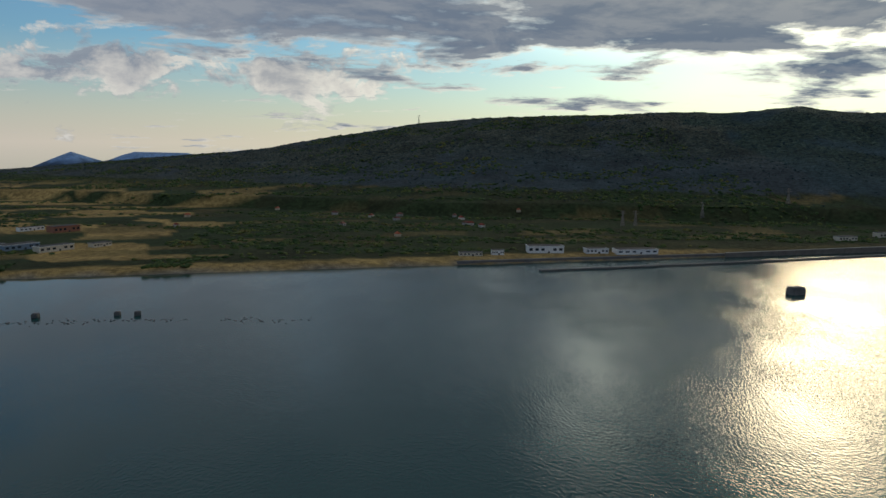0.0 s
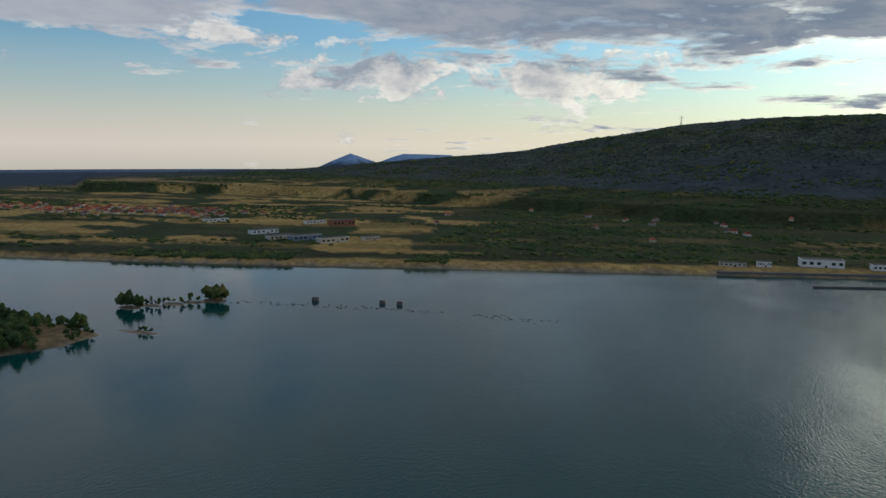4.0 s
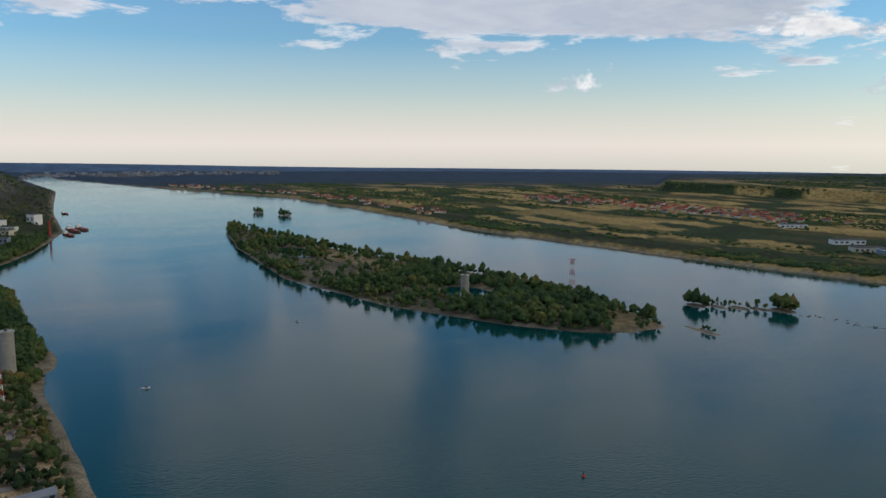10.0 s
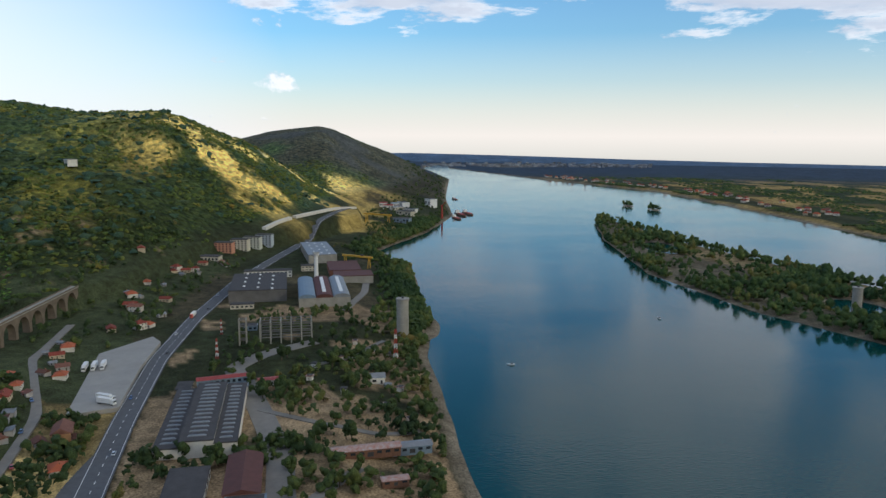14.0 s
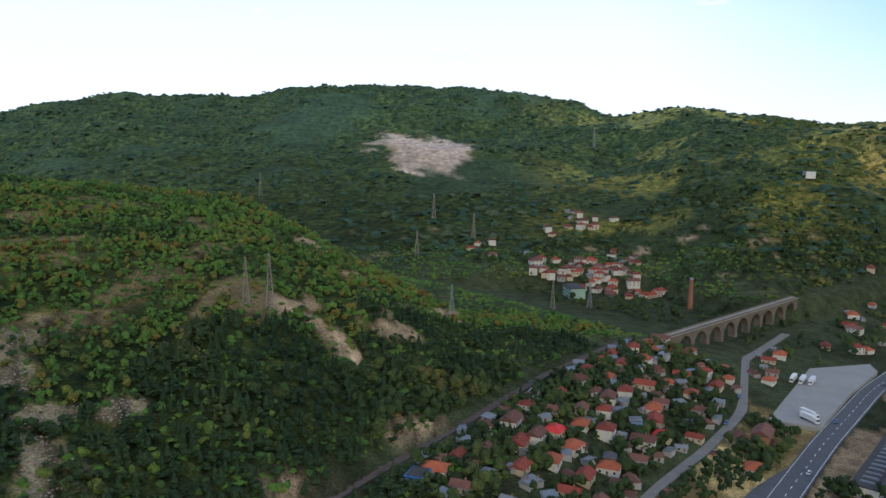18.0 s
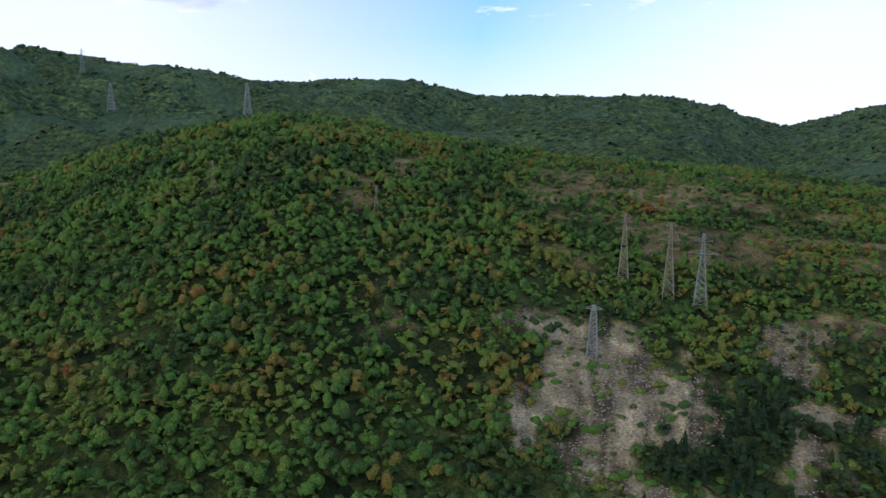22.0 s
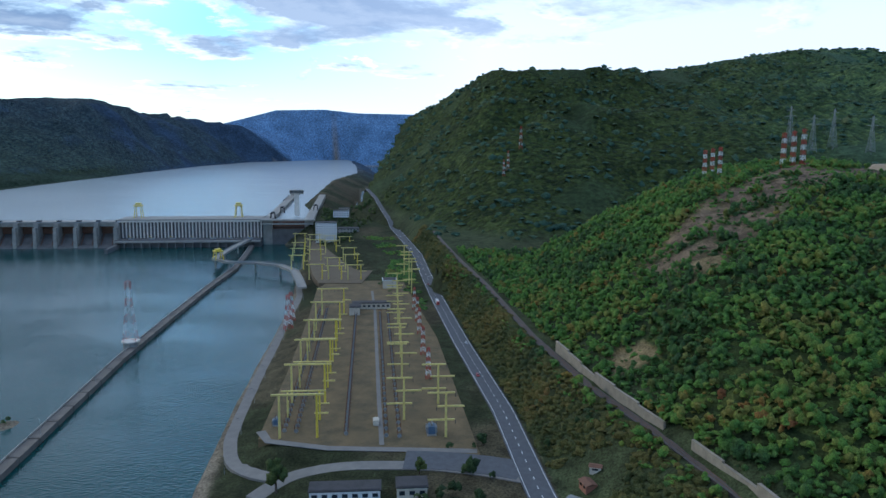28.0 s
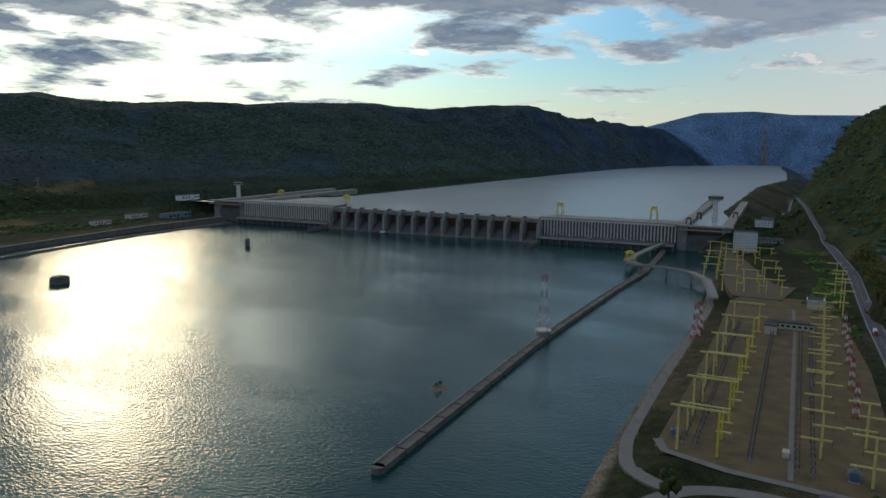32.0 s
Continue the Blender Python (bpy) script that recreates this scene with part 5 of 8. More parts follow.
for k, (x, d) in enumerate(((545, -3), (700, 2.8), (735, -3), (770, 2.8), (805, -3), (880, 2.8), (950, -3), (990, 2.8), (1040, -3), (1085, 2.8), (470, 2.8), (-340, 2.8), (-420, -2.8), (-505, 2.8), (-560, -2.8), (-640, 2.8), (-700, -2.8), (-760, 2.8), (-850, -2.8))):
    on_road(CARS[(0, 1, 0, 2, 0, 3, 1)[k % 7]], x, d)
on_road(TRUCKS[0], 675, 2.8)
on_road(TRUCKS[0], -615, -2.8)
for x, y, a in ((-402, -184, 70), (-408, -187, 70), (-468, -215, 15), (-466, -220, 15), (-464, -225, 15)):
    park_at(TRUCKS[1], x, y, 15.2, a)
for x, y, a in ((-262, -178, 30), (-285, -184, 30), (-318, -190, 30), (-395, -222, 35), (-402, -230, 40), (-235, -170, 25), (-355, -206, 20)):
    park_at(CARS[int(abs(x)) % 4], x, y, ground_z(x, y) + 0.6, a)

# ---- switchyard ----
yard = Build().prism([(345, 14), (345, 92), (352, 128), (470, 148), (620, 176), (735, 200), (775, 196), (790, 120), (560, 58)], 4, 12.9)
tagged(part("switchyard_ground", yard, mat("dry_yard_grass", (0.205, 0.140, 0.064), 0.95, 0.4, 0.08, 0.4, 1.5, color2=(0.085, 0.070, 0.034))), "dry grassy platform of the switchyard", "yard", kind="structure")
YZ = 12.9
up_yard = Build().prism([(765, 160), (760, 205), (800, 222), (920, 262), (1080, 300), (1090, 240), (900, 165)], 4, 13.6)
tagged(part("upper_yard_ground", up_yard, mat("pale_yard_gravel", (0.165, 0.125, 0.075), 0.95, 0.3, 0.1, 0.3, 2.0)), "gravel platform of the upper switchyard", "yard", kind="structure")
for line, w in (([(350, 16), (347, 60), (345, 90), (350, 122), (362, 130)], 5.0), ([(352, 64), (420, 78), (520, 98), (640, 122), (730, 142)], 2.4)):
    tagged(part("yard_road", Build().ribbon([(x, y, YZ + 0.12) for x, y in line], w, 0.3), PALE_ROAD), "pale concrete service road in the switchyard", "road", kind="structure")
front = drape([(300, 112), (318, 104), (326, 82), (329, 60), (331, 36), (328, 12), (322, -8)], 0.5, 5.0)
junction = drape([(336, 50), (337, 30), (334, 8), (330, -6)], 0.66, 4.0)
tagged(part("junction", Build().ribbon(junction, 20.0, 1.6), ASPHALT), "wide asphalt junction before the switchyard", "road", kind="structure")
tagged(part("service_road", Build().ribbon(front, 9.0, 1.4), PALE_ROAD), "pale road in front of the switchyard", "road", kind="structure")
quay = drape([(318, 106), (322, 120), (338, 136), (372, 150), (472, 170), (560, 186), (640, 201), (742, 219), (800, 238)], 0.6, 6.0)
tagged(part("quay_path", Build().ribbon(quay, 9.0, 2.0), PALE_ROAD), "pale path along the quay", "path", kind="structure")


def portal(width, h, arm, label):
    """Two yellow columns, a beam, hung insulators."""
    th = empty("busbar_portal", (0, 0, 0), 0, label, "portal", "yellow busbar portals")
    for s in (-1, 1):
        part("column", Build().box((s * width / 2, 0, -0.6), (1.25, 1.25, h + 0.6), 0, 0.75), YELLOW if s < 0 else PALE_YELLOW, th)
    part("beam", Build().box((0, 0, h - 0.4), (width + arm * 2, 0.9, 0.9)), PALE_YELLOW, th)
    part("side_arm", Build().box((-width / 2 - 2.4, 0, h * 0.55), (7.0, 0.75, 0.75)), PALE_YELLOW, th)
    for k in range(6):
        x = -width / 2 + width * (k + 0.5) / 6
        part("insulator", Build().tube((x, 0, h - 0.4), (x, 0, h - 2.6), 0.17, n=5), DARK_METAL, th)
    return th


def mast(h, n_arms, ln, label):
    th = empty("busbar_mast", (0, 0, 0), 0, label, "mast", "yellow busbar masts")
    part("column", Build().box((0, 0, -0.6), (1.25, 1.25, h + 0.6), 0, 0.75), PALE_YELLOW, th)
    for k in range(n_arms):
        z = h - 0.6 - k * h * 0.3
        part("cross_arm", Build().box(((-1) ** k * ln * 0.18, 0, z), (ln, 0.8, 0.8)), PALE_YELLOW, th)
        for s in (-1, 1):
            part("insulator", Build().tube((s * ln * 0.35, 0, z), (s * ln * 0.35, 0, z - 2.0), 0.16, n=5), DARK_METAL, th)
    return th


YA = math.degrees(math.atan2(10, 54))  # heading of the rows
pr = portal(19, 23, 4, "yellow two-legged busbar portal on dry grass")
rows_ = [(356, 108), (407, 117), (460, 127), (512, 136), (571, 147), (624, 156)]
for i, (x, y) in enumerate(rows_):
    m = pose(x, y, YZ, 0, 0, YA + 90)
    if i == 0:
        pr.matrix_world = m
    else:
        copy_thing(pr, m)
for x, y in ((380, 112), (433, 121), (486, 131), (540, 141)):
    c = copy_thing(pr, pose(x, y, YZ, 0, 0, YA + 90))
    c.scale = (0.9, 1, 0.72)
ms = mast(24, 3, 14, "tall yellow busbar mast with cross arms")
for i, (x, y) in enumerate(((387, 58), (458, 70), (505, 78), (551, 86), (600, 95), (643, 102), (702, 112), (414, 42), (366, 33))):
    m = pose(x, y, YZ, 0, 0, YA + 90)
    if i == 0:
        ms.matrix_world = m
    else:
        copy_thing(ms, m)
for i, (x, y) in enumerate(((725, 101), (770, 110), (815, 122))):
    copy_thing(ms, pose(x, y, 13, 0, 0, YA + 90)).scale = (0.9, 0.9, 1.45)
pr2 = portal(14, 16, 3, "faded yellow portal in the upper switchyard")
for i in range(5):
    for j in range(4):
        x, y = 785 + i * 62 - j * 2, 172 + i * 17 + j * 21
        m = pose(x, y, 13.6, 0, 0, YA + 90)
        if i == 0 and j == 0:
            pr2.matrix_world = m
        elif (i + j) % 5 != 3:
            copy_thing(pr2, m).scale = (1, 1, 0.85 + 0.08 * ((i * 3 + j) % 4))


def breaker(label):
    """A switch: plinth, post, two insulators."""
    th = empty("circuit_breaker", (0, 0, 0), 0, label, "switchgear", "rows of switchgear")
    part("plinth", Build().box((0, 0, 0), (1.0, 1.0, 0.5)), CONCRETE, th)
    part("frame", Build().box((0, 0, 0.5), (0.5, 2.4, 1.6), 0, 0.7), STEEL, th)
    for s in (-0.9, 0.9):
        part("insulator", Build().tube((0, s, 2.1), (0, s, 4.6), 0.28, 0.2, 6), RUST, th)
    return th


bk = breaker("rusty brown circuit breaker on a plinth")
n_ = 0
for j, (off, gap) in enumerate(((-31, 7.5), (-24.5, 7.5), (2.5, 6.0), (24, 9.0), (31, 9.0))):
    k = 0
    x = 362
    while x < 640:
        yb = 85 + (x - 352) * 0.195
        m = pose(x, yb - off * 0.98 + 0.0, YZ, 0, 0, YA)
        if n_ == 0:
            bk.matrix_world = m
        else:
            copy_thing(bk, m)
        n_ += 1
        x += gap


def transformer(label):
    th = empty("transformer", (0, 0, 0), 0, label, "transformer", "transformers")
    part("tank", Build().box((0, 0, 0.6), (6, 3.4, 4.0)), mat("blue_grey_paint", (0.10, 0.16, 0.24), 0.5, 0.2), th)
    part("plinth", Build().box((0, 0, 0), (8, 5, 0.6)), CONCRETE, th)
    for k in range(5):
        part("radiator", Build().box((-2.4 + k * 1.2, -2.3, 1.0), (0.7, 1.1, 3.2)), STEEL, th)
        part("radiator", Build().box((-2.4 + k * 1.2, 2.3, 1.0), (0.7, 1.1, 3.2)), STEEL, th)
    part("conservator", Build().tube((-2.6, 0, 5.6), (2.6, 0, 5.6), 0.7, n=10), STEEL, th)
    for x in (-1.8, 0, 1.8):
        part("bushing", Build().tube((x, 0, 4.6), (x, 0.6, 7.6), 0.3, 0.18, 7), RUST, th)
    return th


tr = transformer("blue-grey oil transformer with radiators")
tr.matrix_world = pose(370, 41, YZ, 0, 0, YA)
copy_thing(tr, pose(372, 125, YZ, 0, 0, YA)).scale = (0.7, 0.7, 0.7)
block_thing("equipment_box", (379, 72, YZ), (6, 3.4, 3.0), CREAM, "small cream equipment box in the yard", "box", 0.98, YA)


def shed(w, d, h, wall_m, roof_m, label, category="building", windows=4, gable=0.0, group="", stories=1, door=True, overhang=0.5):
    """A plain building: walls, roof, windows on both long sides, a door."""
    th = empty("building", (0, 0, 0), 0, label, category, group)
    part("wall", Build().box((0, 0, -1.2), (w, d, h + 1.2)), wall_m, th)
    o = overhang
    if gable:
        b = Build()
        b.add([(-w / 2 - o, -d / 2 - o, h - 0.1), (w / 2 + o, -d / 2 - o, h - 0.1), (w / 2 + o, 0, h + gable), (-w / 2 - o, 0, h + gable), (w / 2 + o, d / 2 + o, h - 0.1), (-w / 2 - o, d / 2 + o, h - 0.1)] , [(0, 1, 2, 3), (3, 2, 4, 5), (0, 3, 5), (1, 4, 2), (0, 5, 4, 1)])
        part("roof", b, roof_m, th)
    else:
        part("roof", Build().box((0, 0, h), (w + 2 * o, d + 2 * o, 0.5)), roof_m, th)
        part("parapet", Build().box((0, 0, h + 0.5), (w * 0.97, d * 0.95, 0.25)), ROOF_DARK, th)
    for st in range(stories):
        hz = h / stories
        for k in range(windows):
            x = -w / 2 + w * (k + 0.5) / windows
            for s in (-1, 1):
                if door and st == 0 and k == windows // 2 and s < 0:
                    continue
                win = part("window", Build().box((x, s * (d / 2 + 0.02), hz * st + hz * 0.35), (w / windows * 0.55, 0.12, hz * 0.38)), GLASS_DARK, th)
    if door:
        x = -w / 2 + w * (windows // 2 + 0.5) / max(windows, 1)
        part("door", Build().box((x, -d / 2 - 0.02, 0), (min(3.0, w * 0.14), 0.14, min(2.8, h * 0.6))), DARK_METAL, th)
    return th


FOOT = []


def put(th, x, y, a, z=None, scale=None, r=12):
    FOOT.append((x, y, r))
    th.matrix_world = pose(x, y, ground_z(x, y) if z is None else z, 0, 0, a)
    if scale:
        th.scale = scale
    return th


put(shed(14, 9, 7, CREAM, ROOF_DARK, "cream two-storey control house in the switchyard", "house", 3, stories=2), 630, 138, YA, YZ)
put(shed(34, 10, 5, CREAM, ROOF_DARK, "long low cream relay building", "building", 8), 655, 128, YA + 90, YZ)
put(shed(16, 14, 8, CREAM, WHITE_PAINT, "pale flat-roofed station building by the road", "building", 4, stories=2), 752, 128, YA, 13)
put(shed(30, 9, 4.5, WHITE_PAINT, ROOF_DARK, "low white workshop row with dark roof", "building", 7), 297, 70, YA + 90)
put(shed(13, 10, 5, CREAM, ROOF_DARK, "small dark-roofed store beside the workshops", "building", 3), 303, 42, YA + 90)
p = pylon(21, 3.4, 1.6, ((0.95, 6),), WHITE_PAINT, "red and white lattice mast by the switchyard", "yard masts", (RED_PAINT, WHITE_PAINT), bar=0.17, waist=0.9)
for i, (x, y) in enumerate(((570, 73), (512, 63), (459, 53), (610, 80), (650, 88))):
    m = pose(x, y, ground_z(x, y), 0, 0, YA)
    if i == 0:
        p.matrix_world = m
    else:
        copy_thing(p, m)
hov = [shed(7, 5, 2.8, BRICK, RUST, "ramshackle brick hovel with rusty tin roof", "hut", 2, 0.8), shed(6, 5, 2.5, WHITE_PAINT, STEEL, "whitewashed hovel with a tin roof", "hut", 2, 0.6)]
put(hov[0], 309, -34, 20)
put(hov[1], 300, -28, 60)
put(shed(5, 4, 2.3, CREAM, RUST, "patched shack of boards and tin", "hut", 1, 0.5), 318, -38, 80)

# ---- dam furniture ----


def gantry_crane(h, span, label, color):
    th = empty("gantry_crane", (0, 0, 0), 0, label, "crane", "gantry cranes on the dam")
    for sx_ in (-1, 1):
        for sy_ in (-1, 1):
            part("leg", Build().tube((sx_ * span * 0.5, sy_ * span * 0.42, 0), (sx_ * span * 0.32, sy_ * span * 0.3, h * 0.8), 0.75, 0.6, 4), color, th)
    for z in (0.3, 0.62):
        b = Build()
        k = 0.5 - 0.18 * z / 0.8
        for sy_ in (-1, 1):
            b.tube((-span * k, sy_ * span * k * 0.9, h * z), (span * k, sy_ * span * k * 0.9, h * z), 0.45, n=4)
        part("tie", b, color, th)
    part("bridge", Build().box((0, 0, h * 0.8), (span * 0.95, span * 0.9, h * 0.09)), color, th)
    part("machine_house", Build().box((0, 0, h * 0.89), (span * 0.6, span * 0.55, h * 0.16)), color, th)
    return th


gc = gantry_crane(22, 13, "yellow gantry crane standing on the dam crest", PALE_YELLOW)
gc.matrix_world = pose(*dam_xy(1206, 334), 40.8, 0, 0, DYAW)
copy_thing(gc, pose(*dam_xy(1206, 182), 40.8, 0, 0, DYAW))
gc2 = gantry_crane(17, 12, "yellow gantry crane at the far end of the spillway", YELLOW)
gc2.matrix_world = pose(*dam_xy(1206, 748), 40.8, 0, 0, DYAW)
copy_thing(gc2, pose(*dam_xy(1290, 800), 37, 0, 0, DYAW)).scale = (1, 1, 0.9)
copy_thing(gc2, pose(*dam_xy(1330, 990), 37, 0, 0, DYAW)).scale = (1, 1, 0.9)
gc3 = gantry_crane(11, 9, "dark steel hoist frame over the lock", DARK_METAL)
for i, (p_, q_) in enumerate(((1196, 128), (1290, 122), (1330, 68))):
    m = pose(*dam_xy(p_, q_), 38.5, 0, 0, DYAW)
    if i == 0:
        gc3.matrix_world = m
    else:
        copy_thing(gc3, m)


def lock_complex(q0, q1, label, far=520):
    th = empty("ship_lock", (*dam_xy(1180, (q0 + q1) / 2), 0), DYAW, label, "lock", "ship locks")
    w = (q1 - q0)
    for s in (-1, 1):
        part("chamber_wall", Build().box((far / 2, s * (w / 2 - 7), -6), (far, 14, 46)), CONCRETE, th)
    part("gate", Build().box((10, 0, -6), (5, w - 28, 44)), RUST, th, "rusty steel lock gate")
    for z in (6, 16, 26):
        part("gate_beam", Build().box((7, 0, z), (1.6, w - 28, 1.2)), DARK_METAL, th)
    part("road_bridge", Build().box((-8, 0, 38.2), (12, w + 6, 2.4)), CONCRETE, th)
    part("bridge_girder", Build().box((-15, 0, 33), (3, w, 2.0)), CONCRETE, th)
    part("chamber_floor", Build().box((far / 2, 0, -6), (far, w - 28, 30)), CONCRETE_DARK, th)
    return th


lock_complex(64, 142, "ship lock with a tall gate beside the north powerhouse")
lock_complex(966, 1044, "ship lock beside the south powerhouse", 430)


def control_tower(label, h=40):
    th = empty("control_tower", (0, 0, 0), 0, label, "tower", "lock control towers")
    part("shaft", Build().box((0, 0, -4), (6.5, 8, h + 4)), RIB, th)
    cab = part("cabin", Build().box((0, 0, h), (12, 22, 6)), CONCRETE, th, "overhanging control cabin")
    part("window_band", Build().box((0, 0, h + 2.6), (12.3, 22.3, 2.0)), GLASS_DARK, th)
    part("roof", Build().box((0, 0, h + 6), (13, 23, 0.8)), CONCRETE, th)
    part("antenna", Build().tube((0, 2, h + 6.8), (0, 2, h + 13), 0.18, 0.08, 5), STEEL, th)
    return th


ct = control_tower("concrete lock control tower with an overhanging cabin", 33)
ct.matrix_world = pose(*dam_xy(1268, 96), 40, 0, 0, DYAW)
copy_thing(ct, pose(*dam_xy(1250, 1040), 40, 0, 0, DYAW)).scale = (0.8, 0.8, 0.8)
put(shed(30, 14, 28, WHITE_PAINT, ROOF_DARK, "white eight-storey office block below the dam", "office block", 8, stories=8, door=False), 1062, 274, DYAW + 90, 16)
put(shed(44, 18, 8, CONCRETE, ROOF_DARK, "low grey workshop near the lock", "building", 9, stories=2), 1130, 262, DYAW + 90, 20)
put(shed(26, 14, 10, WHITE_PAINT, ROOF_DARK, "pale service building above the lock", "building", 6, stories=3), 1225, 290, DYAW + 90, 36)
put(shed(18, 12, 7, CREAM, ROOF_DARK, "cream service building above the lock", "building", 4, stories=2), 1290, 300, DYAW + 90, 37)

# brown quay wall below the south lock
sq = empty("quay_wall", (700, float(along(BANK_S, 700)), 0), 0, "stained brown concrete quay wall on the far bank", "quay wall")
sqi = sq.matrix_world.inverted()
for i in range(16):
    xa, xb = 430 + i * 30, 459.5 + i * 30
    t = [sqi @ Vector((x, float(along(BANK_S, x)) - 1.0, 6.5 + 0.25 * i)) for x in (xa, xb)]
    part("wall_segment", Build().ribbon(t, 4.0, 13.0), MOLE_CONCRETE, sq)
    part("coping", Build().ribbon([p + Vector((0, 0, 0.5)) for p in t], 4.6, 0.5), CONCRETE, sq)

# guide piers upstream of the lock
gp = empty("upstream_guide_wall", (*dam_xy(1700, 130), LAKE), DYAW, "dark guide wall with mooring piers above the lock", "guide wall")
part("wall", Build().box((0, 0, -3), (300, 5, 6)), CONCRETE_DARK, gp)
for k in range(6):
    part("mooring_pier", Build().box((-130 + k * 52, 9, -4), (6, 14, 10)), CONCRETE_DARK, gp)

# bridge over the lock approach
br = empty("approach_bridge", (880, 330, 0), 0, "curved concrete road bridge on slim piers over the lock approach", "bridge")
binv = br.matrix_world.inverted()
BR = [(1092, 402), (1030, 396), (960, 388), (905, 378), (884, 352), (884, 318), (870, 282), (835, 254), (790, 236), (742, 218)]
pts = [binv @ Vector((x, y, 12.5)) for x, y in BR]
part("deck", Build().ribbon(pts, 9.5, 1.6), CONCRETE, br)
for d in (-4.6, 4.6):
    part("railing", Build().ribbon([q + Vector((0, 0, 1.1)) for q in shifted(pts, d)], 0.3, 1.1), STEEL, br)
for x, y in BR[1:-1]:
    part("pier", Build().tube(binv @ Vector((x, y, -6)), binv @ Vector((x, y, 11.4)), 1.3, n=10), CONCRETE, br)
fr = gantry_crane(13, 12, "yellow stop-log gantry on the approach bridge", YELLOW)
fr.matrix_world = pose(900, 372, 12.5, 0, 0, 40)

# equipment along the tailrace decks
bx = empty("stoplog_hoist", (0, 0, 0), 0, "small grey hoist on the tailrace deck", "hoist", "hoists on the tailrace decks")
part("housing", Build().box((0, 0, 0), (5, 8, 3.4), 0, 0.9), STEEL, bx)
part("jib", Build().tube((0, 0, 3.4), (-5, 2, 7), 0.35, n=5), YELLOW, bx)
for i, q_ in enumerate((160, 190, 215, 245, 275, 305, 335, 775, 800, 830, 860, 890, 920, 945)):
    m = pose(*dam_xy(1164, q_), 10.6, 0, 0, DYAW)
    if i == 0:
        bx.matrix_world = m
    else:
        copy_thing(bx, m)
# dividing walls below the powerhouses
for q_ in (352, 762):
    block_thing("dividing_wall", (*dam_xy(1128, q_), -6), (60, 5, 12), CONCRETE_DARK, "low concrete dividing wall below the powerhouse", "wall", 0.98, DYAW)
# work boats under the spillway
wb = empty("work_barge", (*dam_xy(1140, 640), 0), DYAW, "work barge with a red crane below the spillway", "barge")
part("hull", Build().box((0, 0, -0.8), (10, 26, 2.4), 0, 1.02), DARK_METAL, wb)
part("deckhouse", Build().box((0, -7, 1.6), (6, 7, 3.2)), WHITE_PAINT, wb, "white deckhouse")
part("jib", Build().tube((0, 4, 1.6), (-3, 12, 14), 0.5, 0.3, 5), RED_PAINT, wb, "red crane jib")
part("crane_base", Build().tube((0, 4, 1.6), (0, 4, 5), 1.6, n=10), RED_PAINT, wb)

# ---- works by the river ----
RED_TIN = mat("red_tin_roof", (0.34, 0.06, 0.05), 0.7, 0.3, 0.3)
GREY_TIN = mat("grey_tin_roof", (0.26, 0.27, 0.28), 0.5, 0.3, 0.3, metal=0.3)
BROWN_TIN = mat("brown_tin_roof", (0.12, 0.045, 0.035), 0.75, 0.3, 0.3)
BLUE_TIN = mat("blue_grey_tin", (0.20, 0.27, 0.34), 0.6, 0.3, 0.4)
RUSTY_TIN = mat("rusty_tin_roof", (0.36, 0.13, 0.08), 0.8, 0.4, 0.5, color2=(0.42, 0.38, 0.35))
WHITEWASH = mat("whitewashed_wall", (0.74, 0.71, 0.64), 0.85, 0.2, 0.3)
WA = math.degrees(math.atan2(-16, -82))  # long axis of the works


def old_factory():
    """White hall with three dark roof bays, roof lights and a glazed front."""
    th = empty("factory_hall", (0, 0, 0), 0, "old white factory hall with dark ribbed roofs", "factory")
    for y, w, h in ((-14, 12, 5.5), (0, 16, 8.5), (13.5, 11, 6.8)):
        part("wall", Build().box((0, y, -1), (86, w - 0.05, h + 1)), WHITEWASH, th)
        part("roof", Build().box((0, y, h), (87, w + 0.3, 0.6)), ROOF_DARK, th, "dark felt roof")
        for k in range(14):
            part("roof_light", Build().box((-38 + k * 5.8, y, h + 0.6), (1.5, w * 0.55, 0.5), 0, 0.8), GREY_TIN, th)
        n = int(w / 3)
        for k in range(n):
            yy = y - w / 2 + w * (k + 0.5) / n
            part("window", Build().box((-43.05, yy, h * 0.62), (0.14, w / n * 0.6, 1.2)), GLASS_DARK, th)
            if h > 8 and k in (2,):
                part("gate", Build().box((-43.05, yy, 0), (0.16, 5.0, 4.2)), DARK_METAL, th)
            else:
                part("window", Build().box((-43.05, yy, 1.0), (0.14, w / n * 0.6, 2.0)), GLASS_DARK, th)
    return th


put(old_factory(), -380, -122, WA + 180, 12.3, r=48)


def dark_store(label, w, d, h, roof):
    th = shed(w, d, h, WHITEWASH, roof, label, "warehouse", int(w / 7), overhang=0.3)
    return th


put(dark_store("long black-roofed store with a white end wall", 58, 17, 5, ROOF_DARK), -288, -104, WA, 12.3, r=32)
put(dark_store("wider end of the black-roofed store", 18, 26, 5.3, ROOF_DARK), -266, -92, WA, 12.3, r=18)
put(shed(40, 15, 6, BRICK, BROWN_TIN, "brick shed with dark red tin roof", "shed", 6, 2.0), -310, -84, WA, 12.3, r=24)
put(shed(12, 16, 5, BRICK, BLUE_TIN, "brick annexe with blue-grey lean-to roof", "shed", 2), -284, -77, WA, 12.3, r=12)
put(shed(30, 7, 4.5, BLUE_TIN, RED_TIN, "blue and white office hut with red tin roof", "hut", 9, 0.8), -446, -132, WA + 100, 12.3, r=16)
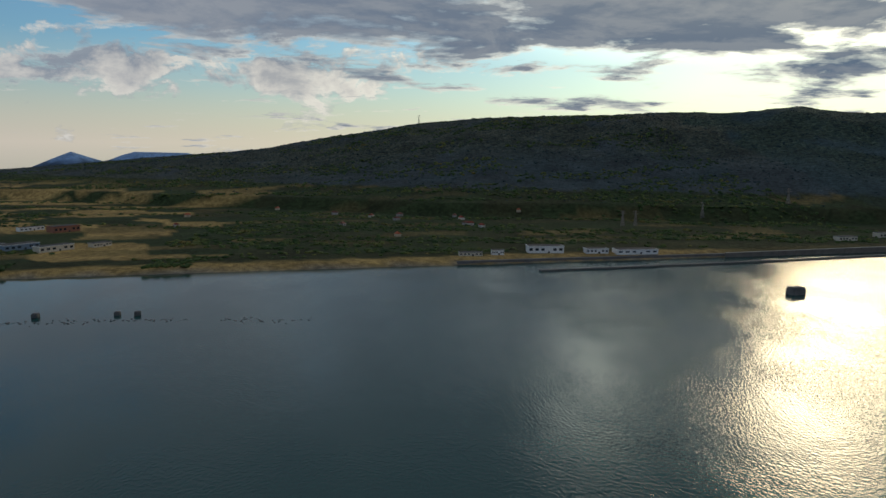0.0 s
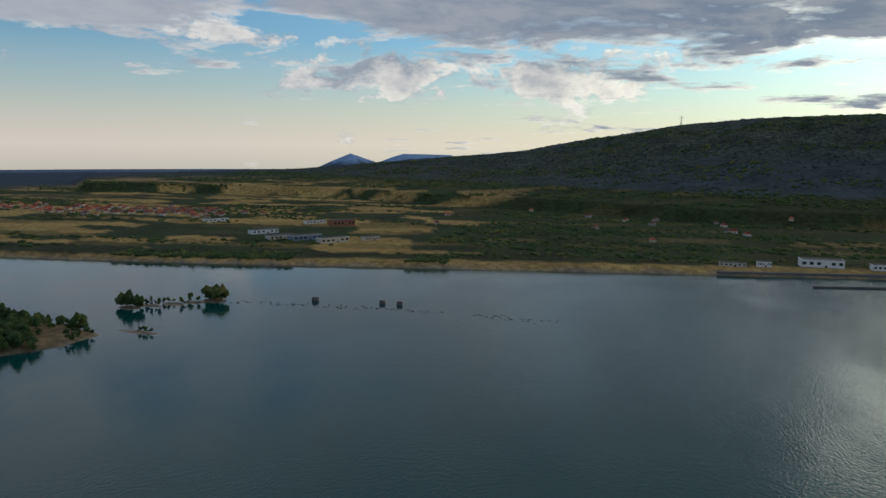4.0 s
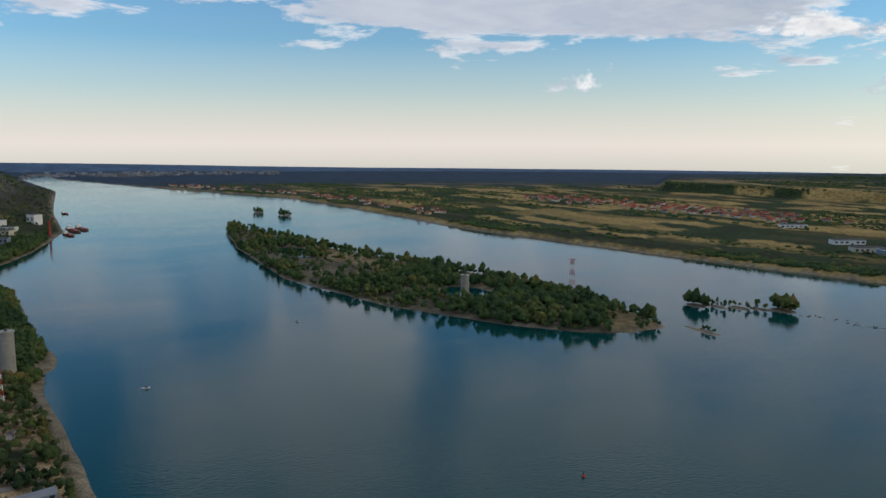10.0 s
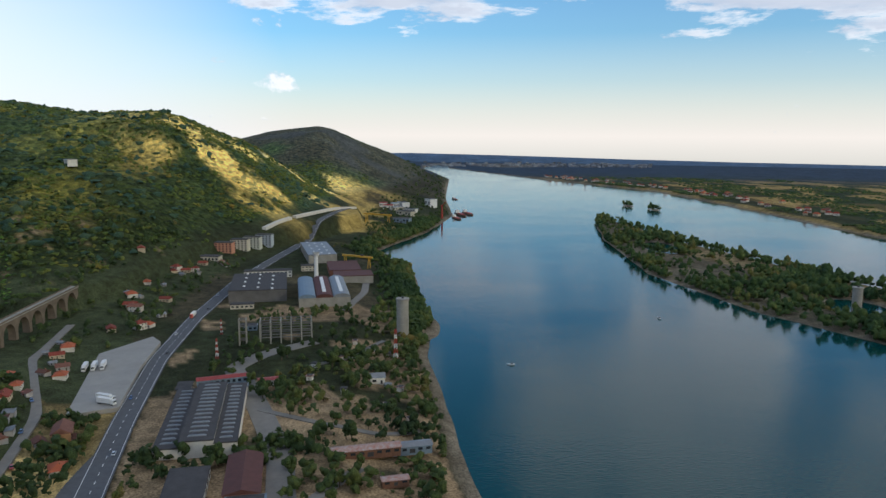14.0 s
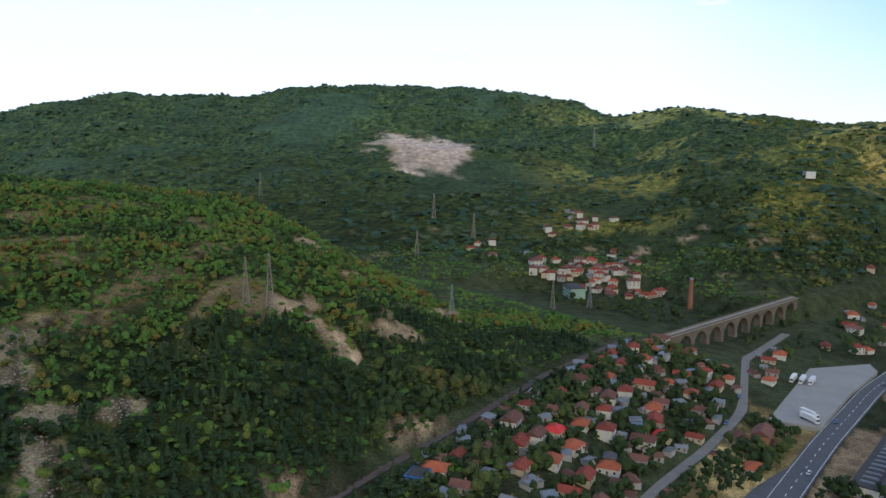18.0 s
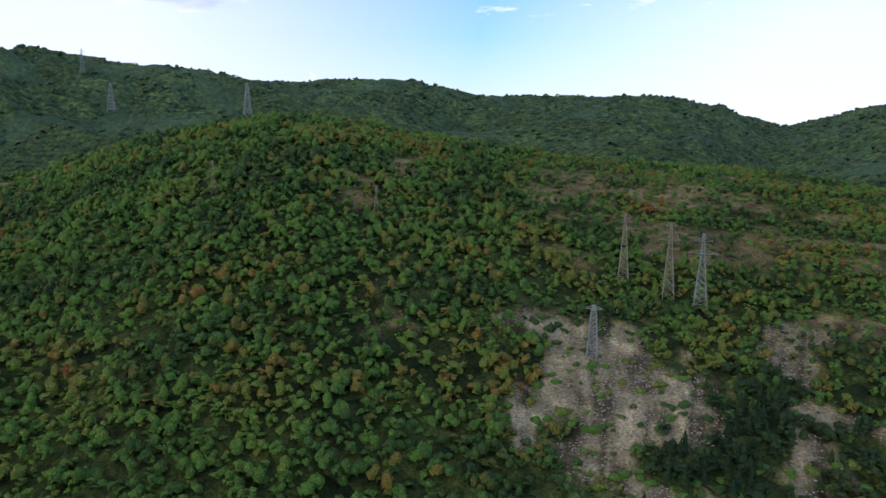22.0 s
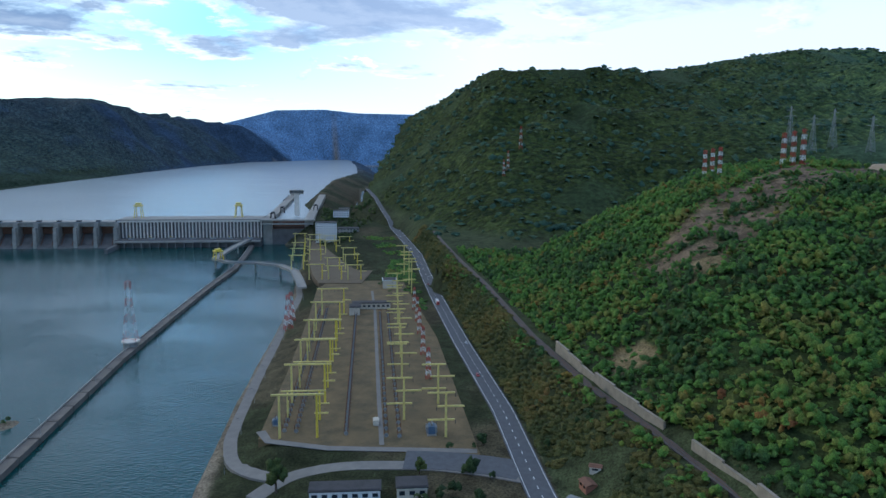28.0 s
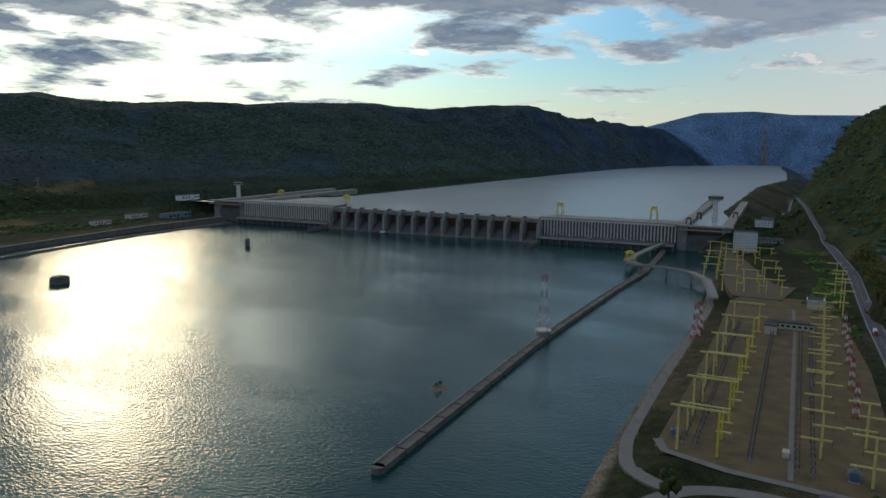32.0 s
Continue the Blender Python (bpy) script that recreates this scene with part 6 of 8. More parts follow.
put(shed(12, 7, 4, WHITEWASH, RED_TIN, "white hut with red tin roof", "hut", 4, 0.6), -444, -103, WA + 100, 12.3, r=9)
put(shed(14, 8, 4, CONCRETE, ROOF_DARK, "dark flat-roofed store by the yard gate", "shed", 3), -430, -150, WA, 12.3, r=12)
put(shed(18, 6, 3.5, WHITEWASH, GREY_TIN, "low white annexe behind the factory", "annexe", 5), -432, -122, WA + 90, 12.3, r=10)
put(shed(34, 7, 3.6, RUST, RUSTY_TIN, "long low shed with rusty patched roof", "shed", 8, 1.0), -344, -34, 104, 11.8, r=18)
put(shed(20, 7, 3.4, BLUE_TIN, GREY_TIN, "low blue-grey shed with pale tin roof", "shed", 5, 0.9), -354, -12, 104, 9.5, r=12)
put(shed(12, 5, 2.6, RUST, RUSTY_TIN, "small rusty tin shelter", "shelter", 3, 0.4), -316, -18, 104, 10.5, r=8)
put(shed(26, 8, 3.6, BLUE_TIN, GREY_TIN, "long pale tin-roofed shed by the bank", "shed", 6, 0.8), -262, -16, 100, r=14)
for i, (x, y) in enumerate(((-541, -60), (-530, -46), (-496, -65), (-479, -80), (-453, -79), (-508, -16), (-397, -14), (-521, -34), (-448, -22), (-431, -55), (-415, -28))):
    put(shed(3.6, 3.2, 2.8, WHITEWASH, ROOF_DARK if i % 2 else RUSTY_TIN, "small white allotment hut on dry grass", "hut", 1, group="allotment huts"), x, y, 20 * i, r=4)
put(shed(9, 7, 4.2, WHITEWASH, GREY_TIN, "small white house with grey pitched roof", "house", 2, 2.4), -459, -37, 100, r=8)
tk = empty("water_tank", (-452, -30, ground_z(-452, -30)), 0, "round grey water tank beside the hut", "tank")
part("shell", Build().tube((0, 0, -0.4), (0, 0, 2.4), 2.6, n=18), STEEL, tk)
part("lid", Build().tube((0, 0, 2.4), (0, 0, 2.7), 2.75, n=18), GREY_TIN, tk)


def ruin_frame(nx, ny, nz, sx_, sy_, sz_, label):
    """A bare concrete frame of columns and beams."""
    th = empty("abandoned_building", (0, 0, 0), 0, label, "ruin")
    for i in range(nx):
        for j in range(ny):
            part("column", Build().box(((i - (nx - 1) / 2) * sx_, (j - (ny - 1) / 2) * sy_, -1), (0.9, 0.9, nz * sz_ + 1)), CONCRETE, th)
    for k in range(1, nz + 1):
        for j in range(ny):
            part("beam", Build().box((0, (j - (ny - 1) / 2) * sy_, k * sz_ - 0.8), ((nx - 1) * sx_ + 0.8, 0.7, 0.8)), CONCRETE, th)
        for i in range(nx):
            part("beam", Build().box(((i - (nx - 1) / 2) * sx_, 0, k * sz_ - 0.75), (0.7, (ny - 1) * sy_ + 0.8, 0.7)), CONCRETE_DARK, th)
    return th


put(ruin_frame(3, 6, 3, 8, 7.5, 5.5, "roofless concrete frame of an abandoned hall"), -545, -112, WA, 12.3, r=28)
put(ruin_frame(2, 2, 4, 5, 5, 5, "narrow bare concrete frame"), -532, -141, WA, 12.3, r=8)
put(shed(14, 7, 4, BLUE_TIN, GREY_TIN, "pale blue shed beside the ruin", "shed", 4), -575, -148, WA + 90, 12.3, r=9)


def big_hall(w, d, h, label, roof, wall_m=CONCRETE, skylights=0, arches=0):
    th = empty("works_hall", (0, 0, 0), 0, label, "factory hall", "works halls")
    if arches:
        for a in range(arches):
            yc = -d / 2 + d * (a + 0.5) / arches
            r_ = d / arches / 2
            part("wall", Build().box((0, yc, -1), (w, d / arches - 0.06, h + 1)), wall_m, th)
            b = Build()
            n = 8
            ring = [(yc + r_ * math.cos(math.pi * k / n), h + r_ * 0.45 * math.sin(math.pi * k / n)) for k in range(n + 1)]
            vs = [(-w / 2 - 0.3, y, z) for y, z in ring] + [(w / 2 + 0.3, y, z) for y, z in ring]
            b.add(vs, [(k, k + 1, n + 2 + k, n + 1 + k) for k in range(n)] + [tuple(range(n, -1, -1)), tuple(range(n + 1, 2 * n + 2))] + [(0, n + 1, 2 * n + 1, n)])
            part("vault", b, (roof, BROWN_TIN, roof)[a % 3] if a else BLUE_TIN, th)
            if a:
                part("skylight", Build().box((0, yc, h + r_ * 0.45), (w * 0.8, r_ * 0.42, 0.35)), WHITE_PAINT, th, "long pale roof light")
    else:
        part("wall", Build().box((0, 0, -1), (w, d, h + 1)), wall_m, th)
        part("roof", Build().box((0, 0, h), (w + 0.8, d + 0.8, 0.7)), roof, th)
        for k in range(skylights):
            part("skylight", Build().box((-w / 2 + w * (k + 0.5) / skylights, (k % 3 - 1) * d * 0.25, h + 0.7), (3.5, 2.4, 0.8), 0, 0.6), WHITE_PAINT, th)
    n = int(d / 6)
    for k in range(n):
        part("window", Build().box((-w / 2 - 0.03, -d / 2 + d * (k + 0.5) / n, h * 0.35), (0.12, d / n * 0.6, h * 0.35)), GLASS_DARK, th)
    return th


put(big_hall(85, 52, 11, "large dark flat-roofed works hall with small roof lights", ROOF_DARK, CONCRETE_DARK, 12), -716, -172, WA + 180, 12.4, r=55)
put(big_hall(90, 46, 8.5, "vaulted works hall with long pale roof lights", GREY_TIN, CONCRETE, 0, 3), -700, -108, WA + 180, 12.4, r=52)
put(big_hall(30, 40, 7, "brown low hall with a pitched front", BROWN_TIN, CONCRETE), -782, -88, WA + 180, 12.4, r=26)
put(big_hall(60, 34, 7, "dark red low hall behind the vaults", BROWN_TIN, BRICK), -830, -104, WA + 180, 12.4, r=34)
put(big_hall(110, 34, 10, "long grey hall with saw-tooth lights", GREY_TIN, CONCRETE, 12), -940, -150, WA + 184, 12.4, r=58)
put(shed(50, 12, 7, WHITEWASH, ROOF_DARK, "white office range along the road", "office", 12, stories=2), -800, -182, WA + 90, 12.4, r=26)
put(shed(16, 10, 6, CREAM, ROOF_DARK, "small cream works office", "office", 4, stories=2), -838, -145, WA + 90, 12.4, r=10)
put(shed(20, 8, 4, CREAM, ROOF_DARK, "flat canopy building beside the road", "canopy", 5), -650, -172, WA + 90, 12.4, r=12)

wt = empty("water_tower", (-782, -127, 12), 0, "slender white water tower among the works", "water tower")
part("shaft", Build().tube((0, 0, -1), (0, 0, 26), 2.4, 2.0, 16), WHITE_PAINT, wt)
part("bowl", Build().tube((0, 0, 26), (0, 0, 29.5), 2.2, 4.2, 16), WHITE_PAINT, wt)
part("lid", Build().tube((0, 0, 29.5), (0, 0, 30.5), 4.2, 3.2, 16), CONCRETE, wt)


def yard_crane(span, h, color, label):
    th = empty("yard_crane", (0, 0, 0), 0, label, "crane", "yard gantry cranes")
    for s in (-1, 1):
        for t in (-2, 2):
            part("leg", Build().tube((s * span / 2, t * 1.3, 0), (s * span / 2, t * 0.5, h), 0.6, 0.5, 4), color, th)
    part("girder", Build().box((0, 0, h), (span + 8, 2.2, 2.0)), color, th)
    part("trolley", Build().box((span * 0.2, 0, h + 2.0), (4, 2.6, 1.5)), DARK_METAL, th)
    return th


yc = yard_crane(34, 12, mat("orange_yellow_paint", (0.62, 0.36, 0.03), 0.5, 0.2), "orange-yellow gantry crane in the works yard")
put(yc, -862, -92, 60, 12.3, r=18)
copy_thing(yc, pose(-1298, -102, 12, 0, 0, 58)).scale = (1.4, 1.4, 1.3)


def flats(label, color):
    th = empty("apartment_block", (0, 0, 0), 0, label, "apartment block", "flats under the hill")
    part("wall", Build().box((0, 0, -2), (22, 12, 17)), color, th)
    part("roof", Build().box((0, 0, 15), (22.8, 12.8, 0.7)), ROOF_DARK, th)
    for f in range(5):
        for k in range(5):
            for s in (-1, 1):
                part("window", Build().box((-8.8 + k * 4.4, s * 6.03, 1.0 + f * 2.9), (1.9, 0.14, 1.5)), GLASS_DARK, th)
        part("balcony", Build().box((-4.4, -6.6, 0.6 + f * 2.9), (3.6, 1.2, 1.0)), CONCRETE, th)
    return th


put(flats("orange and white five-storey apartment block", mat("orange_render", (0.55, 0.26, 0.16), 0.9, 0.15)), -918, -262, WA + 75, 18, r=18)
put(flats("cream five-storey apartment block", CREAM), -946, -250, WA + 75, 18, r=18)
put(flats("pale green five-storey apartment block", mat("pale_render", (0.55, 0.55, 0.46), 0.9, 0.15)), -970, -240, WA + 75, 18, r=18)
put(flats("grey-blue five-storey apartment block", mat("blue_grey_render", (0.42, 0.46, 0.50), 0.9, 0.15)), -994, -230, WA + 75, 18, r=18)
put(shed(30, 14, 6, CREAM, ROOF_DARK, "low cream hall beside the flats", "hall", 7), -868, -268, WA + 75, 18, r=18)
# wall bays stand in for a long pale strip by the railway under the sunlit hill
sw = drape([(-1020, -236), (-1100, -222), (-1200, -196), (-1320, -170), (-1400, -152)], 0.5, 14.0)
lw = empty("railway_gallery", (-1020, -236, ground_z(-1020, -236)), 0, "long low pale strip along the railway", "gallery")
li = lw.matrix_world.inverted()
for i in range(len(sw) - 1):
    if i == 6:
        continue
    part("gallery_bay", Build().ribbon([li @ (Vector(sw[k]) + Vector((0, 0, 3.4))) for k in (i, i + 1)], 6.0, 5.0), RIB, lw)

# shipyard downstream
for i, (x, y, w, d, h, wm, rm, lab) in enumerate(((-1612, -70, 34, 16, 10, WHITE_PAINT, WHITE_PAINT, "plain white shipyard store building"), (-1640, -11, 22, 18, 18, WHITE_PAINT, WHITE_PAINT, "tall white silo block on the quay"), (-1441, -58, 40, 14, 8, CREAM, GREY_TIN, "pale shipyard hall with grey roof"), (-1500, -50, 26, 12, 7, WHITEWASH, BLUE_TIN, "long blue-roofed shipyard shed"), (-1330, -60, 30, 16, 8, BLUE_TIN, GREY_TIN, "large turquoise tin shipyard shed"), (-1560, -100, 20, 12, 8, WHITEWASH, RED_TIN, "white house with bright red roof"), (-1585, -112, 16, 12, 8, WHITEWASH, RED_TIN, "white villa with bright red roof"), (-1600, -88, 16, 12, 7, WHITEWASH, BLUE_TIN, "white house with blue roof"), (-1540, -80, 24, 12, 6, CREAM, GREY_TIN, "long low cream shipyard range"))):
    put(shed(w, d, h, wm, rm, lab, "building", 5, 2.0 if i > 4 else 0.0), x, y, 20 + 13 * i, r=20)
for x, y, s, lab in ((-1490, 42, 1.0, "rusty barge moored at the shipyard"), (-1560, 52, 1.3, "dark cargo barge moored in line"), (-1580, 68, 1.2, "red-hulled barge at the outer berth"), (-1950, 50, 0.8, "pale passenger boat by the wooded bank")):
    th = empty("barge", (x, y, 0), 15, lab, "barge", "moored barges")
    th.scale = (s, s, s)
    b = Build()
    ring = [(-24, -4), (18, -4.4), (25, 0), (18, 4.4), (-24, 4)]
    b.add([(xx, yy * 0.9, -0.8) for xx, yy in ring] + [(xx, yy, 2.2) for xx, yy in ring], [(0, 1, 6, 5), (1, 2, 7, 6), (2, 3, 8, 7), (3, 4, 9, 8), (4, 0, 5, 9), (9, 8, 7, 6, 5), (4, 3, 2, 1, 0)])
    part("hull", b, RUST, th)
    part("wheelhouse", Build().box((-19, 0, 2.2), (6, 6, 4.5)), WHITE_PAINT, th)
    part("hatch_cover", Build().box((2, 0, 2.2), (26, 6, 0.9)), RED_PAINT, th)
dc = empty("dock_crane", (-1465, 12, 6), 0, "tall red dockside jib crane", "crane")
part("tower", Build().tube((0, 0, -3), (0, 0, 24), 2.4, 1.2, 6), RED_PAINT, dc)
part("jib", Build().tube((0, 0, 22), (12, 10, 34), 0.8, 0.4, 5), RED_PAINT, dc)
part("cab", Build().box((0, 0, 20), (4, 4, 3.5)), RED_PAINT, dc)

# ---- village ----
TILE_A = mat("red_roof_tiles", (0.28, 0.058, 0.034), 0.85, 0.35, 0.5, 0.3, 5.0, rand=0.25)
TILE_B = mat("orange_roof_tiles", (0.40, 0.105, 0.045), 0.85, 0.3, 0.5, 0.3, 5.0, rand=0.2)
TILE_C = mat("old_brown_tiles", (0.19, 0.085, 0.06), 0.9, 0.35, 0.5, 0.3, 5.0, rand=0.25)
TILE_D = mat("dark_grey_sheet_roof", (0.10, 0.10, 0.115), 0.6, 0.3, 0.5, rand=0.2)
TILE_BRIGHT = mat("bright_red_sheet_roof", (0.62, 0.03, 0.025), 0.5, 0.15, 0.5)
WALLS = [mat("house_render_white", (0.66, 0.62, 0.54), 0.9, 0.2, 0.4), mat("house_render_cream", (0.55, 0.46, 0.32), 0.9, 0.2, 0.4), mat("house_render_ochre", (0.45, 0.30, 0.17), 0.9, 0.2, 0.4), mat("house_render_grey", (0.38, 0.36, 0.34), 0.9, 0.2, 0.4)]


def house(w, d, h, hip, wall_m, roof_m, label):
    """A village house: walls, hipped or gabled roof, chimney, windows, door."""
    th = empty("house", (0, 0, 0), 0, label, "house", "village houses")
    part("wall", Build().box((0, 0, -2.5), (w, d, h + 2.5)), wall_m, th)
    o, rise, inset = 0.6, d * 0.30, (d * 0.5 if hip else 0.0)
    b = Build()
    X, Y = w / 2 + o, d / 2 + o
    b.add([(-X, -Y, h - 0.1), (X, -Y, h - 0.1), (X, Y, h - 0.1), (-X, Y, h - 0.1), (-X + inset, 0, h + rise), (X - inset, 0, h + rise)], [(0, 1, 5, 4), (2, 3, 4, 5), (1, 2, 5), (3, 0, 4), (3, 2, 1, 0)])
    part("roof", b, roof_m, th)
    part("chimney", Build().box((w * 0.2, d * 0.1, h), (0.7, 0.7, rise + 0.9)), BRICK, th)
    n = 3 if w > 9 else 2
    for f in range(2 if h > 4.5 else 1):
        for k in range(n):
            for s in (-1, 1):
                if f == 0 and k == 1 and s < 0:
                    part("door", Build().box((-w / 2 + w * (k + 0.5) / n, -d / 2 - 0.02, 0), (1.0, 0.12, 2.1)), BARK, th)
                    continue
                part("window", Build().box((-w / 2 + w * (k + 0.5) / n, s * (d / 2 + 0.02), 1.0 + f * 2.8), (1.2, 0.12, 1.2)), GLASS_DARK, th)
    return th


HOUSES = [house(11, 9, 3.4, True, WALLS[0], TILE_B, "white village house with an orange tiled hip roof"), house(12, 8, 3.2, False, WALLS[1], TILE_A, "cream village house with a red tiled roof"), house(10, 8.5, 5.8, True, WALLS[0], TILE_A, "two-storey white house with a red hip roof"), house(9, 7, 3.0, False, WALLS[3], TILE_C, "grey cottage with old brown tiles"), house(13, 9, 5.6, False, WALLS[0], TILE_C, "wide two-storey house with brown tiles"), house(8, 7, 3.0, True, WALLS[2], TILE_D, "ochre cottage with a dark sheet roof"), house(7, 5, 2.6, False, WALLS[3], GREY_TIN, "small outbuilding with a grey tin roof"), house(10, 9, 3.6, True, WALLS[1], TILE_BRIGHT, "house with a bright red sheet roof")]
HP = [(-172, -223), (-175, -210), (-246, -228), (-221, -226), (-226, -211), (-209, -212), (-218, -193), (-250, -199), (-245, -216), (-265, -229), (-272, -219), (-285, -207), (-271, -199), (-258, -205), (-287, -233), (-301, -242), (-233, -198), (-192, -188), (-188, -197), (-311, -220), (-303, -209), (-321, -228), (-332, -231), (-340, -248), (-325, -262), (-363, -267), (-378, -250), (-396, -246), (-378, -232), (-349, -219), (-483, -252), (-502, -254), (-458, -236), (-441, -229), (-204, -203), (-354, -183), (-321, -171)]
KIND = [0, 3, 7, 1, 0, 1, 1, 0, 0, 0, 2, 4, 3, 5, 2, 4, 1, 3, 6, 1, 7, 0, 3, 1, 0, 0, 1, 2, 6, 3, 1, 0, 3, 0, 6, 3, 0]
hr = random.Random(11)
seen_kind = set()


def place_house(k, x, y, a, s=1.0):
    FOOT.append((x, y, 8))
    z = ground_z(x, y)
    m = pose(x, y, z, 0, 0, a)
    if k in seen_kind:
        ob = copy_thing(HOUSES[k], m)
    else:
        seen_kind.add(k)
        ob = HOUSES[k]
        ob.matrix_world = m
    if s != 1.0:
        ob.scale = (s, s, s)


for (x, y), k in zip(HP, KIND):
    place_house(k, x, y, hr.choice((20, 30, 110, 120)) + hr.uniform(-8, 8), hr.uniform(0.74, 0.95))
    for j in range(1 if hr.random() < 0.75 else 0):
        place_house(6 if hr.random() < 0.6 else 3, x + hr.uniform(-11, 11), y + hr.choice((-10, 10)), hr.uniform(0, 180), hr.uniform(0.5, 0.8))


def lean_to(w, d, h, roof_m, label):
    th = empty("yard_shed", (0, 0, 0), 0, label, "shed", "yard sheds in the village")
    part("wall", Build().box((0, 0, -1.5), (w, d, h + 1.5)), WALLS[3], th)
    b = Build()
    X, Y = w / 2 + 0.3, d / 2 + 0.3
    b.add([(-X, -Y, h), (X, -Y, h), (X, Y, h + 0.9), (-X, Y, h + 0.9), (-X, -Y, h + 0.15), (X, -Y, h + 0.15), (X, Y, h + 1.05), (-X, Y, h + 1.05)], [(3, 2, 1, 0), (4, 5, 6, 7), (0, 1, 5, 4), (1, 2, 6, 5), (2, 3, 7, 6), (3, 0, 4, 7)])
    part("roof", b, roof_m, th)
    part("door", Build().box((0, -d / 2 - 0.03, 0), (1.1, 0.1, 1.9)), BARK, th)
    return th


SHEDS = [lean_to(6, 4, 2.3, GREY_TIN, "grey tin-roofed lean-to in a village yard"), lean_to(5, 4, 2.2, TILE_C, "brown-tiled lean-to in a village yard"), lean_to(7, 4.5, 2.4, BLUE_TIN, "pale blue tin-roofed lean-to in a village yard"), lean_to(4.5, 3.5, 2.2, RUST, "rusty tin-roofed shack in a village yard")]
shed_seen = set()


def place_shed(k, x, y, a):
    m = pose(x, y, ground_z(x, y), 0, 0, a)
    if k in shed_seen:
        copy_thing(SHEDS[k], m)
    else:
        shed_seen.add(k)
        SHEDS[k].matrix_world = m
    FOOT.append((x, y, 4))


def free_plot(x, y, gap):
    ly = float(np.interp(-x, [150, 196, 261, 316, 379, 430, 470, 560], [-140, -163, -183, -194, -211, -240, -262, -280]))
    return y < ly - gap and y > float(along(RAIL, x)) + gap + 2 and all(math.hypot(x - fx, y - fy) > gap + fr * 0.55 for fx, fy, fr in FOOT)


tries = added = 0
while added < 30 and tries < 3000:
    tries += 1
    x, y = hr.uniform(-425, -168), hr.uniform(-300, -165)
    if free_plot(x, y, 7.0):
        place_house(hr.choice((0, 1, 2, 3, 4, 5, 1, 0)), x, y, hr.choice((20, 30, 110, 120)) + hr.uniform(-8, 8), hr.uniform(0.66, 0.9))
        added += 1
tries = added = 0
while added < 60 and tries < 4000:
    tries += 1
    x, y = hr.uniform(-425, -165), hr.uniform(-300, -160)
    if free_plot(x, y, 3.6):
        place_shed(hr.choice((0, 0, 1, 2, 3)), x, y, hr.uniform(0, 180))
        added += 1
# houses along the stream, under the viaduct and up the side valley
for n, (xa, ya, xb, yb, w) in enumerate(((-560, -245, -860, -248, 22), (-600, -262, -820, -300, 20), (-590, -430, -560, -610, 45), (-650, -640, -760, -640, 35), (-560, -470, -660, -520, 30))):
    for i in range((16, 12, 44, 14, 32)[n]):
        t = hr.random()
        x, y = xa + (xb - xa) * t + hr.uniform(-w, w) * 0.6, ya + (yb - ya) * t + hr.uniform(-w, w)
        if abs(y - float(along(ROAD, x))) < 22 or (n < 2 and abs(y - float(along(RAIL, x))) < 9):
            continue
        place_house(hr.choice((0, 1, 1, 2, 3, 4, 6)), x, y, hr.uniform(0, 180), hr.uniform(0.75, 1.0))
put(shed(26, 14, 10, mat("pale_green_render", (0.36, 0.50, 0.38), 0.9, 0.15), ROOF_DARK, "pale green three-storey block in the village", "building", 6, stories=3), -531, -473, 60, r=16)
put(shed(20, 12, 8, WHITEWASH, GREY_TIN, "white villa high on the wooded hillside", "villa", 5, stories=2), -996, -483, 40, r=16)
put(shed(9, 7, 3.0, BLUE_TIN, BLUE_PAINT, "small shed with a bright blue roof", "shed", 2), -163, -222, 30, r=6)
put(shed(14, 9, 6, mat("ochre_wall", (0.42, 0.24, 0.12), 0.9, 0.2), TILE_C, "brown-roofed inn beside the road", "inn", 4, 3.0, stories=2), -356, -186, 20, r=9)
bc = empty("brick_chimney", (-573, -374, ground_z(-573, -374)), 0, "tall old brick chimney by the viaduct", "chimney")
part("shaft", Build().tube((0, 0, -2), (0, 0, 27), 2.4, 1.5, 14), BRICK, bc)
part("rim", Build().tube((0, 0, 27), (0, 0, 28.4), 1.8, 1.8, 14), CONCRETE, bc)

# viaduct
vd = empty("railway_viaduct", (-412, -292, 0), math.degrees(math.atan2(-14, -200)), "old stone railway viaduct with round arches", "viaduct")
VZ, BAY, NB = 37.0, 21.0, 10
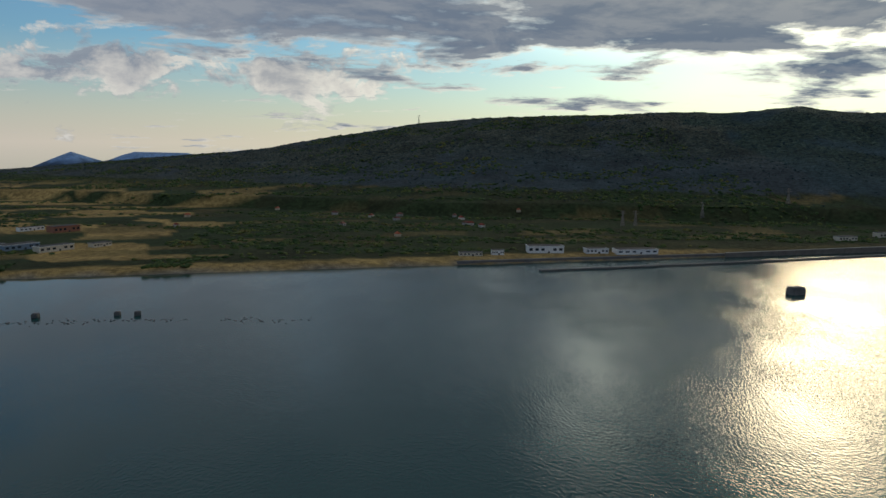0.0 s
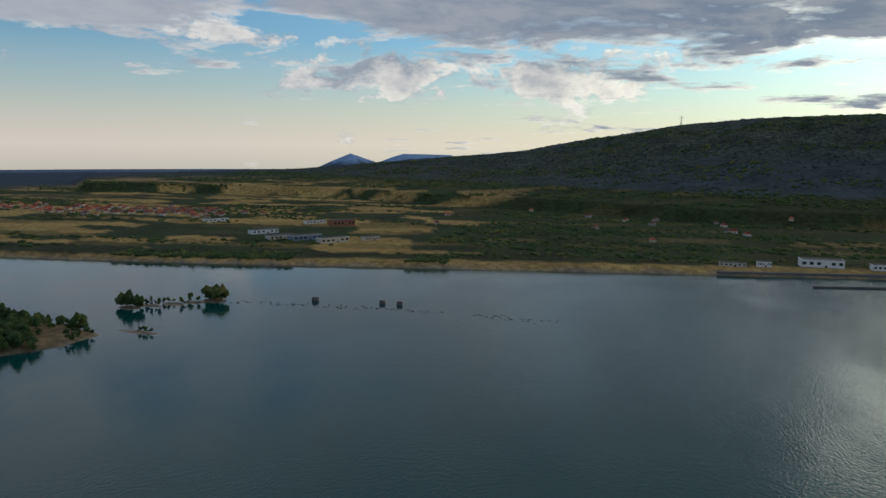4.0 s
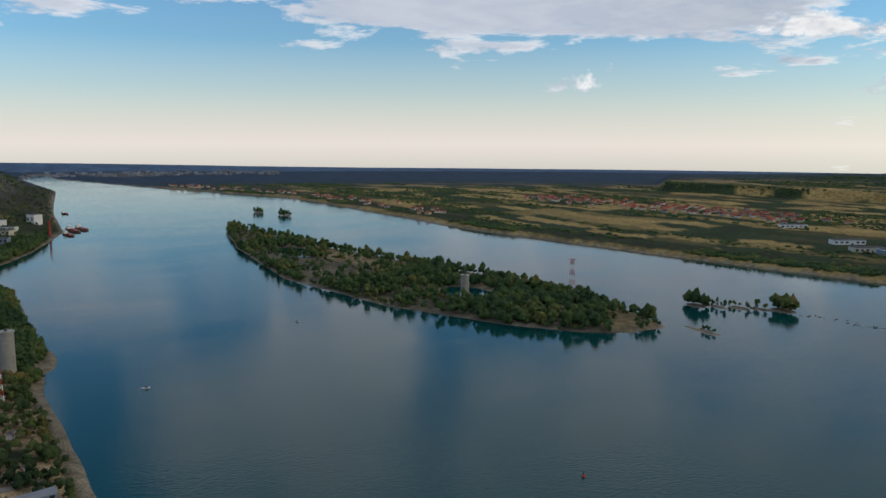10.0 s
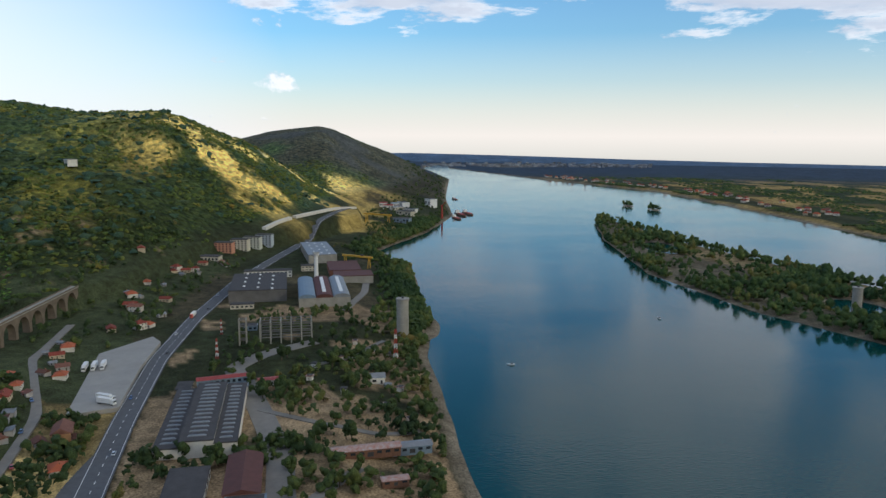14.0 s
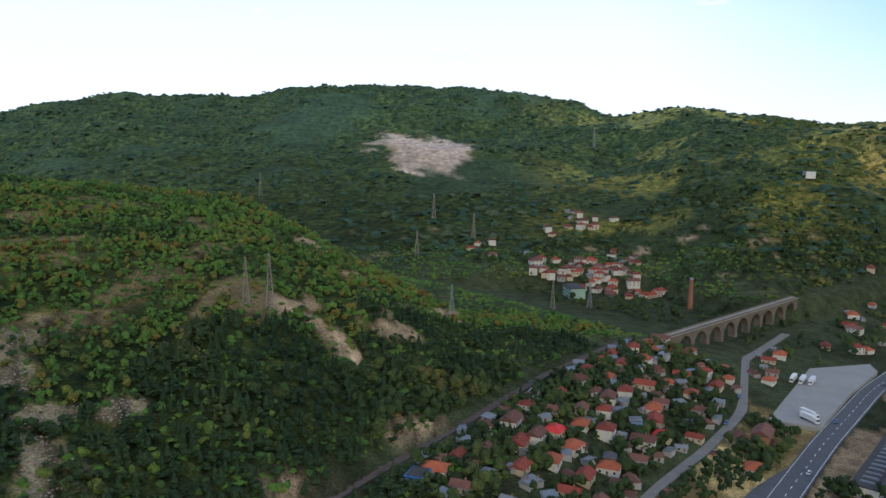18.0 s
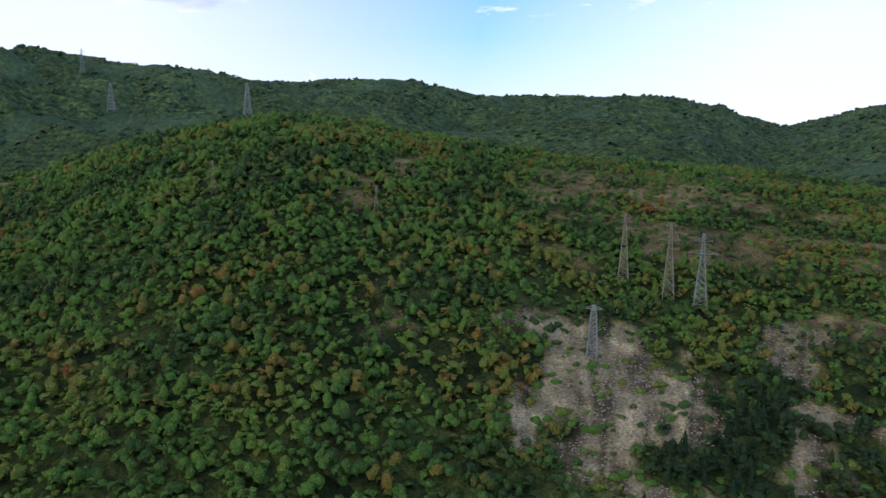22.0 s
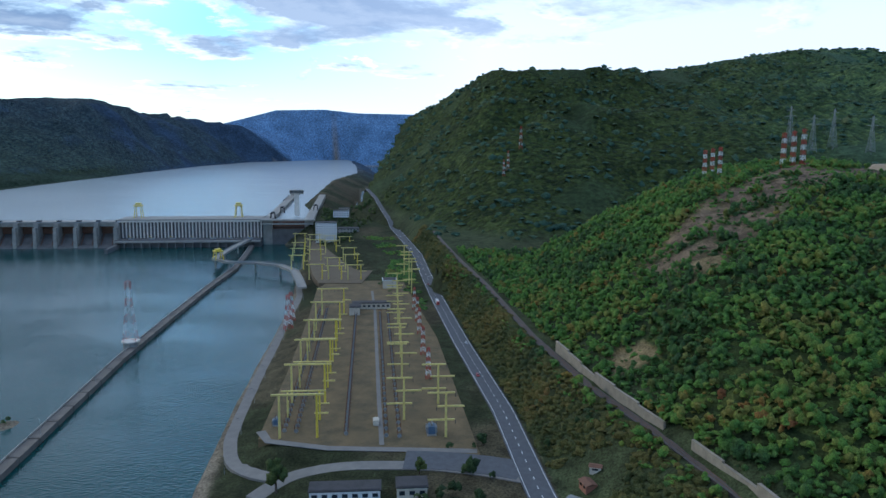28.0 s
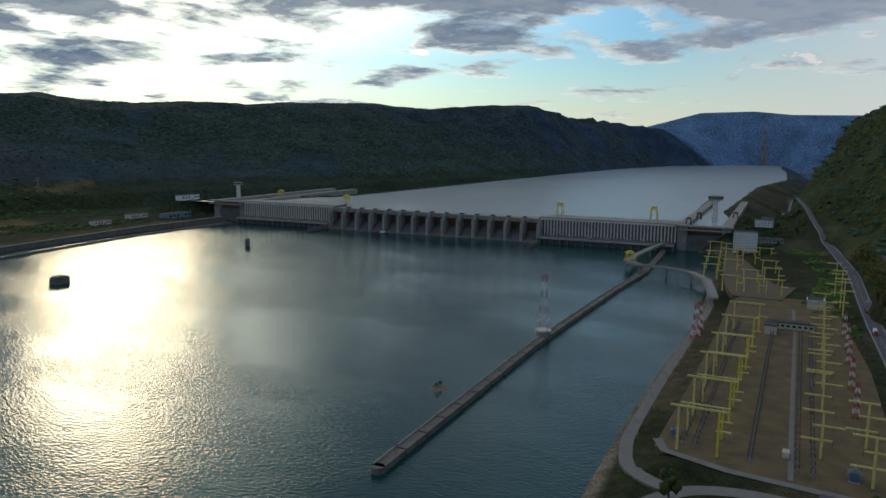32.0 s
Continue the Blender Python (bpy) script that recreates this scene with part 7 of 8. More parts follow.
for i in range(NB):
    x0 = i * BAY
    b = Build()
    n = 12
    r_ = BAY * 0.41
    spring = VZ - 3.0 - r_
    arc = [(x0 + BAY / 2 - r_ * math.cos(math.pi * k / n), spring + r_ * math.sin(math.pi * k / n)) for k in range(n + 1)]
    ring = [(x0, spring)] + arc + [(x0 + BAY, spring), (x0 + BAY, VZ - 0.8), (x0, VZ - 0.8)]
    tops = [(x0, VZ - 0.8)] + [(p_[0], VZ - 0.8) for p_ in arc] + [(x0 + BAY, VZ - 0.8)]
    lows = [(x0, spring)] + arc + [(x0 + BAY, spring)]
    vs = []
    for y in (-2.6, 2.6):
        vs += [(a, y, z) for a, z in lows] + [(a, y, z) for a, z in tops]
    m_ = len(lows)
    fs = []
    for k in range(m_ - 1):
        fs += [(k, k + 1, m_ + k + 1, m_ + k), (2 * m_ + k + 1, 2 * m_ + k, 3 * m_ + k, 3 * m_ + k + 1), (k + 1, k, 2 * m_ + k, 2 * m_ + k + 1)]
    b.add(vs, fs)
    part("arch", b, OLD_STONE, vd)
    part("pier", Build().box((x0, 0, 10), (BAY * 0.18 + 0.5, 5.8, spring - 10 + 0.2), 0, 0.9), OLD_STONE, vd)
part("pier", Build().box((NB * BAY, 0, 10), (6, 5.8, VZ - 11), 0, 0.95), OLD_STONE, vd)
part("deck", Build().box((NB * BAY / 2, 0, VZ - 0.8), (NB * BAY + 8, 6.0, 0.8)), CONCRETE, vd)
for s in (-1, 1):
    part("parapet", Build().box((NB * BAY / 2, s * 2.85, VZ), (NB * BAY + 8, 0.35, 1.0)), OLD_STONE, vd)
# ---- far bank ----
for x, y, w, d, h, a, wm, rm, lab in ((153, 1112, 54, 20, 10, 4, WHITE_PAINT, WHITE_PAINT, "long white warehouse on the far quay"), (230, 1112, 34, 16, 7, 6, WHITE_PAINT, WHITE_PAINT, "white warehouse with stepped roof"), (290, 1116, 64, 22, 6, 8, WHITE_PAINT, WHITE_PAINT, "low white depot on the far quay"), (40, 1072, 34, 10, 5, 5, CREAM, GREY_TIN, "small cream quay building"), (80, 1084, 18, 10, 7, 5, WHITE_PAINT, GREY_TIN, "small white office on the quay"), (-731, 1128, 50, 18, 7, 60, WHITE_PAINT, BLUE_TIN, "pale industrial shed with blue-white roof"), (-665, 1075, 46, 18, 7, 62, CREAM, GREY_TIN, "cream factory range on the far bank"), (-622, 1082, 52, 22, 8, 58, BLUE_TIN, WHITE_PAINT, "pale factory hall on the far bank"), (-565, 1072, 52, 18, 8, 58, CREAM, WHITE_PAINT, "low white-roofed factory hall"), (-661, 1290, 46, 26, 10, 55, BRICK, RED_TIN, "dark red-roofed factory hall among trees"), (-520, 1120, 30, 14, 6, 60, CREAM, GREY_TIN, "small cream depot on the far bank"), (-724, 1300, 44, 12, 6, 60, WHITE_PAINT, WHITE_PAINT, "long white shed behind the trees"), (-920, 1250, 50, 14, 6, 60, WHITE_PAINT, WHITE_PAINT, "white sheds beside the village"), (860, 1300, 60, 24, 9, 12, BLUE_TIN, BLUE_TIN, "pale blue service hall beside the dam"), (800, 1340, 40, 18, 8, 12, CREAM, GREY_TIN, "cream workshop beside the dam"), (700, 1290, 36, 16, 7, 12, CREAM, GREY_TIN, "grey-roofed store beside the dam"), (930, 1360, 50, 18, 9, 12, WHITE_PAINT, BLUE_TIN, "white and blue hall above the lock")):
    put(shed(w, d, h, wm, rm, lab, "warehouse", 6, group="buildings on the far bank"), x, y, a, r=25)
sm = [(129, 978, 2.2), (377, 1050, 2.2), (520, 1096, 2.2), (665, 1146, 2.4), (800, 1172, 2.6), (905, 1188, 2.8)]
th = empty("far_guide_wall", (129, 978, 0), 0, "dark low guide wall before the far quay", "guide wall")
ti = th.matrix_world.inverted()
for a, c in zip(sm[:-1], sm[1:]):
    part("wall_segment", Build().ribbon([ti @ Vector(a), ti @ Vector(c)], 6.0, 8.0), CONCRETE_DARK, th)
qw = drape([(20, 1030), (120, 1056), (353, 1112), (560, 1163), (718, 1205)], 3.0, 20)
tagged(part("quay_wall_south", Build().ribbon([(x, y, 5.0) for x, y, z in qw], 5.0, 10.0), CONCRETE_DARK), "dark concrete quay wall on the far bank", "quay", kind="structure")
fh = [None, None, None]
for k, (wm, rm) in enumerate(((WALLS[0], TILE_A), (WALLS[1], TILE_B), (WALLS[3], TILE_C))):
    t_ = empty("far_house", (0, 0, 0), 0, ("distant white house with a red roof", "distant cream house with an orange roof", "distant grey house with a brown roof")[k], "house", "houses of the far villages")
    part("wall", Build().box((0, 0, -1), (12, 9, 5.5)), wm, t_)
    b = Build()
    b.add([(-6.6, -5.1, 4.4), (6.6, -5.1, 4.4), (6.6, 5.1, 4.4), (-6.6, 5.1, 4.4), (-4, 0, 8), (4, 0, 8)], [(0, 1, 5, 4), (2, 3, 4, 5), (1, 2, 5), (3, 0, 4), (3, 2, 1, 0)])
    part("roof", b, rm, t_)
    part("window", Build().box((0, -4.53, 1.5), (3, 0.12, 1.4)), GLASS_DARK, t_)
    fh[k] = t_
first = set()
fr_ = random.Random(5)
for i in range(250):
    if i < 165:
        t = fr_.random()
        x, y = -1000 - 780 * t + fr_.gauss(0, 60), 1370 - 70 * t + fr_.gauss(0, 50)
    elif i < 235:
        t = fr_.random()
        x = -1500 - 1500 * t
        y = float(along(BANK_S, x)) + 40 + abs(fr_.gauss(0, 50))
    else:
        x, y = -200 + fr_.gauss(0, 300), 1500 + fr_.gauss(0, 120)
    k = fr_.randrange(3)
    m = pose(x, y, ground_z(x, y), 0, 0, fr_.uniform(0, 180))
    if k not in first:
        first.add(k)
        fh[k].matrix_world = m
    else:
        copy_thing(fh[k], m)
city = Build()
for i in range(260):
    a, r_ = radians(fr_.uniform(74, 91)), fr_.uniform(3950, 4450)
    x, y = -math.sin(a) * r_, math.cos(a) * r_
    city.box((x, y, ground_z(x, y) - 2), (fr_.uniform(10, 26), fr_.uniform(10, 20), fr_.uniform(6, 13)), fr_.uniform(0, 90))
tagged(part("distant_town", city, mat("distant_town_walls", (0.22, 0.23, 0.25), 0.9, 0.3, 0.01, island=0.5)), "hazy town of pale blocks at the river's bend", "town", kind="stuff")
p = pylon(34, 7, 2.0, ((0.8, 14), (0.95, 12)), LATTICE, "grey lattice pylon on the far bank", "far bank pylons", bar=0.35)
stand(p, [(760, 1645, 10, 1.0), (550, 1581, 10, 1.0), (354, 1467, 10, 0.9), (380, 1470, 10, 0.9), (-98, 2930, 0, 1.0)])

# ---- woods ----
# leaves of the backlit south hills, shade and blue haze in their colour
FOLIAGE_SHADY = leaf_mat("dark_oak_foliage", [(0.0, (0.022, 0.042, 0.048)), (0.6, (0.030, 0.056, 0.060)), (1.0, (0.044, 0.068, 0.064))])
GARDEN = leaf_mat("garden_tree_foliage", [(0.0, (0.030, 0.050, 0.020)), (0.5, (0.058, 0.088, 0.028)), (0.85, (0.100, 0.122, 0.034)), (1.0, (0.135, 0.112, 0.035))])
# darker copy of the mixed foliage, its shade put into the colour
FOLIAGE_DARK = leaf_mat("river_willow_foliage", [(0.0, (0.028, 0.056, 0.021)), (0.45, (0.058, 0.096, 0.028)), (0.80, (0.112, 0.128, 0.034)), (1.0, (0.16, 0.125, 0.036))])
TURNED = leaf_mat("turning_oak_foliage", [(0.0, (0.085, 0.115, 0.030)), (0.4, (0.150, 0.155, 0.034)), (0.7, (0.215, 0.165, 0.034)), (0.9, (0.235, 0.130, 0.032)), (1.0, (0.20, 0.085, 0.03))])
# slope leaves with warm sunlight already mixed into their colour
GOLDEN = leaf_mat("sunny_slope_foliage", [(0.0, (0.060, 0.095, 0.026)), (0.45, (0.110, 0.145, 0.030)), (0.8, (0.175, 0.165, 0.032)), (1.0, (0.24, 0.17, 0.035))])
AUTUMN = leaf_mat("yellowing_scrub_foliage", [(0.0, (0.038, 0.055, 0.020)), (0.5, (0.085, 0.088, 0.024)), (0.85, (0.13, 0.105, 0.028)), (1.0, (0.16, 0.09, 0.03))])
rng = np.random.default_rng(7)


def blob0(seed, rough=0.42):
    """A small faceted clump of twenty triangles."""
    bm = bmesh.new()
    bmesh.ops.create_icosphere(bm, subdivisions=1, radius=1.0)
    v = np.array([p.co for p in bm.verts])
    f = np.array([[q.index for q in p.verts] for p in bm.faces])
    bm.free()
    r = np.random.default_rng(seed)
    return v * (1 + r.uniform(-rough, rough, len(v)))[:, None] * np.array([1, 1, 0.85]), f


def crown(seed, level=1):
    """A broadleaf crown of a few clumps, uneven in outline, 1 m in radius, standing on z = 0."""
    r = np.random.default_rng(seed)
    vs, fs, o = [], [], 0
    for k in range(3 if level < 2 else 16):
        v, f = blob0(seed * 30 + k) if level > 1 else low(seed * 30 + k)
        s = r.uniform(0.46, 0.70) * (1.0 if level < 2 else 0.64)
        a = 2.4 * k + r.uniform(-0.4, 0.4)
        d = (0.15 + 0.5 * r.random()) if k else 0.0
        off = np.array([math.cos(a) * d, math.sin(a) * d, r.uniform(0.35, 1.15) * (1.25 - 0.5 * d)])
        vs.append(v * s + off)
        fs.append(f + o)
        o += len(v)
    return np.concatenate(vs), np.concatenate(fs)


def pine(seed):
    r = np.random.default_rng(seed)
    vs, fs, o = [], [], 0
    for z0, z1, rad in ((0.2, 1.5, 0.62), (0.9, 2.2, 0.48), (1.7, 3.0, 0.30)):
        n = 7
        ring = [(math.cos(2 * math.pi * i / n) * rad * r.uniform(0.7, 1.2), math.sin(2 * math.pi * i / n) * rad * r.uniform(0.7, 1.2), z0 + r.uniform(-0.15, 0.15)) for i in range(n)]
        vs.append(np.array(ring + [(r.uniform(-0.06, 0.06), 0, z1)]))
        fs.append(np.array([(i, (i + 1) % n, n) for i in range(n)]) + o)
        o += n + 1
    return np.concatenate(vs), np.concatenate(fs)


def single(seed):
    return blob0(seed)


def low(seed):
    v, f = blob0(seed, 0.46)
    keep = v[:, 2] > -0.45
    return v, f[keep[f].all(1)]


def plant(name, kinds, xy, sizes, stretch, material, label, sink=0.0):
    """One mesh of many trees at plan points xy."""
    z = land(xy[:, 0], xy[:, 1])
    pick, turn = rng.integers(0, len(kinds), len(xy)), rng.uniform(0, 6.28, len(xy))
    vs, fs, o = [], [], 0
    for k, (v, f) in enumerate(kinds):
        i = np.nonzero(pick == k)[0]
        if not len(i):
            continue
        ca, sa, s = np.cos(turn[i])[:, None], np.sin(turn[i])[:, None], sizes[i][:, None]
        x = (v[None, :, 0] * ca - v[None, :, 1] * sa) * s + xy[i, 0][:, None]
        y = (v[None, :, 0] * sa + v[None, :, 1] * ca) * s + xy[i, 1][:, None]
        zz = v[None, :, 2] * s * stretch[i][:, None] + (z[i] - sink * sizes[i])[:, None]
        vs.append(np.stack([x, y, zz], -1).reshape(-1, 3))
        fs.append((f[None] + (np.arange(len(i)) * len(v))[:, None, None]).reshape(-1, 3) + o)
        o += len(i) * len(v)
    me = array_mesh(name, np.concatenate(vs), np.concatenate(fs), material, True)
    return tagged(new(name, me), label, "stones" if material is ROCK else "trees", kind="stuff")


def scatter(n, u0, u1, r0, r1):
    u, r = np.radians(rng.uniform(u0, u1, n)), np.sqrt(rng.uniform(r0**2, r1**2, n))
    return np.stack([-np.sin(u) * r, np.cos(u) * r], -1)


def off_lines(xy):
    """True away from the road, the railway and the built-up shelf."""
    y1, y2 = along(ROAD, xy[:, 0]), along(RAIL, xy[:, 0])
    return (np.abs(xy[:, 1] - y2) > 7) & (xy[:, 1] < y1 - 12)


CROWNS, PINES, SINGLES, LOWS = [crown(i) for i in range(10)], [pine(i) for i in range(6)], [single(i + 50) for i in range(8)], [low(i + 80) for i in range(8)]
# near hillside
xy = scatter(68000, -240, -84, 160, 860)
u, r = polar(xy[:, 0], xy[:, 1])
nc = np.array(sorted(NEAR_CREST), float)
keep = off_lines(xy) & (r < np.interp(u, nc[:, 0], nc[:, 2]) + 90) & (land(xy[:, 0], xy[:, 1]) > 33) & (rng.uniform(0, 1, len(xy)) > bare(xy[:, 0], xy[:, 1]) * 1.05) & (rng.uniform(0, 1, len(xy)) < 0.92 + 0.7 * fbm(xy[:, 0], xy[:, 1], 30, 66))
keep &= ~((xy[:, 0] < -395) & (xy[:, 1] > -330))
pad = np.hypot(xy[:, 0] - 703, xy[:, 1] + 345)
keep &= pad > 40
keep &= ~((np.hypot(xy[:, 0] - 640, xy[:, 1] + 314) < 60) & (rng.uniform(0, 1, len(xy)) < 0.6))
xy = xy[keep]
pu, pr_ = polar(xy[:, 0], xy[:, 1])
nf = np.array(sorted(NEAR_FOOT), float)
rise = (pr_ - np.interp(pu, nf[:, 0], nf[:, 1])) / (np.interp(pu, nc[:, 0], nc[:, 2]) - np.interp(pu, nf[:, 0], nf[:, 1]))
piney = (pu < -177) & (rise + 0.35 * fbm(xy[:, 0], xy[:, 1], 60, 77) < np.interp(pu, [-236, -224, -215, -200, -190, -177], [1.2, 0.9, 0.60, 0.36, 0.26, 0.12]))
a = xy[~piney]
turned = (rng.uniform(0, 1, len(a)) < np.interp(polar(a[:, 0], a[:, 1])[0], [-215, -205, -170, -160, -140, -100], [0.25, 0.34, 0.34, 0.2, 0.1, 0.14])) & (fbm(a[:, 0], a[:, 1], 45, 88) > -0.12)
for name_, mask, m_, lab in (("hillside_wood", ~turned, FOLIAGE, "dense mixed broadleaf wood on the steep hillside"), ("autumn_wood", turned, TURNED, "oaks and bushes turning yellow and rust on the hillside")):
    c_ = a[mask]
    up_hill = np.interp(polar(c_[:, 0], c_[:, 1])[0], [-205, -190, -172, -164], [0.72, 0.72, 0.8, 1.0])
    plant(name_, CROWNS, c_, rng.uniform(1.4, 3.7, len(c_)) * up_hill, rng.uniform(0.85, 1.45, len(c_)), m_, lab, 0.15)
a = xy[piney]
plant("pine_wood", PINES[:3] + CROWNS[:4], a, rng.uniform(2.0, 3.3, len(a)), rng.uniform(0.6, 1.0, len(a)), FOLIAGE_PINE, "dark pine plantation on the lower slope", 0.0)
# scrub among the trees and on the bare ground
xy = scatter(37000, -240, -84, 165, 840)
xy = xy[off_lines(xy) & (land(xy[:, 0], xy[:, 1]) > 30) & (rng.uniform(0, 1, len(xy)) > bare(xy[:, 0], xy[:, 1]) * 0.55) & (np.hypot(xy[:, 0] - 703, xy[:, 1] + 345) > 36)]
plant("scrub", LOWS, xy, rng.uniform(0.9, 2.9, len(xy)), rng.uniform(0.7, 1.2, len(xy)), FOLIAGE, "low scrub and bushes on the slope", 0.1)
# loose stones on the scree
xy = scatter(26000, -198, -164, 185, 345)
xy = xy[(bare(xy[:, 0], xy[:, 1]) > 0.45) & (land(xy[:, 0], xy[:, 1]) > 34)][:5000]
plant("scree_stones", [low(i + 400) for i in range(4)], xy, rng.uniform(0.18, 0.75, len(xy)) ** 1.3, rng.uniform(0.5, 0.9, len(xy)), ROCK, "angular pale stones strewn over the scree", 0.1)
# far hills
xy = scatter(27000, -262, -76, 780, 2900)
u, r = polar(xy[:, 0], xy[:, 1])
fc = np.array(sorted(FAR_CREST), float)
p_, q_ = dam_axes(xy[:, 0], xy[:, 1])
keep = (r < np.interp(u, fc[:, 0], fc[:, 2]) + 60) & (land(xy[:, 0], xy[:, 1]) > 40) & (rng.uniform(0, 1, len(xy)) > bare(xy[:, 0], xy[:, 1])) & (xy[:, 1] < along(ROAD, xy[:, 0]) - 25) & ((p_ < 1150) | (q_ < 40))
keep &= (fbm(xy[:, 0], xy[:, 1], 120, 31) > -0.32) | (u < -250)
keep &= ~((u < -247) & (fbm(xy[:, 0], xy[:, 1], 130, 37, 4) > -0.1) & (rng.uniform(0, 1, len(xy)) < 0.75))
xy = xy[keep]
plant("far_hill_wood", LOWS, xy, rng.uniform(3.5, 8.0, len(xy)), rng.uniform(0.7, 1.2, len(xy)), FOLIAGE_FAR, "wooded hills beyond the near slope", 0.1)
# sunny slope above the works: bushes between patches of dry grass painted with sunlight
xy = scatter(15000, -274, -240, 640, 1850)
gb = fbm(xy[:, 0], xy[:, 1], 70, 37, 4)
xy = xy[(land(xy[:, 0], xy[:, 1]) > 30) & (xy[:, 1] < along(RAIL, xy[:, 0]) - 14) & (gb < 0.06 + 0.1 * rng.normal(0, 1, len(xy)))]
plant("slope_bushes", LOWS, xy, rng.uniform(1.8, 4.6, len(xy)), rng.uniform(0.7, 1.2, len(xy)), GOLDEN, "yellow-green bushes and low oaks on the sunny slope", 0.1)
# groves along the far shore
x_ = rng.uniform(-2600, -330, 4200)
xy = np.stack([x_, along(BANK_S, x_) + 16 + np.abs(rng.normal(0, 24, 4200))], -1)
xy = xy[(fbm(xy[:, 0], xy[:, 1] * 0.5, 150, 97) > 0.03) & (land(xy[:, 0], xy[:, 1]) > 1.5)]
plant("shore_groves", LOWS, xy, rng.uniform(2.6, 5.6, len(xy)), rng.uniform(0.7, 1.2, len(xy)), FOLIAGE_DARK, "dark groves along the far shore", 0.1)
# hills over the south bank
xy = scatter(20000, -74, 40, 1300, 3400)
u, r = polar(xy[:, 0], xy[:, 1])
z = land(xy[:, 0], xy[:, 1])
p_, q_ = dam_axes(xy[:, 0], xy[:, 1])
keep = (z > 40) & ((p_ < 1150) | (q_ > lake_banks(p_)[1] + 60)) & (rng.uniform(0, 1, len(xy)) < 0.25 + 0.75 * smooth01((z - 50) / 60))
xy = xy[keep]
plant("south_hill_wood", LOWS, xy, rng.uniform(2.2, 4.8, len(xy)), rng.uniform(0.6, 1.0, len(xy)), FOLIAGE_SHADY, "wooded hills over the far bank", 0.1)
# hedges and groves between the fields
xy = scatter(60000, -60, 88, 900, 3000)
d = xy[:, 1] - along(BANK_S, xy[:, 0])
k = fbm(xy[:, 0] * 0.35, xy[:, 1] * 1.6, 110, 61, 4)
p_, q_ = dam_axes(xy[:, 0], xy[:, 1])
keep = (d > 60) & (k > np.where(xy[:, 0] > -420, -0.02, 0.15)) & (p_ < 1120)
xy = xy[keep]
plant("field_groves", LOWS, xy, rng.uniform(3.0, 6.5, len(xy)), rng.uniform(0.6, 1.1, len(xy)), FOLIAGE_DARK, "hedges and groves between dry fields", 0.1)

# island and islets
xy = np.stack([rng.uniform(-1500, -480, 9500), rng.uniform(250, 520, 9500)], -1)
z = land(xy[:, 0], xy[:, 1])
open_ = smooth01(fbm(xy[:, 0], xy[:, 1], 80, 91) * 4 + 0.45) * (z > 2.0)
xy = xy[(z > 0.5) & (rng.uniform(0, 1, len(xy)) > open_ * 0.88) & (np.hypot(xy[:, 0] + 672, xy[:, 1] - 390) > 8) & (np.hypot((xy[:, 0] + 698) / 1.5, xy[:, 1] - 408) > 31)]
k = len(xy)
plant("island_wood", CROWNS, xy, rng.uniform(2.4, 6.6, k), rng.uniform(0.8, 1.5, k), FOLIAGE_DARK, "leafy trees crowding the river island", 0.1)
xy = []
for cx, cy, rx, ry, n in ((-542, 592, 16, 7, 30), (-512, 622, 18, 6, 10), (-484, 652, 15, 8, 40), (-527, 607, 12, 4, 8), (-498, 637, 12, 4, 6), (-1785, 462, 24, 10, 26), (-1690, 498, 32, 10, 34), (-462, 515, 18, 3, 5), (384, 289, 6, 2, 5)):
    for _ in range(n):
        xy.append((cx + rng.uniform(-rx, rx) * 0.8, cy + rng.uniform(-ry, ry) * 0.8))
xy = np.array(xy)
k = len(xy)
big = np.where(xy[:, 0] > 0, 0.3, np.where(np.abs(xy[:, 1] - 515) < 8, 0.5, np.where((xy[:, 1] > 640) | ((xy[:, 1] > 583) & (xy[:, 1] < 601)), 1.35, np.where(xy[:, 1] > 601, 0.65, 1.0))))
plant("islet_trees", CROWNS, xy, rng.uniform(2.6, 5.2, k) * big, rng.uniform(1.1, 1.7, k), FOLIAGE_DARK, "dark trees on small islets in the river", 0.1)

# trees along the north bank, past the works
x_ = rng.uniform(-1420, -560, 2300)
xy = np.stack([x_, along(BANK_N, x_) - 4 - np.abs(rng.normal(0, 16, 2300))], -1)
z = land(xy[:, 0], xy[:, 1])
ft = np.array(FOOT)
clear_ = (np.hypot(xy[:, None, 0] - ft[None, :, 0], xy[:, None, 1] - ft[None, :, 1]) > ft[None, :, 2] * 0.8 + 2).all(1)
xy = xy[(z > 0.8) & clear_ & (fbm(xy[:, 0], xy[:, 1], 60, 23) > -0.22) & (np.hypot(xy[:, 0] + 574, xy[:, 1] + 26) > 11)]
plant("bank_trees", CROWNS, xy, rng.uniform(2.2, 5.0, len(xy)), rng.uniform(0.9, 1.5, len(xy)), FOLIAGE_DARK, "dark leafy trees leaning along the river bank", 0.1)

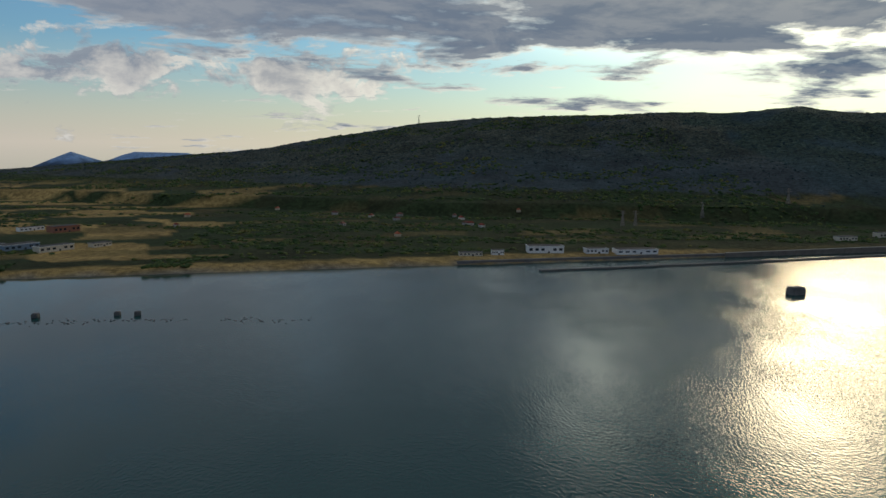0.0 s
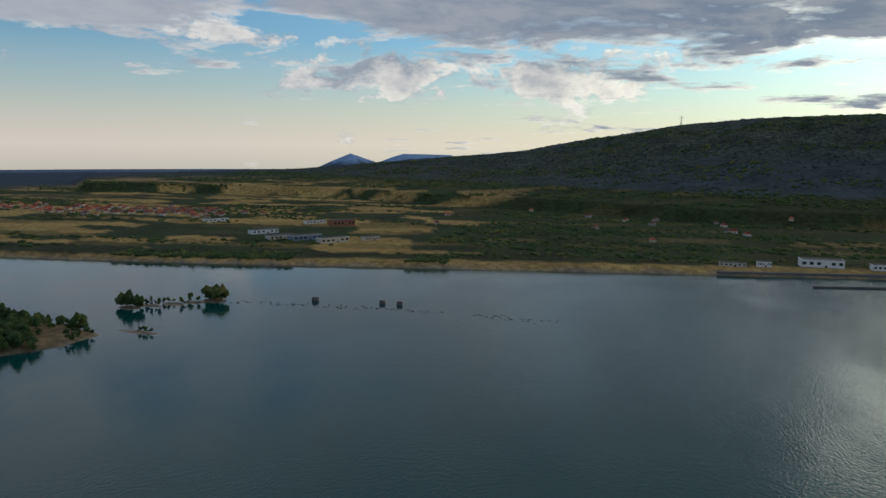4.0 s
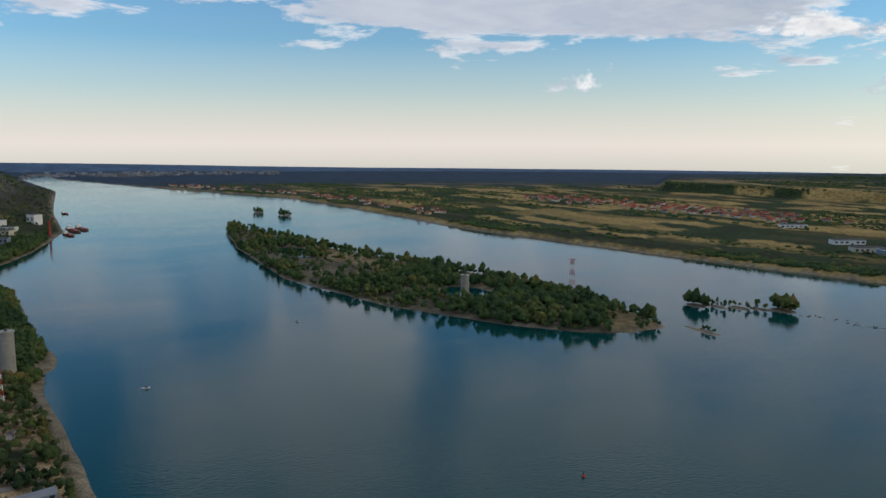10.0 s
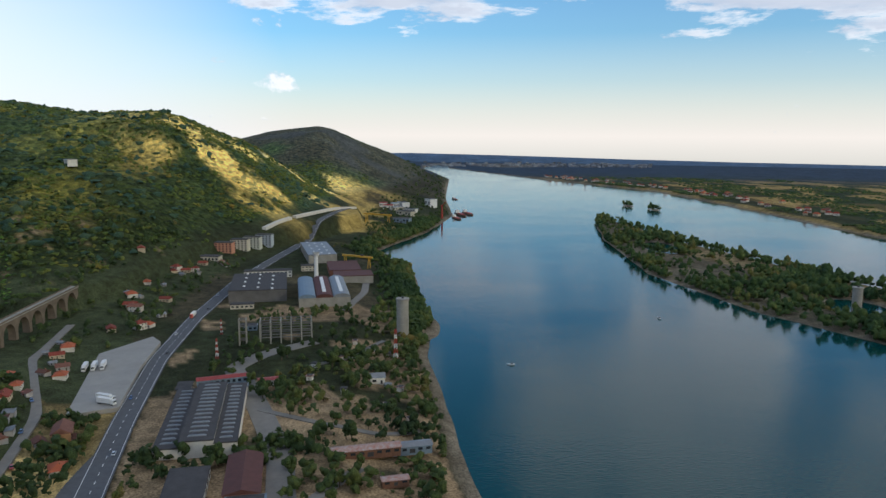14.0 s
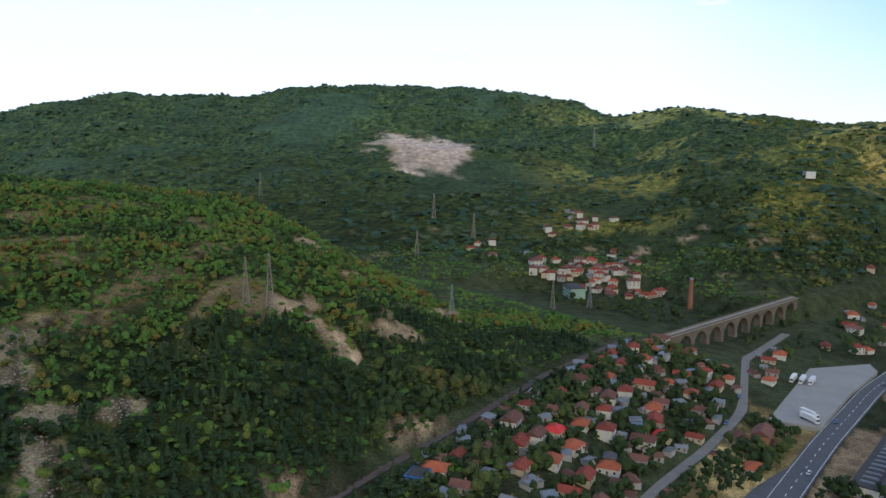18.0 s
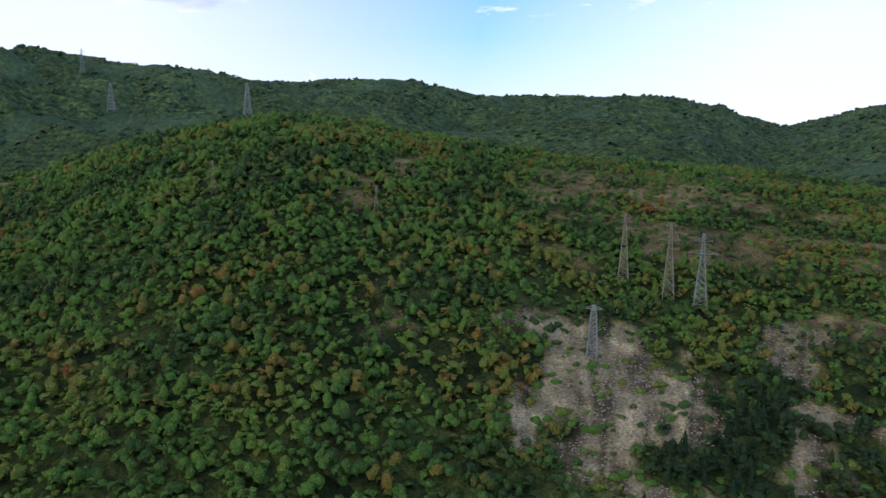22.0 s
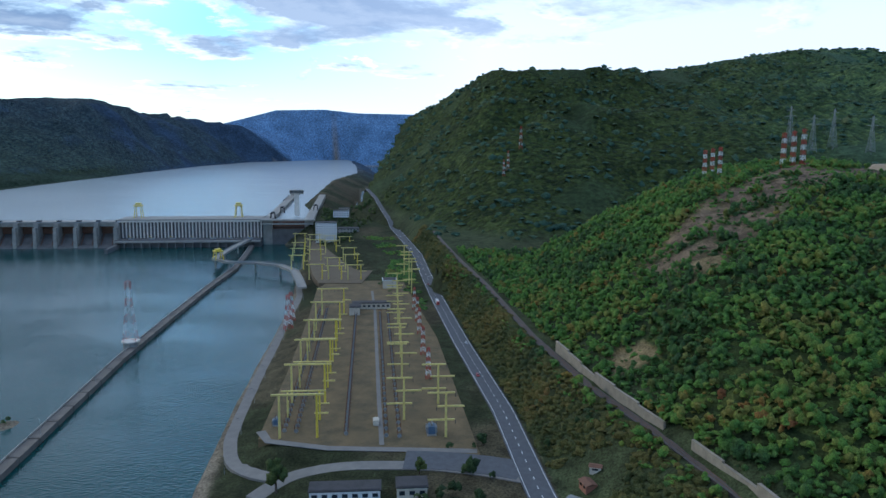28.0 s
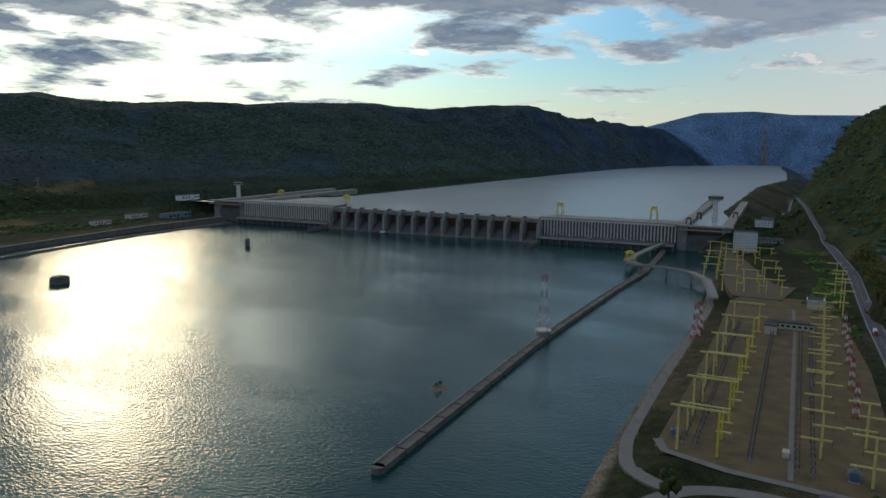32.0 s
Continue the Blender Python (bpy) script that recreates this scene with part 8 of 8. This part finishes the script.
# ---- single trees in the works, the village and along the road ----


def tree(seed, label):
    th = empty("tree", (0, 0, 0), 0, label, "tree", "trees among the buildings")
    b = Build()
    r = random.Random(seed)
    b.tube((0, 0, -0.5), (0.1, 0.05, 2.6), 0.28, 0.18, 7)
    for k in range(4):
        a = k * 1.6 + r.random()
        b.tube((0.08, 0.04, 1.5 + 0.3 * k), (math.cos(a) * 1.3, math.sin(a) * 1.3, 3.0 + 0.4 * k), 0.11, 0.05, 5)
    part("trunk", b, BARK, th)
    v, f = crown(200 + seed, 2)
    v = v * np.array([2.6, 2.6, 3.2]) + np.array([0, 0, 1.3])
    part("crown", array_mesh("crown", v, f, GARDEN, True), GARDEN, th)
    return th


TREES = [tree(i, lab) for i, lab in enumerate(("bushy green broadleaf tree", "rounded dark green tree", "pale green young tree", "spreading green walnut tree"))]
copy_thing(TREES[1], pose(304, 103, ground_z(304, 103), 0, 0, 0)).scale = (2.2, 2.2, 2.6)
copy_thing(TREES[0], pose(358, 14, ground_z(358, 14), 0, 0, 0)).scale = (1.5, 1.5, 1.0)
copy_thing(TREES[2], pose(322, 41, ground_z(322, 41), 0, 0, 0)).scale = (1.2, 1.2, 1.3)
foot = np.array(FOOT)
tr_seen = set()
zones = ((-640, -250, -150, 5, 2900), (-420, -160, -290, -165, 2700), (-900, -500, -600, -225, 1600), (290, 360, -40, 40, 60), (-1300, -900, -120, -20, 900), (-1700, -1300, -140, 30, 500), (-2900, -1700, -100, 60, 900), (1040, 1400, 235, 375, 900))
n_single, bulk = 0, []
for xa, xb, ya, yb, n in zones:
    c = np.stack([rng.uniform(xa, xb, n), rng.uniform(ya, yb, n)], -1)
    z = land(c[:, 0], c[:, 1])
    yr, yl, yb_ = along(ROAD, c[:, 0]), along(RAIL, c[:, 0]), along(BANK_N, c[:, 0])
    near_ = (np.hypot(c[:, None, 0] - foot[None, :, 0], c[:, None, 1] - foot[None, :, 1]) < foot[None, :, 2] * np.where(foot[None, :, 2] < 9, 0.45, 0.8) + 1.5).any(1)
    clump = fbm(c[:, 0], c[:, 1], 55, 71)
    want = np.where(yb_ - c[:, 1] < 32, 0.75, np.where(clump > 0.05, 0.9, np.where(c[:, 1] < yr, 0.6, 0.22)))
    lot = (c[:, 0] > -545) & (c[:, 0] < -385) & (c[:, 1] > -232) & (c[:, 1] < yr)
    lane_y = np.interp(-c[:, 0], [150, 196, 261, 316, 379, 430, 470, 560], [-140, -163, -183, -194, -211, -240, -262, -280])
    ok = (z > 2.5) & (np.abs(c[:, 1] - yr) > 12) & (np.abs(c[:, 1] - yl) > 7) & ~near_ & ~lot & (rng.uniform(0, 1, n) < want) & ((np.abs(c[:, 1] - lane_y) > 6) | (c[:, 0] > -150)) & ((c[:, 0] < 900) | (dam_axes(c[:, 0], c[:, 1])[1] < 54))
    for (x, y), zz in zip(c[ok], z[ok]):
        s = rng.uniform(0.75, 1.5)
        if n_single < 125 and x > -620 and rng.random() < 0.3:
            k = int(rng.integers(0, 4))
            m = pose(x, y, zz, 0, 0, rng.uniform(0, 360))
            if k in tr_seen:
                ob = copy_thing(TREES[k], m)
            else:
                tr_seen.add(k)
                ob = TREES[k]
                ob.matrix_world = m
            ob.scale = (s, s, s * rng.uniform(0.85, 1.25))
            n_single += 1
        else:
            bulk.append((x, y))
xy = np.array(bulk)
k = len(xy)
plant("garden_trees", CROWNS, xy, rng.uniform(1.3, 4.2, k), rng.uniform(0.8, 1.5, k), GARDEN, "trees in the gardens and along the bank", 0.1)
# thickets between the road and the upper switchyard
x_ = rng.uniform(655, 1080, 1100)
ya, yb = along(ROAD, x_) + 14, np.interp(x_, [650, 765, 900, 1090], [88, 148, 155, 232]) - 6
xy = np.stack([x_, ya + (yb - ya) * rng.uniform(0, 1, len(x_))], -1)
xy = xy[(yb > ya) & (np.hypot(x_ - 752, xy[:, 1] - 128) > 16) & (fbm(xy[:, 0], xy[:, 1], 40, 18) > -0.15)]
plant("yard_thicket", LOWS, xy, rng.uniform(1.2, 3.4, len(xy)), rng.uniform(0.8, 1.2, len(xy)), FOLIAGE, "bushes between the road and the switchyard", 0.1)
# wooded strips beside the railway and the road below the hill
x_ = rng.uniform(150, 1050, 5200)
yr, yl = along(ROAD, x_), along(RAIL, x_)
xy = np.stack([x_, yl + 4 + (yr - 10 - yl - 4) * rng.uniform(0, 1, 5200)], -1)
xy = xy[(yr - yl > 16) & (np.hypot(xy[:, 0] - 312, xy[:, 1] + 32) > 20)]
k = len(xy)
plant("roadside_wood", LOWS, xy, rng.uniform(1.4, 3.4, k), rng.uniform(0.8, 1.2, k), AUTUMN, "yellowing scrub wood between road and railway", 0.1)
